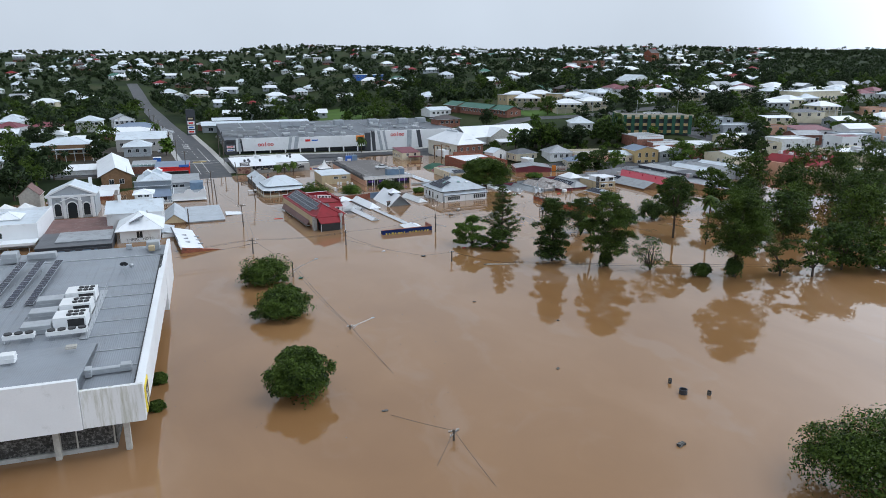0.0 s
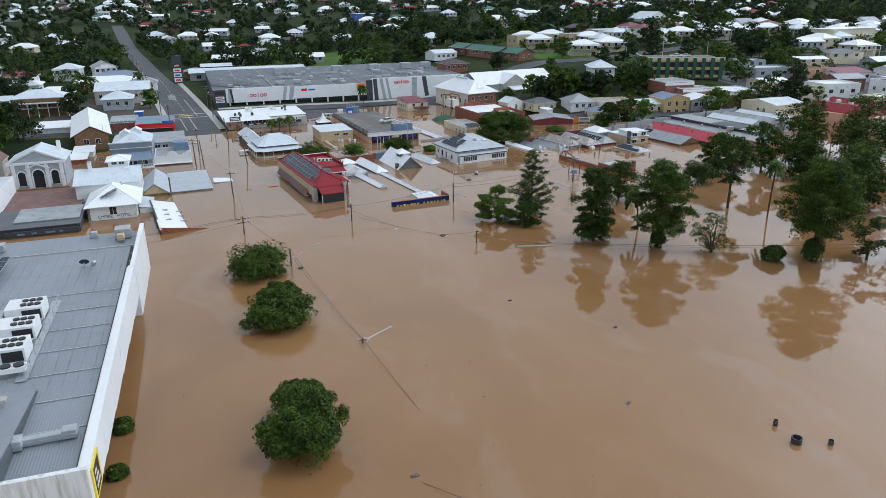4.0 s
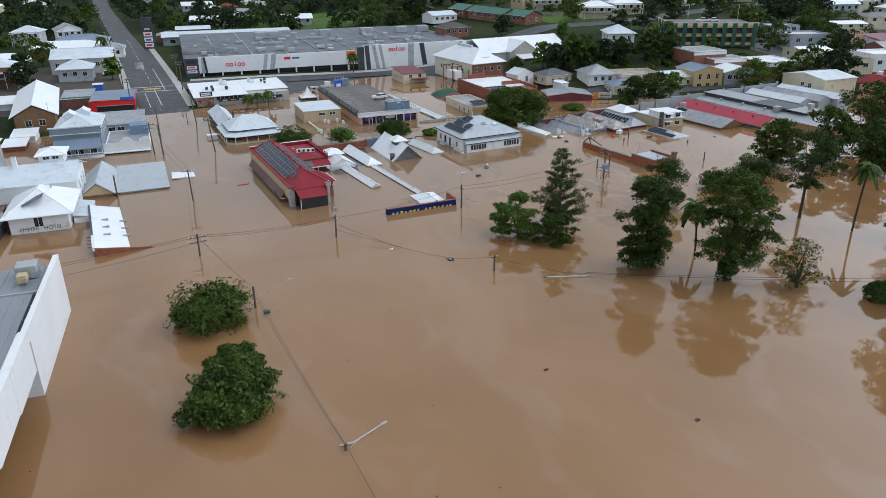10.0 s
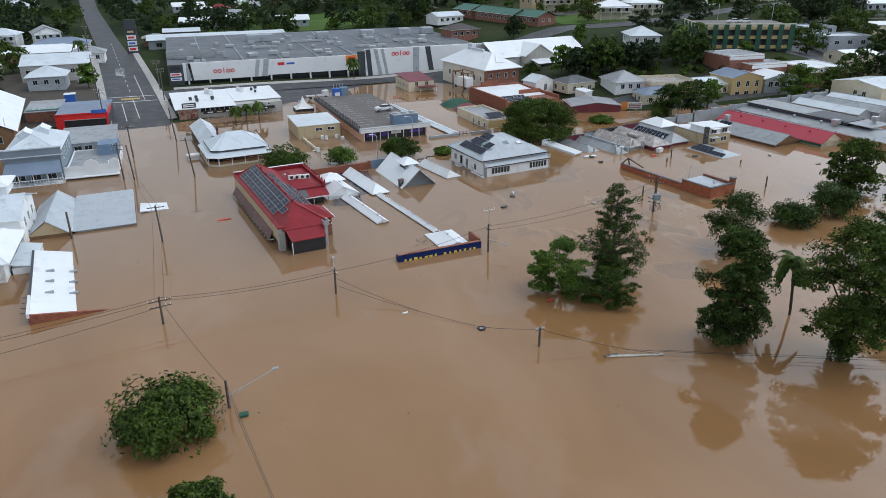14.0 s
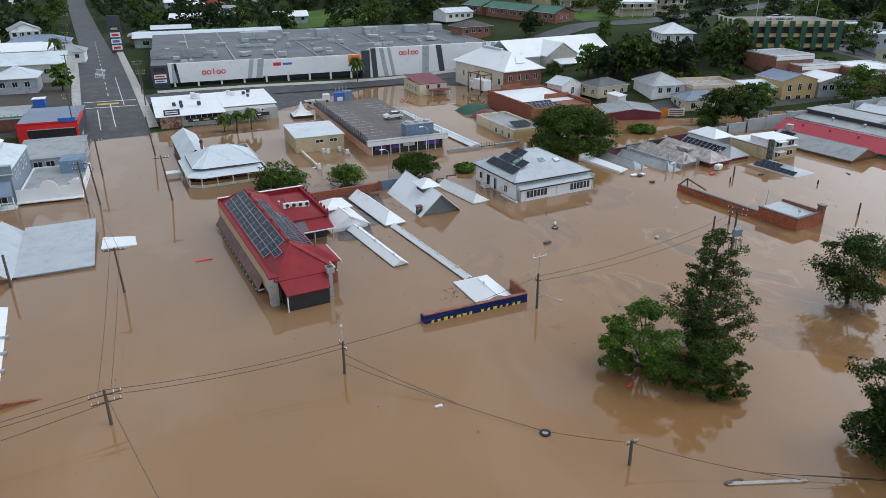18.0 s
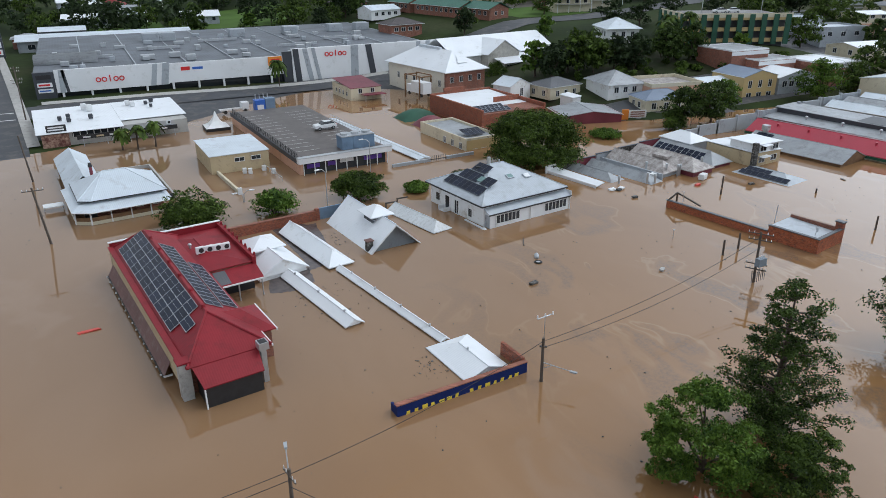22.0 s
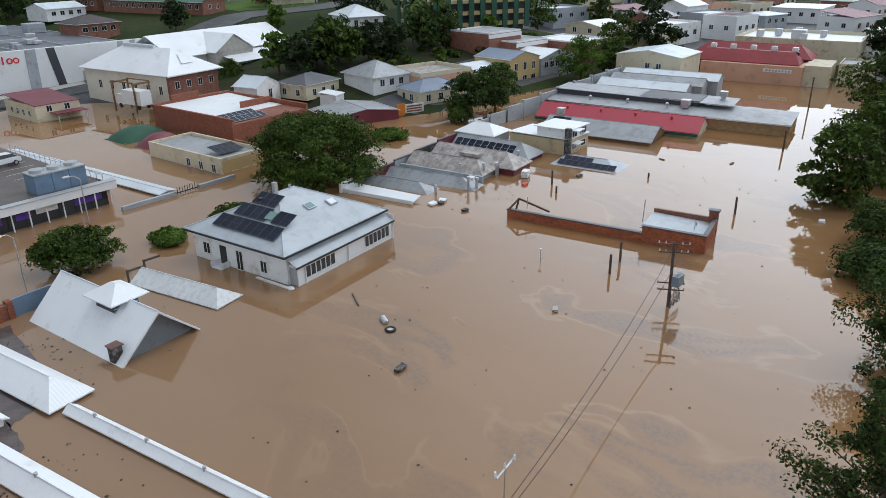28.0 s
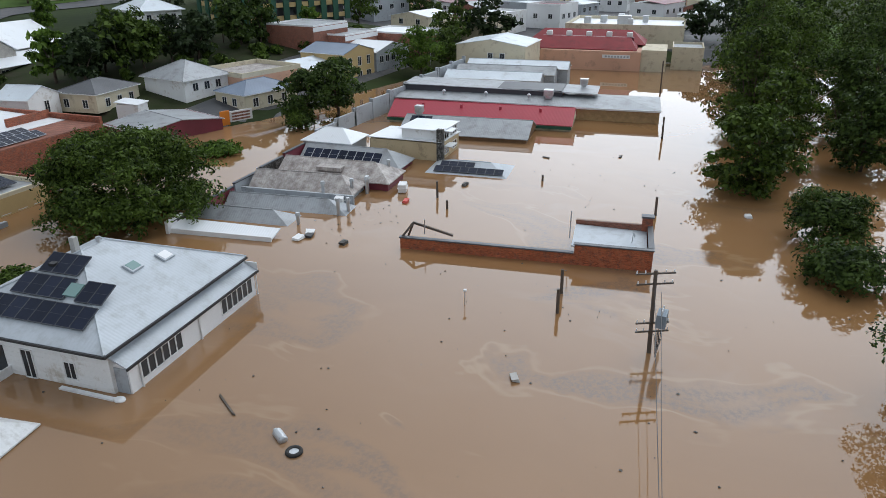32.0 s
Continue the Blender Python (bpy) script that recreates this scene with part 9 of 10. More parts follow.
def tree(x, y, z, r, h0, h1, label, seed, n=26, per=190, leaf=0.3, mat_="leaf", flat=1.0, trunk=0.3, name="tree", size=0.42, fork=None, root=-3.0, fill=0.55, group="", fine_leaf=False):
    rs = np.random.RandomState(seed)
    e = thing(name, x, y, z, label, "tree", group)
    bl = clumps(rs, r, h0, h1, n, flat, (0, 0), size)
    near = fine_leaf or math.hypot(x - 60, y - 140) < 60
    fine = tufts(rs, bl, 9 if near else 4, 0.40 if near else 0.5)
    q = leaves(rs, fine, int(per / (2.8 if near else 5.0)), leaf * (0.47 if near else 0.95), fill=0.35)
    q = q[q[:, :, 2].min(1) > -0.1 - (3 if z > 0.5 else 0)]
    part("crown", quads_mesh("crown", q, mat_), None, e)
    bm = B(); limbs(bm, (0, 0, root), bl, fork if fork is not None else max(0.3, h0), trunk, rs)
    part("trunk", bm, "bark", e)
    return e


def dome(x, y, r, h, label, seed, leaf=0.26, n=34, per=200, mat_="leaf", name="tree", group=""):
    """A drowned round crown that sits on the water."""
    rs = np.random.RandomState(seed)
    e = thing(name, x, y, 0, label, "tree", group)
    bl = []
    for i in range(n):
        a, u = rs.random() * 6.283, rs.random()
        k = r * 0.78 * math.sqrt(u)
        zt = (h - 0.9) * math.sqrt(max(0, 1 - (k / r) ** 2))
        bl.append((k * math.cos(a), k * math.sin(a), zt * (0.25 + 0.7 * rs.random()) + 0.2, r * 0.32, r * 0.32, h * 0.22))
    bl.append((0, 0, h * 0.35, r * 0.88, r * 0.88, h * 0.56))
    bl = [(b[0] * k, b[1] * k, b[2] * w, b[3] * w, b[4] * w, b[5] * w) for b in bl for k, w in ((0.84 + 0.2 * rs.random(), 0.8 + 0.3 * rs.random()),)]
    q = leaves(rs, tufts(rs, bl[:-1], 8, 0.5), int(per / 2.0), leaf * 0.55, fill=0.45)
    q = np.concatenate([q, leaves(rs, bl[-1:], per * 10, leaf * 0.8, fill=0.75)])
    q = q[q[:, :, 2].max(1) > -0.15]
    part("crown", quads_mesh("crown", q, mat_), None, e)
    bm = B(); limbs(bm, (0, 0, -3), bl[:-1], -0.5, 0.22, rs, 8); part("trunk", bm, "bark", e)
    return e


def pine(x, y, z, h, r, label, seed, per=34, leaf=0.15, mat_="leaf_deep", low=0.8, tiers=16, name="tree"):
    """An upright tree in tiers: boughs round a leader, tufted at their ends, open near the top."""
    rs = np.random.RandomState(seed)
    e = thing(name, x, y, z, label, "tree")
    bm = B(); rod(bm, (0, 0, -3), (0.15, 0.1, h * 0.97), 0.32, 0.05, n=8)
    bl = []
    for i in range(tiers):
        t = i / (tiers - 1)
        zz = low + (h - low) * t
        reach = r * min(1.0, 0.75 + 1.2 * t) * ((1 - t) ** 0.7) * (0.7 + 0.5 * rs.random()) + 0.35
        boughs = 7 if t < 0.45 else 6 if t < 0.75 else 4
        for k in range(boughs):
            a = (k + rs.random() * 0.8) * 6.283 / boughs + i * 2.4
            l = reach * (0.4 + 0.8 * rs.random())
            tip = Vector((l * math.cos(a), l * math.sin(a), zz + 0.3 * l * (rs.random() - 0.1)))
            foot = Vector((0.1 * t, 0.1 * t, zz - 0.25 * l))
            rod(bm, foot, tip, 0.075, 0.02, n=5, caps=False)
            for s in ((0.45, 0.75, 1.0) if t < 0.35 else (0.78, 1.0) if l > 1.0 else (1.0,)):
                w = (0.36 + 0.32 * rs.random() + 0.2 * (1 - t)) * (1.15 if s == 1.0 else 0.9)
                q = foot.lerp(tip, s)
                bl.append((q.x + rs.normal() * 0.18, q.y + rs.normal() * 0.18, q.z + rs.random() * 0.3, w, w, w * 0.62))
    part("crown", quads_mesh("crown", leaves(rs, bl, per, leaf, fill=0.25), mat_), None, e)
    part("trunk", bm, "bark", e)
    return e


def palm(x, y, z, h, label, seed, lean=(0.4, 0.2), fronds=18, length=2.6, name="palm_tree"):
    rs = np.random.RandomState(seed)
    e = thing(name, x, y, z, label, "palm tree")
    bm = B()
    pts = [Vector((lean[0] * (t ** 2), lean[1] * (t ** 2), -2 + (h + 2) * t)) for t in (0, 0.3, 0.6, 0.85, 1)]
    for a, b in zip(pts, pts[1:]):
        rod(bm, a, b, 0.17, 0.14, n=8, caps=False)
    part("trunk", bm, "bark", e)
    top = np.array(pts[-1])
    q = []
    for f in range(fronds):
        a, rise = rs.random() * 6.283, rs.uniform(-0.3, 1.0)
        d = np.array([math.cos(a), math.sin(a), 0])
        side = np.array([-math.sin(a), math.cos(a), 0])
        prev = top
        for s in range(1, 9):
            t = s / 8
            p = top + d * length * t * (0.9 if rise < 0.5 else 0.75) + np.array([0, 0, rise * length * t * 0.9 - 1.25 * length * t * t * 0.75])
            for k in (-1, 1):
                w = 0.62 * (1 - abs(t - 0.45))
                o = side * k * w + np.array([0, 0, -0.32 * w])
                q.append([prev, prev + o * 0.9, p + o, p])
            prev = p
    part("fronds", quads_mesh("fronds", np.array(q), "leaf"), None, e)
    return e


# the drowned street trees
G = "drowned round street trees"
dome(10.8, 128.8, 4.7, 4.7, "dark green round tree crown rising from the flood", 1, group=G)
dome(12.4, 116.0, 3.2, 3.8, "small green tree crown behind a larger one in the flood", 80, group=G)
dome(11.6, 109.8, 4.8, 4.6, "dark green spreading tree crown rising from the flood", 2, group=G)
dome(10.2, 80.6, 4.3, 5.8, "tall dense green tree crown rising from the flood", 3, per=240, group=G)
dome(-6.6, 90.2, 0.95, 1.3, "small shrub top beside the mall wall", 4, n=14, per=120)
dome(-6.6, 82.6, 1.0, 1.5, "small shrub top beside the mall wall", 5, n=14, per=120)
dome(59.0, 40.5, 8.4, 8.2, "big dense green tree crown above the flood", 6, per=230, n=46)
dome(10.8, 86.4, 3.3, 4.3, "second lobe of green tree crowns rising from the flood", 81, n=26, per=180, group=G)
# pair by the brick wall
tree(57.0, 141.4, 0, 4.6, 0.2, 6.0, "bright broad-leaved tree in pale blossom above the flood", 7, n=38, per=210, leaf=0.24, mat_="leaf_light", size=0.25)
tree(60.8, 137.4, 0, 3.9, -0.3, 3.8, "leafy green tree standing in the flood", 8, n=34, per=210, leaf=0.22, size=0.27)
pine(64.6, 142.4, 0, 12.1, 4.3, "tall open dark green tree in tiers above the flood", 9, per=105, leaf=0.11, tiers=16)
# the line along the drowned park
tree(67.4, 123.6, 0, 4.0, 0.3, 12.6, "dense dark upright tree standing in the flood", 10, n=60, per=190, mat_="leaf_deep", size=0.36, fork=2.0)
tree(86.0, 144.5, 0, 4.4, 0.5, 7.4, "dark bushy tree standing in the flood", 11, n=24, mat_="leaf_deep")
tree(75.8, 117.0, 0, 5.6, 2.6, 14.0, "tall leafy tree with dense trunk growth in the flood", 12, n=64, per=190, mat_="leaf", size=0.34)
dome(75.8, 117.0, 1.5, 3.6, "thick creeper round a drowned trunk", 13, n=16, per=120, mat_="leaf_deep")
palm(78.3, 126.2, 0, 7.4, "slender palm leaning over the flood", 14, lean=(-0.9, 0.3))
tree(82.6, 111.6, 0, 3.6, 0.4, 6.2, "thin half-bare shrub in the flood", 15, n=18, per=70, leaf=0.24, fill=0.3)
dome(89.5, 105.2, 2.1, 2.8, "small green bush top in the flood", 16, n=18, per=130)
tree(103, 131.5, 0, 5.2, 5.5, 13.5, "spreading tree on tall bare trunk in the flood", 17, n=28, mat_="leaf_deep", size=0.34)
palm(106, 124, 0, 10.5, "tall slender palm in the flood", 18, lean=(0.5, 0))
tree(95.0, 102.6, 0, 6.6, 4.6, 15.8, "broad umbrella-crowned tree in the flood", 19, n=64, per=200, size=0.34, mat_="leaf")
dome(95.0, 102.6, 1.6, 4.2, "thick creeper round a drowned trunk", 20, n=16, per=120, mat_="leaf_deep")
tree(103.5, 99.8, 0, 3.0, 0.6, 6.8, "thin dark tree in the flooded park", 21, n=16, per=80, mat_="leaf_deep")
tree(109, 97.5, 0, 3.8, 1.6, 8.4, "thin branching tree in the flooded park", 22, n=20, per=90)
tree(118, 99, 0, 6.0, 1.0, 8.5, "broad dark tree in the flooded park", 23, n=36, mat_="leaf_deep")
tree(126, 97, 0, 6, 0.3, 6.5, "low spreading tree in the flooded park", 24, n=30)
pine(152, 159, 0, 18, 4.6, "tall spire-topped pine on the flooded bank", 25, per=44, tiers=22)
tree(112, 118, 0, 5.0, 1.6, 8.5, "leafy tree in the flooded park", 26, n=34)
tree(126, 122, 0, 6.0, 1.2, 10, "dense dark tree in the flooded park", 27, n=38, mat_="leaf_deep")
tree(137, 112, 0, 6.6, 1.5, 12, "broad leafy tree in the flooded park", 28, n=36)
tree(136, 131, 0, 4.6, 1.5, 9.5, "open grey-green tree in the flooded park", 29, n=22, per=90)
tree(148, 122, 0, 7, 1.5, 13, "dense leafy tree in the flooded park", 30, n=36, mat_="leaf_deep")
tree(121.8, 157.2, 0, 4.9, 0.4, 8.6, "rounded bright tree standing in the flood", 31, n=42, per=210, size=0.36, mat_="leaf")
dome(110.6, 150.0, 3.8, 5.0, "dark green bush crown above the flood", 32, mat_="leaf_deep", n=26, per=150)
dome(101.4, 149.0, 3.4, 3.2, "low dark green bush crown above the flood", 33, mat_="leaf_deep", n=24, per=150)
tree(133, 155, 0, 5, 1, 11, "leafy green tree on the flooded bank", 34, n=34, mat_="leaf")
tree(136, 145.5, 0, 4.6, 0.8, 9, "dark spreading tree on the flooded bank", 35, n=40, mat_="leaf_deep")
tree(147, 158, 0, 6.5, 1, 14, "dense tree on the flooded bank", 36, n=38)
tree(152, 147, 0, 6, 0.8, 11, "dense dark tree on the flooded bank", 37, n=38, mat_="leaf_deep")
tree(163, 154, 0, 7, 0.8, 15, "dense tree on the flooded bank", 38, n=36)
tree(164, 141, 0, 7, 0.8, 14, "dense dark tree on the flooded bank", 39, n=36, mat_="leaf_deep")
tree(178, 156, 0, 6.5, 0.8, 14, "dense tree on the flooded bank", 40, n=34)
tree(180, 142, 0, 7, 0.8, 15, "dense dark tree on the flooded bank", 41, n=34, mat_="leaf_deep")
tree(196, 160, 0, 7, 0.8, 16, "leafy tree above the flooded bank", 42, n=34)
tree(196, 145, 0, 8, 0.8, 15, "leafy tree above the flooded bank", 43, n=34)
tree(212, 158, 0, 7, 1.5, 16, "leafy tree above the flooded bank", 44, n=32, mat_="leaf_light")
tree(158, 128, 0, 7, 0.5, 12, "dark tree in the flooded park", 45, n=32, mat_="leaf_deep")
tree(144, 137, 0, 5, 0.5, 9, "thin tree in the flooded park", 46, n=22, per=110)
rs_ = np.random.RandomState(77)
dead = thing("bare_tree", 146.5, 151.5, 0, "bare grey branching tree among the green ones", "tree")
bm = B()
rod(bm, (0, 0, -2), (0.4, 0.2, 4), 0.2, 0.13, n=6)
for k in range(22):
    a = rs_.random() * 6.283; l = 1.5 + rs_.random() * 3.2; zz = 2 + rs_.random() * 3.5
    rod(bm, (0.3, 0.1, zz), (l * math.cos(a), l * math.sin(a), zz + 1.2 + rs_.random() * 2.5), 0.06, 0.015, n=4)
part("branches", bm, "post_pale", dead)
# round the pub and the white house
tree(90.0, 212.6, 0, 8.6, 0.3, 7.3, "great spreading dark green fig beside the flooded shops", 50, n=90, per=165, size=0.30, leaf=0.40, mat_="leaf", flat=1.1, fine_leaf=True)
dome(44.0, 207.5, 3.0, 3.6, "bright green tree crown in the flood behind the pub", 51, mat_="leaf_light", n=22, per=150)
dome(56.8, 208.6, 3.9, 4.4, "green tree crown in the flood behind the restaurant", 52, n=26, per=150)
dome(33.0, 208.0, 4.2, 4.4, "dark green tree crown beside the pub", 53, n=28, per=160, mat_="leaf")
dome(65.6, 207.6, 2.1, 1.5, "low bright bush beside the white house", 54, mat_="leaf_light", n=16, per=120)
dome(112.0, 220.5, 3.0, 1.6, "low bright hedge top in the flood", 55, mat_="leaf_light", n=20, per=130)
dome(73.5, 207.5, 2.6, 2.2, "dark shrub behind the white house", 56, n=18, per=130)
# street trees beyond
tree(130.6, 219.8, 0, 4.2, 1.2, 7.4, "round dark street tree", 60, n=28, per=170, mat_="leaf_deep")
tree(136.5, 217.6, 0, 4.6, 1.4, 8.4, "round dark street tree", 61, n=30, per=170, mat_="leaf_deep")
dome(127.6, 218.6, 2.2, 3.2, "small bushy tree by the lamp post", 62, n=16, per=120)
tree(147, 224.5, 0, 3.4, 1.5, 6.8, "small bright street tree", 63, n=22, per=140, mat_="leaf_light")
tree(176, 222.5, 0, 5.6, 1.5, 9.0, "wide bright green street tree", 64, n=34, per=170, mat_="leaf_light")
tree(186, 221, 0, 4.6, 1.5, 8.0, "round green street tree", 65, n=28, per=150)
dome(122, 279, 3.6, 6.5, "dark tree before the assembly hall", 66, n=24, per=130)
for i, (x, y) in enumerate(((27.6, 254.5), (30.2, 253.6), (33.4, 254.2))):
    palm(x, y, 0, 3.6 + 0.5 * i, "short palm beside the bottle shop", 70 + i, lean=(0.3, -0.3), length=2.1)
palm(69.5, 302, 0.5, 6.5, "bushy palm before the shopping centre", 74, lean=(0, 0), fronds=30, length=3.0)
palm(-15.6, 352, ground_z(-15.6, 352), 9, "tall palm beside the main street", 75, lean=(0.4, 0), fronds=26, length=3.0)
for i, (x, y) in enumerate(((163, 262), (167, 264), (171, 261))):
    palm(x, y, ground_z(x, y), 9 + i, "tall shaggy palm behind the shops", 76 + i, lean=(0.3, 0.2), fronds=26, length=3.2)

# mid-distance trees, each a thing; then woods as one
rnd = random.Random(9)
PROTO = []
for i in range(5):
    rs = np.random.RandomState(100 + i)
    r, h = (4.6, 5.6, 4.0, 6.2, 3.6)[i], (8, 9.5, 9, 11, 7)[i]
    e = thing("hillside_tree", 0, 0, 0, ("round dark green hillside tree", "spreading green hillside tree", "upright dark hillside tree", "great broad hillside tree", "small bright hillside tree")[i] + " among houses", "tree", "hillside trees")
    bl = clumps(rs, r, 1.8, h, 18, 1.0, (0, 0), 0.42)
    part("crown", quads_mesh("crown", leaves(rs, tufts(rs, bl, 4, 0.52), 18, 0.5, fill=0.35), ("leaf_far", "leaf", "leaf_deep", "leaf_far", "leaf_light")[i]), None, e)
    bm = B(); limbs(bm, (0, 0, -1.5), bl, 2.0, 0.3, rs, 5); part("trunk", bm, "bark", e)
    PROTO.append(e)
spots = [(-34, 300, 0), (-36, 350, 1), (-48, 246, 1), (-44, 262, 3), (-10, 312, 4), (-38, 326, 0), (135, 265, 0), (140, 261, 1), (145, 259, 0), (150, 257, 0), (141, 267, 0), (161, 257, 2), (165, 259, 2), (169, 257, 2), (186, 256, 4), (152, 300, 4), (178, 302, 3), (192, 304, 3), (206, 304, 3), (222, 300, 3), (226, 284, 1), (218, 262, 1), (-52, 262, 3), (-58, 250, 3), (-62, 238, 1), (-50, 232, 0), (-66, 262, 3), (-60, 222, 0), (-72, 240, 3), (-68, 285, 1), (-80, 268, 3), (-62, 300, 1), (-70, 318, 3), (-60, 340, 3), (-60, 368, 3), (12, 440, 1), (28, 444, 3), (40, 446, 3), (52, 452, 1), (94, 438, 3), (104, 446, 3), (116, 436, 1), (128, 420, 0), (118, 402, 1), (112, 396, 0), (140, 330, 0), (230, 292, 1), (128, 262, 0), (136, 262, 1), (127, 268, 4), (206, 222, 3), (199, 226, 1), (255, 272, 1), (204, 216, 0), (240, 165, 3), (232, 150, 1), (250, 160, 3), (262, 150, 3), (226, 166, 3), (244, 134, 3), (270, 170, 1), (236, 174, 0), (238, 120, 1)]
first = set()
tcount = 0


def set_tree(x, y, i, s=1.0):
    m = pose(x, y, ground_z(x, y) - 0.3, 0, 0, rnd.uniform(0, 360))
    if i not in first:
        first.add(i)
        PROTO[i].matrix_basis = m
        return
    o = copy_thing(PROTO[i], m)
    o.matrix_basis = m @ Matrix.Diagonal((s, s, s * rnd.uniform(0.9, 1.15), 1))


for x, y, i in spots:
    if ground_z(x, y) > -2.5:
        set_tree(x, y, i, rnd.uniform(0.85, 1.15))
        tcount += 1
while tcount < 290:
    y = 255 + rnd.random() ** 1.1 * 330
    x = 0.23 * y + rnd.uniform(-0.62, 0.95) * (y + 30)
    if ground_z(x, y) < 0.8 or not free(x, y, 1.5) or (-52 < x < 124 and y < 400) or (124 < x < 240 and 240 < y < 335) or (66 < x < 122 and 440 < y < 500):
        continue
    set_tree(x, y, rnd.choice((0, 1, 1, 2, 3, 3, 4)), rnd.uniform(0.75, 1.2))
    tcount += 1
rs = np.random.RandomState(15)
qs = []
n = 0
while n < 640:
    y = 250 + rs.random() * 330
    x = 0.23 * y + rs.uniform(-0.62, 0.95) * (y + 30)
    slope = n >= 580
    if slope:
        x, y = rs.uniform(132, 196), rs.uniform(246, 300)
    if ground_z(x, y) < 1.2 or not free(x, y, 0.5) or (-48 < x < 124 and y < 400) or (130 < x < 240 and 240 < y < 330 and not slope) or (66 < x < 122 and 430 < y < 510):
        continue
    z = ground_z(x, y)
    h = rs.uniform(1.0, 2.6) if slope else rs.uniform(3.0, 7.5)
    r = h * rs.uniform(0.4, 0.62)
    bl = [(x + rs.normal() * r * 0.5, y + rs.normal() * r * 0.5, z + h * (0.25 + 0.6 * rs.random()), r * 0.45, r * 0.45, h * 0.2) for _ in range(10)]
    qs.append(leaves(rs, bl, 19, 0.55, fill=0.45))
    n += 1
thicket = new("thicket", quads_mesh("thicket", np.concatenate(qs), "leaf"))
tagged(thicket, "dense green garden trees and shrubs between the hillside houses", "trees", kind="stuff")
rs = np.random.RandomState(5)
qs = []
n = 0
while n < 4600:
    y = 430 + rs.random() ** 1.3 * 1500
    x = 0.23 * y + rs.uniform(-0.66, 1.2) * (y + 30) * 0.9
    if not free(x, y, 0.5) or (66 < x < 122 and y < 510) or (y < 560 and rs.random() < 0.3):
        continue
    z = ground_z(x, y)
    h = rs.uniform(4.5, 9.5) * (1.0 if rs.random() > 0.05 else 1.6)
    r = h * rs.uniform(0.38, 0.6)
    k = 5 if y < 800 else 3
    bl = [(x + rs.normal() * r * 0.45, y + rs.normal() * r * 0.45, z + h * (0.3 + 0.55 * rs.random()), r * 0.6, r * 0.6, h * 0.26) for _ in range(k)]
    qs.append(leaves(rs, bl, 14 if y < 800 else 10, 0.95 if y < 800 else 1.6, fill=0.65))
    qs.append(leaves(rs, bl, 4, 1.7 if y < 800 else 2.2, fill=0.2))
    n += 1
woods = new("woodland", quads_mesh("woodland", np.concatenate(qs), "leaf_far"))
tagged(woods, "dark green woodland over the far hills", "trees", kind="stuff")

# ---- power poles, wires and lamps ----
def power_pole(x, y, h, lean=(0, 0), arms=(), lamp=None, label="dark timber power pole standing in the flood", insulators=True, r=0.14, z=0.0, group="drowned power poles"):
    e = thing("power_pole", x, y, z, label, "power pole", group)
    top = Vector((lean[0], lean[1], h))
    part("pole", rod(B(), (0, 0, -3), top, r * 1.15, r * 0.85, n=10), "pole_wood", e)
    for k, (zz, half, ang) in enumerate(arms):
        c = top * (zz / h)
        d = Vector((math.cos(radians(ang)), math.sin(radians(ang)), 0))
        a = part("crossarm", rod(B(), c - d * half, c + d * half, 0.07, n=4), "pole_wood", e)
        if insulators:
            for s in (-1, -0.55, 0.55, 1):
                q = c + d * half * s * 0.93
                part("insulator", rod(B(), q + Vector((0, 0, 0.05)), q + Vector((0, 0, 0.25)), 0.05, 0.035, n=8), "white_panel", a)
    if lamp:
        dx, dy, dz = lamp
        s = top * 0.45
        tip = s + Vector((dx, dy, dz))
        arm = part("lamp_arm", rod(B(), s, tip, 0.045, n=6), "galv", e)
        part("strut", rod(B(), s + Vector((0, 0, -0.6)), s.lerp(tip, 0.35), 0.035, n=6), "galv", arm)
        part("lamp_head", box(B(), -0.3, 0.3, -0.11, 0.11, -0.06, 0.06), "grey_wall", arm, loc=Matrix.Translation(tip) @ pose(0, 0, 0, 0, 0, math.degrees(math.atan2(dy, dx))))
    return e


power_pole(16.0, 130.6, 2.9, (0, 0.2), (), (4.6, 0.6, 1.6))
power_pole(10.3, 150.0, 3.4, (0, 0.2), ((2.9, 1.3, 10), (2.2, 1.2, 10)))
power_pole(30.4, 150.6, 3.4, (0.1, 0.2), ((2.9, 0.9, 100),), (0.3, 1.6, 2.6))
fp = power_pole(53.3, 155.9, 4.2, (0, 0), (), (1.6, -2.2, -0.2))
part("top_mast", rod(B(), (0.05, 0, 4.1), (0.05, 0, 6.5), 0.035, n=6), "galv", fp)
ca = part("crossarm", rod(B(), (-0.75, -0.1, 6.2), (0.85, 0.1, 6.2), 0.05, n=6), "galv", fp)
for u in (-0.7, 0.05, 0.8):
    part("insulator", rod(B(), (u, 0, 6.22), (u, 0, 6.5), 0.07, 0.05, n=8), "white_panel", ca)
part("cable_clamp", rod(B(), (-0.3, 0, 3.5), (0.35, 0, 3.3), 0.09, n=6), "black", fp)
power_pole(48.0, 130.2, 2.2, (0.1, 0.2), ((2.0, 0.5, 0),))
power_pole(20.4, 100.2, 0.7, (0, 0), ((0.5, 0.5, 0),), (3.9, 1.4, 0.6))
power_pole(24.0, 64.2, 1.3, (0, 0.1), ((1.1, 0.6, 0), (0.8, 0.8, 40)))
power_pole(10.4, 176.6, 5.6, (-0.3, 0.3), ((5.3, 1.2, 0),), r=0.13)
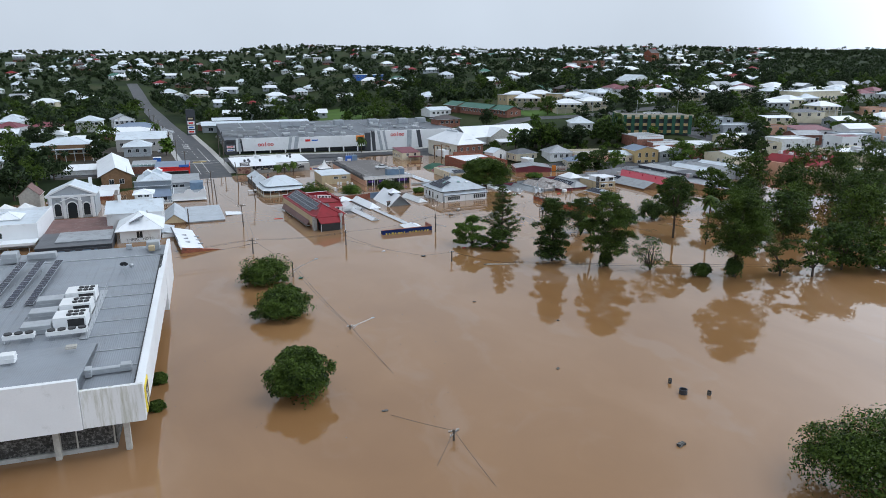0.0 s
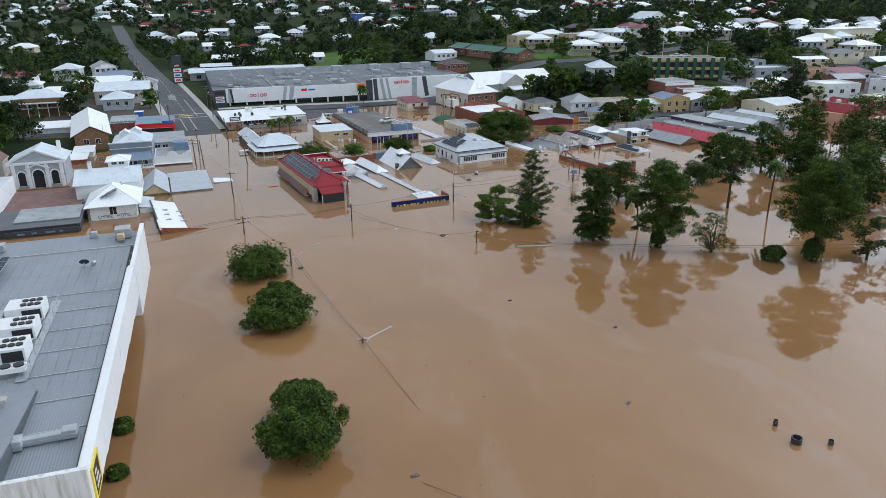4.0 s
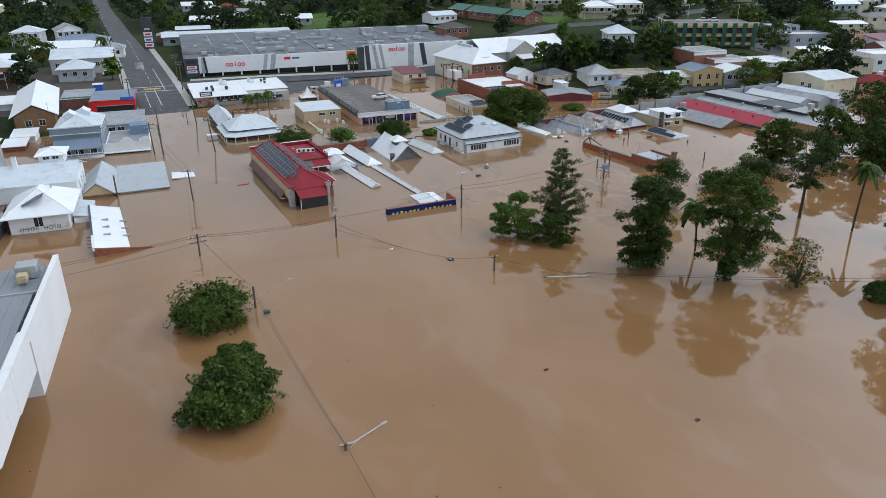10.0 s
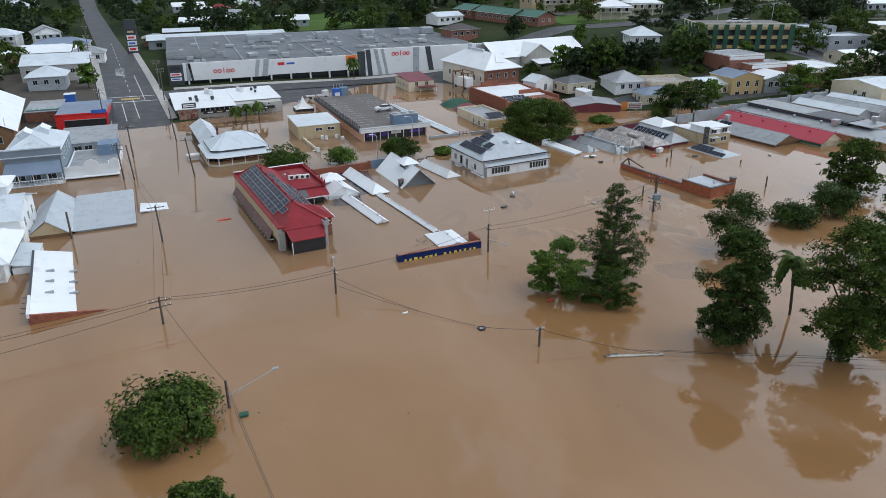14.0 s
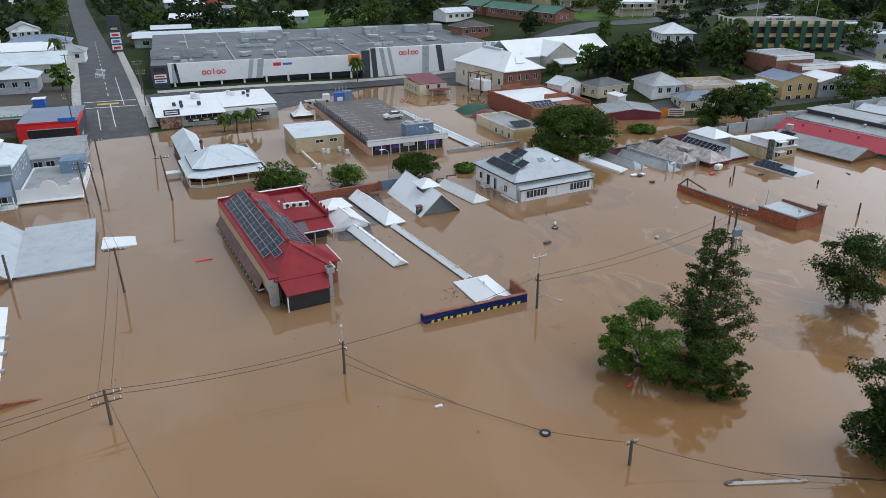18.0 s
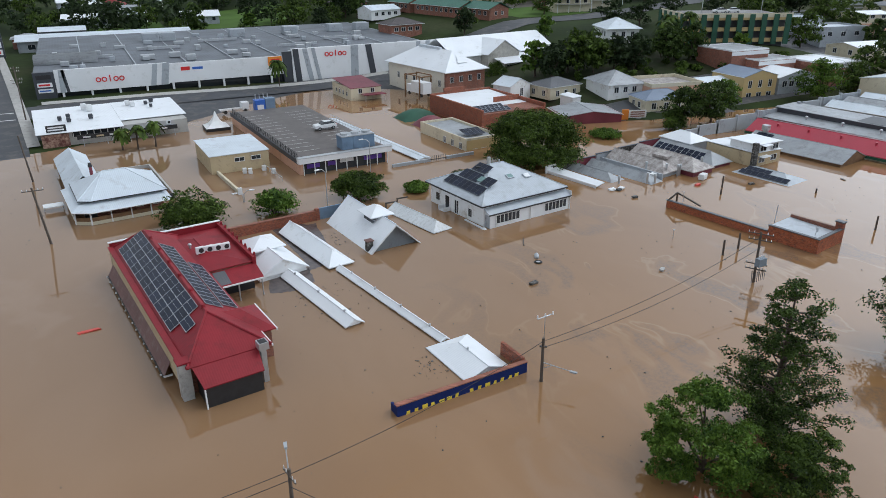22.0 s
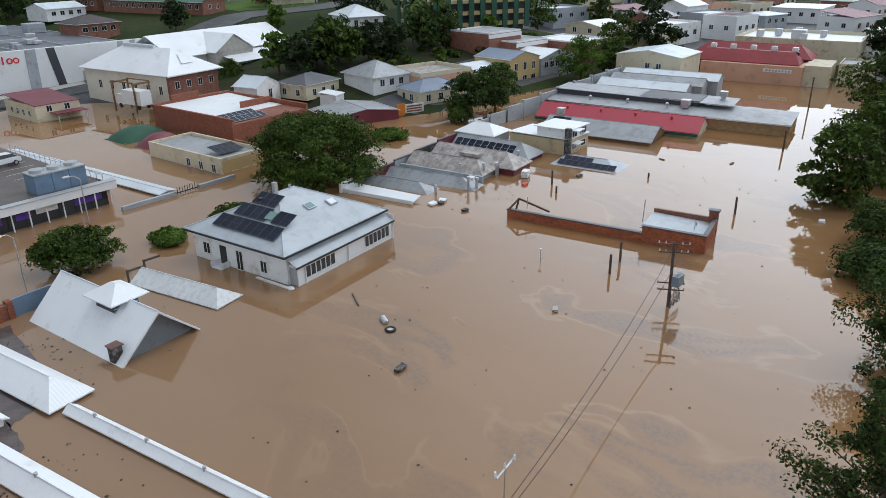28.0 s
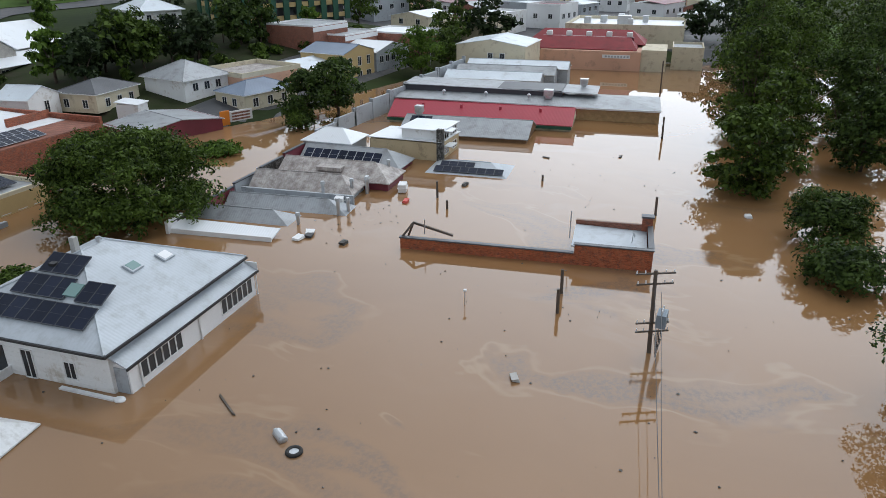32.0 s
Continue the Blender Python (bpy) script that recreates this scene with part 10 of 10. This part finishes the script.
power_pole(3.6, 213.0, 6.8, (-0.3, 0.2), ((6.4, 1.2, 0), (5.6, 1.0, 0)))
power_pole(5.6, 211.5, 6.6, (-0.6, 0.3), ())
power_pole(16.4, 209.5, 7.4, (-1.0, 0.3), ((7.0, 1.2, 0),), group="")
power_pole(13.6, 240.0, 7.5, (-0.8, 0.2), ())
power_pole(-2.4, 183.0, 4.2, (0, 0), (), r=0.16)
power_pole(4.8, 228.0, 6.8, (-0.2, 0.2), ((6.4, 1.2, 0),))
for y, s in ((262, -8.2), (290, -8.6), (318, -8.8), (345, -9), (375, -9), (300, 8.4), (285, 8.0), (410, -9), (450, -9)):
    x = 5.5 - (y - 262) * 0.0975 + s
    power_pole(x, y, 9.0, (0, 0), ((8.6, 1.1, 5), (7.9, 0.9, 5)), label="timber power pole along the main street", z=ground_z(x, y), group="street power poles")
tp = power_pole(84.6, 161.2, 5.8, (0.2, 0.3), ((5.6, 1.3, -60), (4.9, 1.2, -60), (2.2, 1.1, -60), (1.6, 1.1, -60)), label="power pole with grey transformer and looped cables in the flood")
part("transformer", box(B(), -0.55, 0.55, -0.75, -0.15, 2.2, 3.1), "blue_grey", tp, "grey steel transformer tank")
for k in range(3):
    part("bushing", rod(B(), (-0.35 + k * 0.35, -0.45, 3.1), (-0.35 + k * 0.35, -0.45, 3.4), 0.06, n=8), "white_panel", tp)
for k in range(8):
    a = -1.0 + k * 0.28
    bm = B()
    pts = [Vector((a, -0.3 + 0.1 * (k % 3), 1.7)), Vector((a - 0.1, -0.5, 0.9)), Vector((a + 0.1, -0.4, 0.3)), Vector((a + 0.3, -0.2, 1.4))]
    for p, q in zip(pts, pts[1:]):
        rod(bm, p, q, 0.02, n=4)
    part("cable_loop", bm, "black", tp)
for x, y, h in ((87.5, 168.2, 1.9), (90.7, 168.8, 2.0), (111.1, 165.0, 1.9), (142.7, 169.1, 3.0), (176.4, 174.5, 5.8), (104.6, 184.6, 0.9), (117.5, 178.5, 0.7), (107.4, 187.0, 1.8), (127.5, 131.0, 2.0)):
    e = thing("timber_post", x, y, 0, "bare dark timber post standing in the flood", "post")
    part("post", rod(B(), (0, 0, -3), (0.05, 0.1, h), 0.15, 0.12, n=8), "pole_wood", e)
mp = thing("thin_mast", 86.0, 174.9, 0, "thin steel mast above the water", "mast")
part("mast", rod(B(), (0, 0, -2), (0, 0, 1.1), 0.035), "galv", mp)
part("cap", box(B(), -0.1, 0.1, -0.1, 0.1, 1.1, 1.25), "white_metal", mp)


def wire(a, b, sag, name="overhead_wire", n=14, r=0.022):
    e = thing(name, *a, "thin dark overhead wire between poles", "wire", "overhead wires")
    A, Bv = Vector((0, 0, 0)), Vector(b) - Vector(a)
    bm = B()
    pts = [A.lerp(Bv, i / n) - Vector((0, 0, 4 * sag * (i / n) * (1 - i / n))) for i in range(n + 1)]
    rings = []
    d = Bv.normalized(); u = d.orthogonal().normalized(); w = d.cross(u)
    for p in pts:
        rings.append([bm.verts.new(p + r * (math.cos(k * math.pi / 2) * u + math.sin(k * math.pi / 2) * w)) for k in range(4)])
    for a_, b_ in zip(rings, rings[1:]):
        for k in range(4):
            bm.faces.new((a_[k], a_[(k + 1) % 4], b_[(k + 1) % 4], b_[k]))
    part("cable", bm, "black", e)


P = {"a": (16.0, 130.8, 2.8), "b": (10.3, 150.2, 3.2), "c": (30.5, 150.8, 3.0), "f": (53.3, 155.9, 3.9), "d": (48.1, 130.4, 2.0), "w": (20.4, 100.2, 0.6), "v": (24.0, 64.3, 1.2), "t": (84.8, 161.5, 5.2), "e": (10.1, 176.9, 5.3), "g": (3.3, 213.2, 6.4), "s": (4.6, 228.2, 6.4)}
for off in (-0.4, 0.4):
    wire((10.3 + 0.2 * off, 150.2 + off, 3.1), (30.5, 150.8 + off, 2.9), 0.5)
    wire((-30, 143 + off, 3.6), (10.3, 150.2 + off, 3.1), 0.7)
wire((-30, 140, 2.4), (10.3, 150.0, 2.2), 0.7)
wire(P["c"], P["f"], 0.6)
wire(P["f"], P["t"], 0.9)
wire((53.3, 155.9, 3.3), (84.8, 161.0, 4.4), 1.0)
wire((30.4, 150.6, 2.2), (38.5, 142.4, 0.1), 0.2)
wire(P["b"], P["a"], 0.4)
wire(P["a"], P["w"], 0.5)
wire((16, 130.6, 2.0), (20.4, 100.2, 0.4), 0.6)
wire(P["w"], (23.0, 78, -0.1), 0.1)
wire(P["v"], (18.5, 73, -0.1), 0.1)
wire(P["v"], (25, 54, -0.1), 0.1)
wire(P["v"], (20.5, 60, -0.05), 0.1)
wire(P["d"], (43.9, 136.0, 0.2), 0.1)
wire(P["d"], (58.8, 124.2, 0.2), 0.3)
wire((43.9, 136.0, 0.15), (30.4, 150.6, 1.2), 0.3)
wire((58.9, 124.2, 0.6), (110, 100, 1.8), 0.4)
wire((56, 126, 0.3), (112, 98.5, 1.4), 0.4)
for k in (-0.5, 0.5):
    wire((10.1 + k, 176.9, 5.3), (3.3 + k, 213.2, 6.3), 0.8)
    wire((3.3 + k, 213.2, 6.3), (4.6 + k, 228.2, 6.4), 0.3)
    wire((4.6 + k, 228.2, 6.4), (-2.7 + k, 262, 9.0), 0.6)
    wire((10.1 + k, 176.9, 5.3), (10.3 + k, 150.2, 3.2), 0.5)


def street_lamp(x, y, h, reach, ang, label="grey curved street lamp rising from the flood"):
    e = thing("street_lamp", x, y, 0, label, "street lamp", "street lamps")
    d = Vector((math.cos(radians(ang)), math.sin(radians(ang)), 0))
    bm = B(); rod(bm, (0, 0, -3), (0, 0, h), 0.08, 0.06)
    rod(bm, (0, 0, h), d * reach * 0.4 + Vector((0, 0, h + 0.5)), 0.05); rod(bm, d * reach * 0.4 + Vector((0, 0, h + 0.5)), d * reach + Vector((0, 0, h + 0.6)), 0.045)
    part("column", bm, "galv", e)
    part("lamp_head", box(B(), -0.35, 0.35, -0.13, 0.13, -0.08, 0.06), "white_panel", e, loc=Matrix.Translation(d * reach + Vector((0, 0, h + 0.6))) @ pose(0, 0, 0, 0, 0, ang))
    return e


street_lamp(134.6, 221, 6.6, 1.8, 120)
street_lamp(51.2, 206.5, 5.2, 1.4, 200)
street_lamp(63.0, 220, 5.0, 1.4, 180)
street_lamp(41.0, 214.2, 1.1, 1.3, 200)
street_lamp(41.2, 214.4, 1.2, 1.2, -20)
street_lamp(188, 226, 8, 1.8, 140)

# ---- what drifts on the flood ----
rnd = random.Random(31)
gb_ = thing("gas_bottle", 67.6, 178.0, 0.12, "tall grey gas bottle floating on its side", "gas bottle", rz=60)
bm = B(); bmesh.ops.create_cone(bm, segments=16, cap_ends=True, radius1=0.27, radius2=0.27, depth=0.8, matrix=pose(0, 0, 0, 0, 90))
part("cylinder", bm, "galv", gb_, smooth=False)
for s in (-1, 1):
    bm = B(); bmesh.ops.create_icosphere(bm, subdivisions=2, radius=0.27, matrix=pose(s * 0.4, 0, 0) @ Matrix.Diagonal((0.55, 1, 1, 1))); part("shoulder", bm, "galv", gb_, smooth=True)
part("collar", rod(B(), (0.5, 0, 0), (0.66, 0, 0), 0.14, n=10), "galv", gb_)


def tyre(x, y, z, label="black tyre floating flat on the flood", R=0.36):
    e = thing("tyre", x, y, z, label, "tyre")
    bm = B()
    n, m = 20, 8
    g = [[bm.verts.new(((R + 0.12 * math.cos(2 * math.pi * j / m)) * math.cos(2 * math.pi * i / n), (R + 0.12 * math.cos(2 * math.pi * j / m)) * math.sin(2 * math.pi * i / n), 0.11 * math.sin(2 * math.pi * j / m))) for j in range(m)] for i in range(n)]
    for i in range(n):
        for j in range(m):
            bm.faces.new((g[i][j], g[(i + 1) % n][j], g[(i + 1) % n][(j + 1) % m], g[i][(j + 1) % m]))
    part("casing", bm, "rubber", e, smooth=True)
    part("rim", rod(B(), (0, 0, -0.06), (0, 0, 0.03), R - 0.1, n=14), "galv", e)


tyre(66.9, 176.6, 0.06)
tyre(43.8, 136.0, 0.06, "black tyre drifting among fallen wires")


def drum(x, y, r, h, label, m="tank_blue"):
    e = thing("drum", x, y, -0.3, label, "drum")
    bm = B(); ring(bm, (0, 0), r, 18, 0, h + 0.3, r * 0.86); part("shell", bm, m, e)
    for z in (0.45, h + 0.22):
        bm = B(); ring(bm, (0, 0), r * 1.04, 18, z, z + 0.08, r * 0.99); part("hoop", bm, m, e)
    bm = B(); ring(bm, (0, 0), r * 0.86, 18, 0.2, 0.25); part("floor", bm, "black", e)


drum(54.6, 65.2, 0.5, 0.6, "dark grey open drum floating upright", "dark_wall")
drum(54.9, 68.2, 0.22, 0.6, "small dark post end above the water", "grime")
drum(57.4, 63.8, 0.24, 0.5, "small grey bollard top above the water", "grime")


def scrap(x, y, l, w, m, rz, label, h=0.1):
    e = thing("floating_debris", x, y, -0.03, label, "debris", rz=rz)
    bm = box(B(), -l / 2, l / 2, -w / 2, w / 2, 0, h)
    for v in bm.verts:
        v.co += Vector((rnd.uniform(-1, 1) * l * 0.12, rnd.uniform(-1, 1) * w * 0.12, rnd.uniform(0, 0.5) * h))
    part("body", bm, m, e)


for x, y, l, w, m, rz, lab in ((46.6, 55.2, 0.9, 0.5, "grime", 20, "dark floating clump of rubbish"), (78.1, 168.3, 0.8, 0.5, "concrete", 30, "pale floating clump of rubbish"), (63.2, 172, 0.9, 0.45, "grime", 10, "dark floating clump of rubbish"), (68.8, 182.7, 2.6, 0.12, "pole_wood", 60, "floating timber stick on the water"), (18.7, 73.2, 0.7, 0.3, "grime", 0, "small dark floating debris"), (43.5, 76.8, 0.5, 0.3, "grime", 40, "small dark floating debris"), (43, 105.5, 0.45, 0.2, "grime", 10, "small dark floating debris"), (52.2, 92.9, 0.4, 0.3, "grime", 0, "small dark floating debris"), (56.3, 125.0, 5.2, 0.3, "post_pale", -17, "long pale broken pole floating"), (54.2, 125.9, 1.4, 0.3, "pole_wood", 0, "dark fitting on a floating pole"), (114.2, 156.7, 0.7, 0.6, "white_panel", 20, "white floating crate lid"), (19.5, 183, 1.8, 0.35, "plastic_red", 5, "red plastic barrier floating on the street"), (50.6, 162.6, 0.8, 0.45, "green_cloth", 20, "green floating sheet"), (54.3, 139.4, 1.1, 0.3, "plastic_red", 30, "red plastic sheet caught under a tree"), (17.2, 129.0, 0.8, 0.7, "green_cloth", 0, "green crate caught by a pole"), (104.8, 189.5, 1.0, 0.5, "plastic_red", 10, "red floating rubbish near the shops"), (91.8, 193.8, 1.1, 0.8, "white_cloth", 0, "white bag of goods floating by the awning"), (93.4, 193.6, 0.9, 0.7, "white_cloth", 30, "white bag of goods floating by the awning"), (92.6, 193.2, 0.7, 0.6, "black", 10, "black bag floating by the awning"), (-24.6, 63.5, 2.0, 0.5, "post_pale", 20, "pale floating board before the mall"), (-27, 69, 0.9, 0.4, "grime", 0, "dark floating debris before the mall"), (-17, 60.5, 1.6, 0.25, "grime", 30, "dark floating stick before the mall"), (127, 181, 1.0, 0.3, "grime", 70, "dark floating debris by the shops"), (131, 172.5, 0.9, 0.3, "grime", 0, "dark floating furniture by the shops"), (36.9, 142.6, 0.6, 0.3, "white_panel", 0, "fallen lamp head floating"), (112.5, 186, 0.9, 0.4, "grime", 0, "dark drifting rubbish"), (92.4, 189.4, 0.8, 0.5, "grime", 0, "dark drifting rubbish")):
    scrap(x, y, l, w, m, rz, lab, 0.22 if l < 1.8 and w > 0.3 else 0.12)
# sweep of small flotsam, uncountable
rs = np.random.RandomState(3)
vs, fs = [], []
for cx, cy, sx, sy, n in ((52, 165, 26, 30, 120), (85, 168, 22, 20, 90), (20, 95, 30, 45, 70), (41.5, 180, 2.5, 4.5, 110), (47, 194, 2.5, 5, 70), (46.5, 162.5, 2.2, 2.0, 60), (5, 237, 9, 5, 70), (8, 205, 8, 24, 40), (118, 170, 16, 12, 60), (-5, 100, 6, 20, 10), (100, 193, 6, 4, 60)):
    for k in range(n):
        x, y, s, a = cx + rs.normal() * sx * 0.6, cy + rs.normal() * sy * 0.6, (0.02 + 0.10 * rs.random() ** 2.5) * (1.25 if sx < 5 else 1.0), rs.random() * 6.28
        b = len(vs)
        for dx, dy, dz in ((1, 0.4, 0.02), (-0.4, 1, 0.04), (-1, -0.5, 0.02), (0.4, -1, 0.03), (0, 0, 0.09)):
            vs.append((x + s * (dx * math.cos(a) - dy * math.sin(a)), y + s * (dx * math.sin(a) + dy * math.cos(a)), dz))
        fs += [(b, b + 1, b + 4), (b + 1, b + 2, b + 4), (b + 2, b + 3, b + 4), (b + 3, b, b + 4)]
# a dark film of scum in the pub yard
def scum_film(pts):
    me = bpy.data.meshes.new("floating_scum")
    c = (sum(p[0] for p in pts) / len(pts), sum(p[1] for p in pts) / len(pts))
    out = []
    for (ax, ay), (bx, by) in zip(pts, pts[1:] + pts[:1]):
        for k in range(6):
            t = k / 6
            j = 1 + rs.normal() * 0.03
            out.append((c[0] + (ax + (bx - ax) * t - c[0]) * j, c[1] + (ay + (by - ay) * t - c[1]) * j, 0.012))
    me.from_pydata(out, [], [tuple(range(len(out)))])
    me.materials.append(M["scum"])
    tagged(new("floating_scum", me), "dark film of scum and litter on the yard water", "scum", kind="stuff")


scum_film([(42.4, 186.5), (44.8, 187.7), (46.7, 192.4), (47.6, 200.8), (44.3, 202.3), (41.9, 201.6), (42.4, 196.0), (42.8, 190)])
scum_film([(37.0, 183.0), (39.5, 182.4), (42.2, 183.6), (42.6, 187.6), (38.0, 187.6)])
me = bpy.data.meshes.new("flotsam"); me.from_pydata(vs, [], fs); me.materials.append(M["grime"])
tagged(new("flotsam", me), "scattered dark leaves and litter on the water", "flotsam", kind="stuff")

# road paint on the main street
def paint(name, x0, x1, y0, y1, m="line"):
    """A flat painted mark; x is counted from the street's centre line."""
    vs, n = [], max(1, int((y1 - y0) / 4))
    for i in range(n + 1):
        y = y0 + (y1 - y0) * i / n
        c = 5.5 - (y - 262) * 0.0955
        for x in (x0, x1):
            vs.append((c + x, y, max(ground_z(c + x, y), ground_z(c, y) - 0.2) + 0.21))
    me = bpy.data.meshes.new(name)
    me.from_pydata(vs, [], [(2 * i, 2 * i + 1, 2 * i + 3, 2 * i + 2) for i in range(n)])
    me.materials.append(M[m])
    tagged(new("road_marking", me), "worn painted line on the wet road", "road marking", kind="structure")


paint("road_marking", -0.1, 0.1, 266, 290); paint("road_marking", -3.2, -3.0, 264, 284); paint("road_marking", 3.0, 3.2, 288, 330)
paint("road_marking", -6.2, 6.2, 286, 286.6); paint("road_marking", -6.2, 6.2, 293, 293.6); paint("road_marking", -3, 2, 289.2, 291.2, "line_yellow")
for k in range(14):
    paint("road_marking", -0.1, 0.1, 300 + k * 9, 304 + k * 9)
for k in range(7):
    paint("road_marking", -2.4 + k * 0.1, 0.4 + k * 0.1, 331 + k * 2.4, 331.8 + k * 2.4)
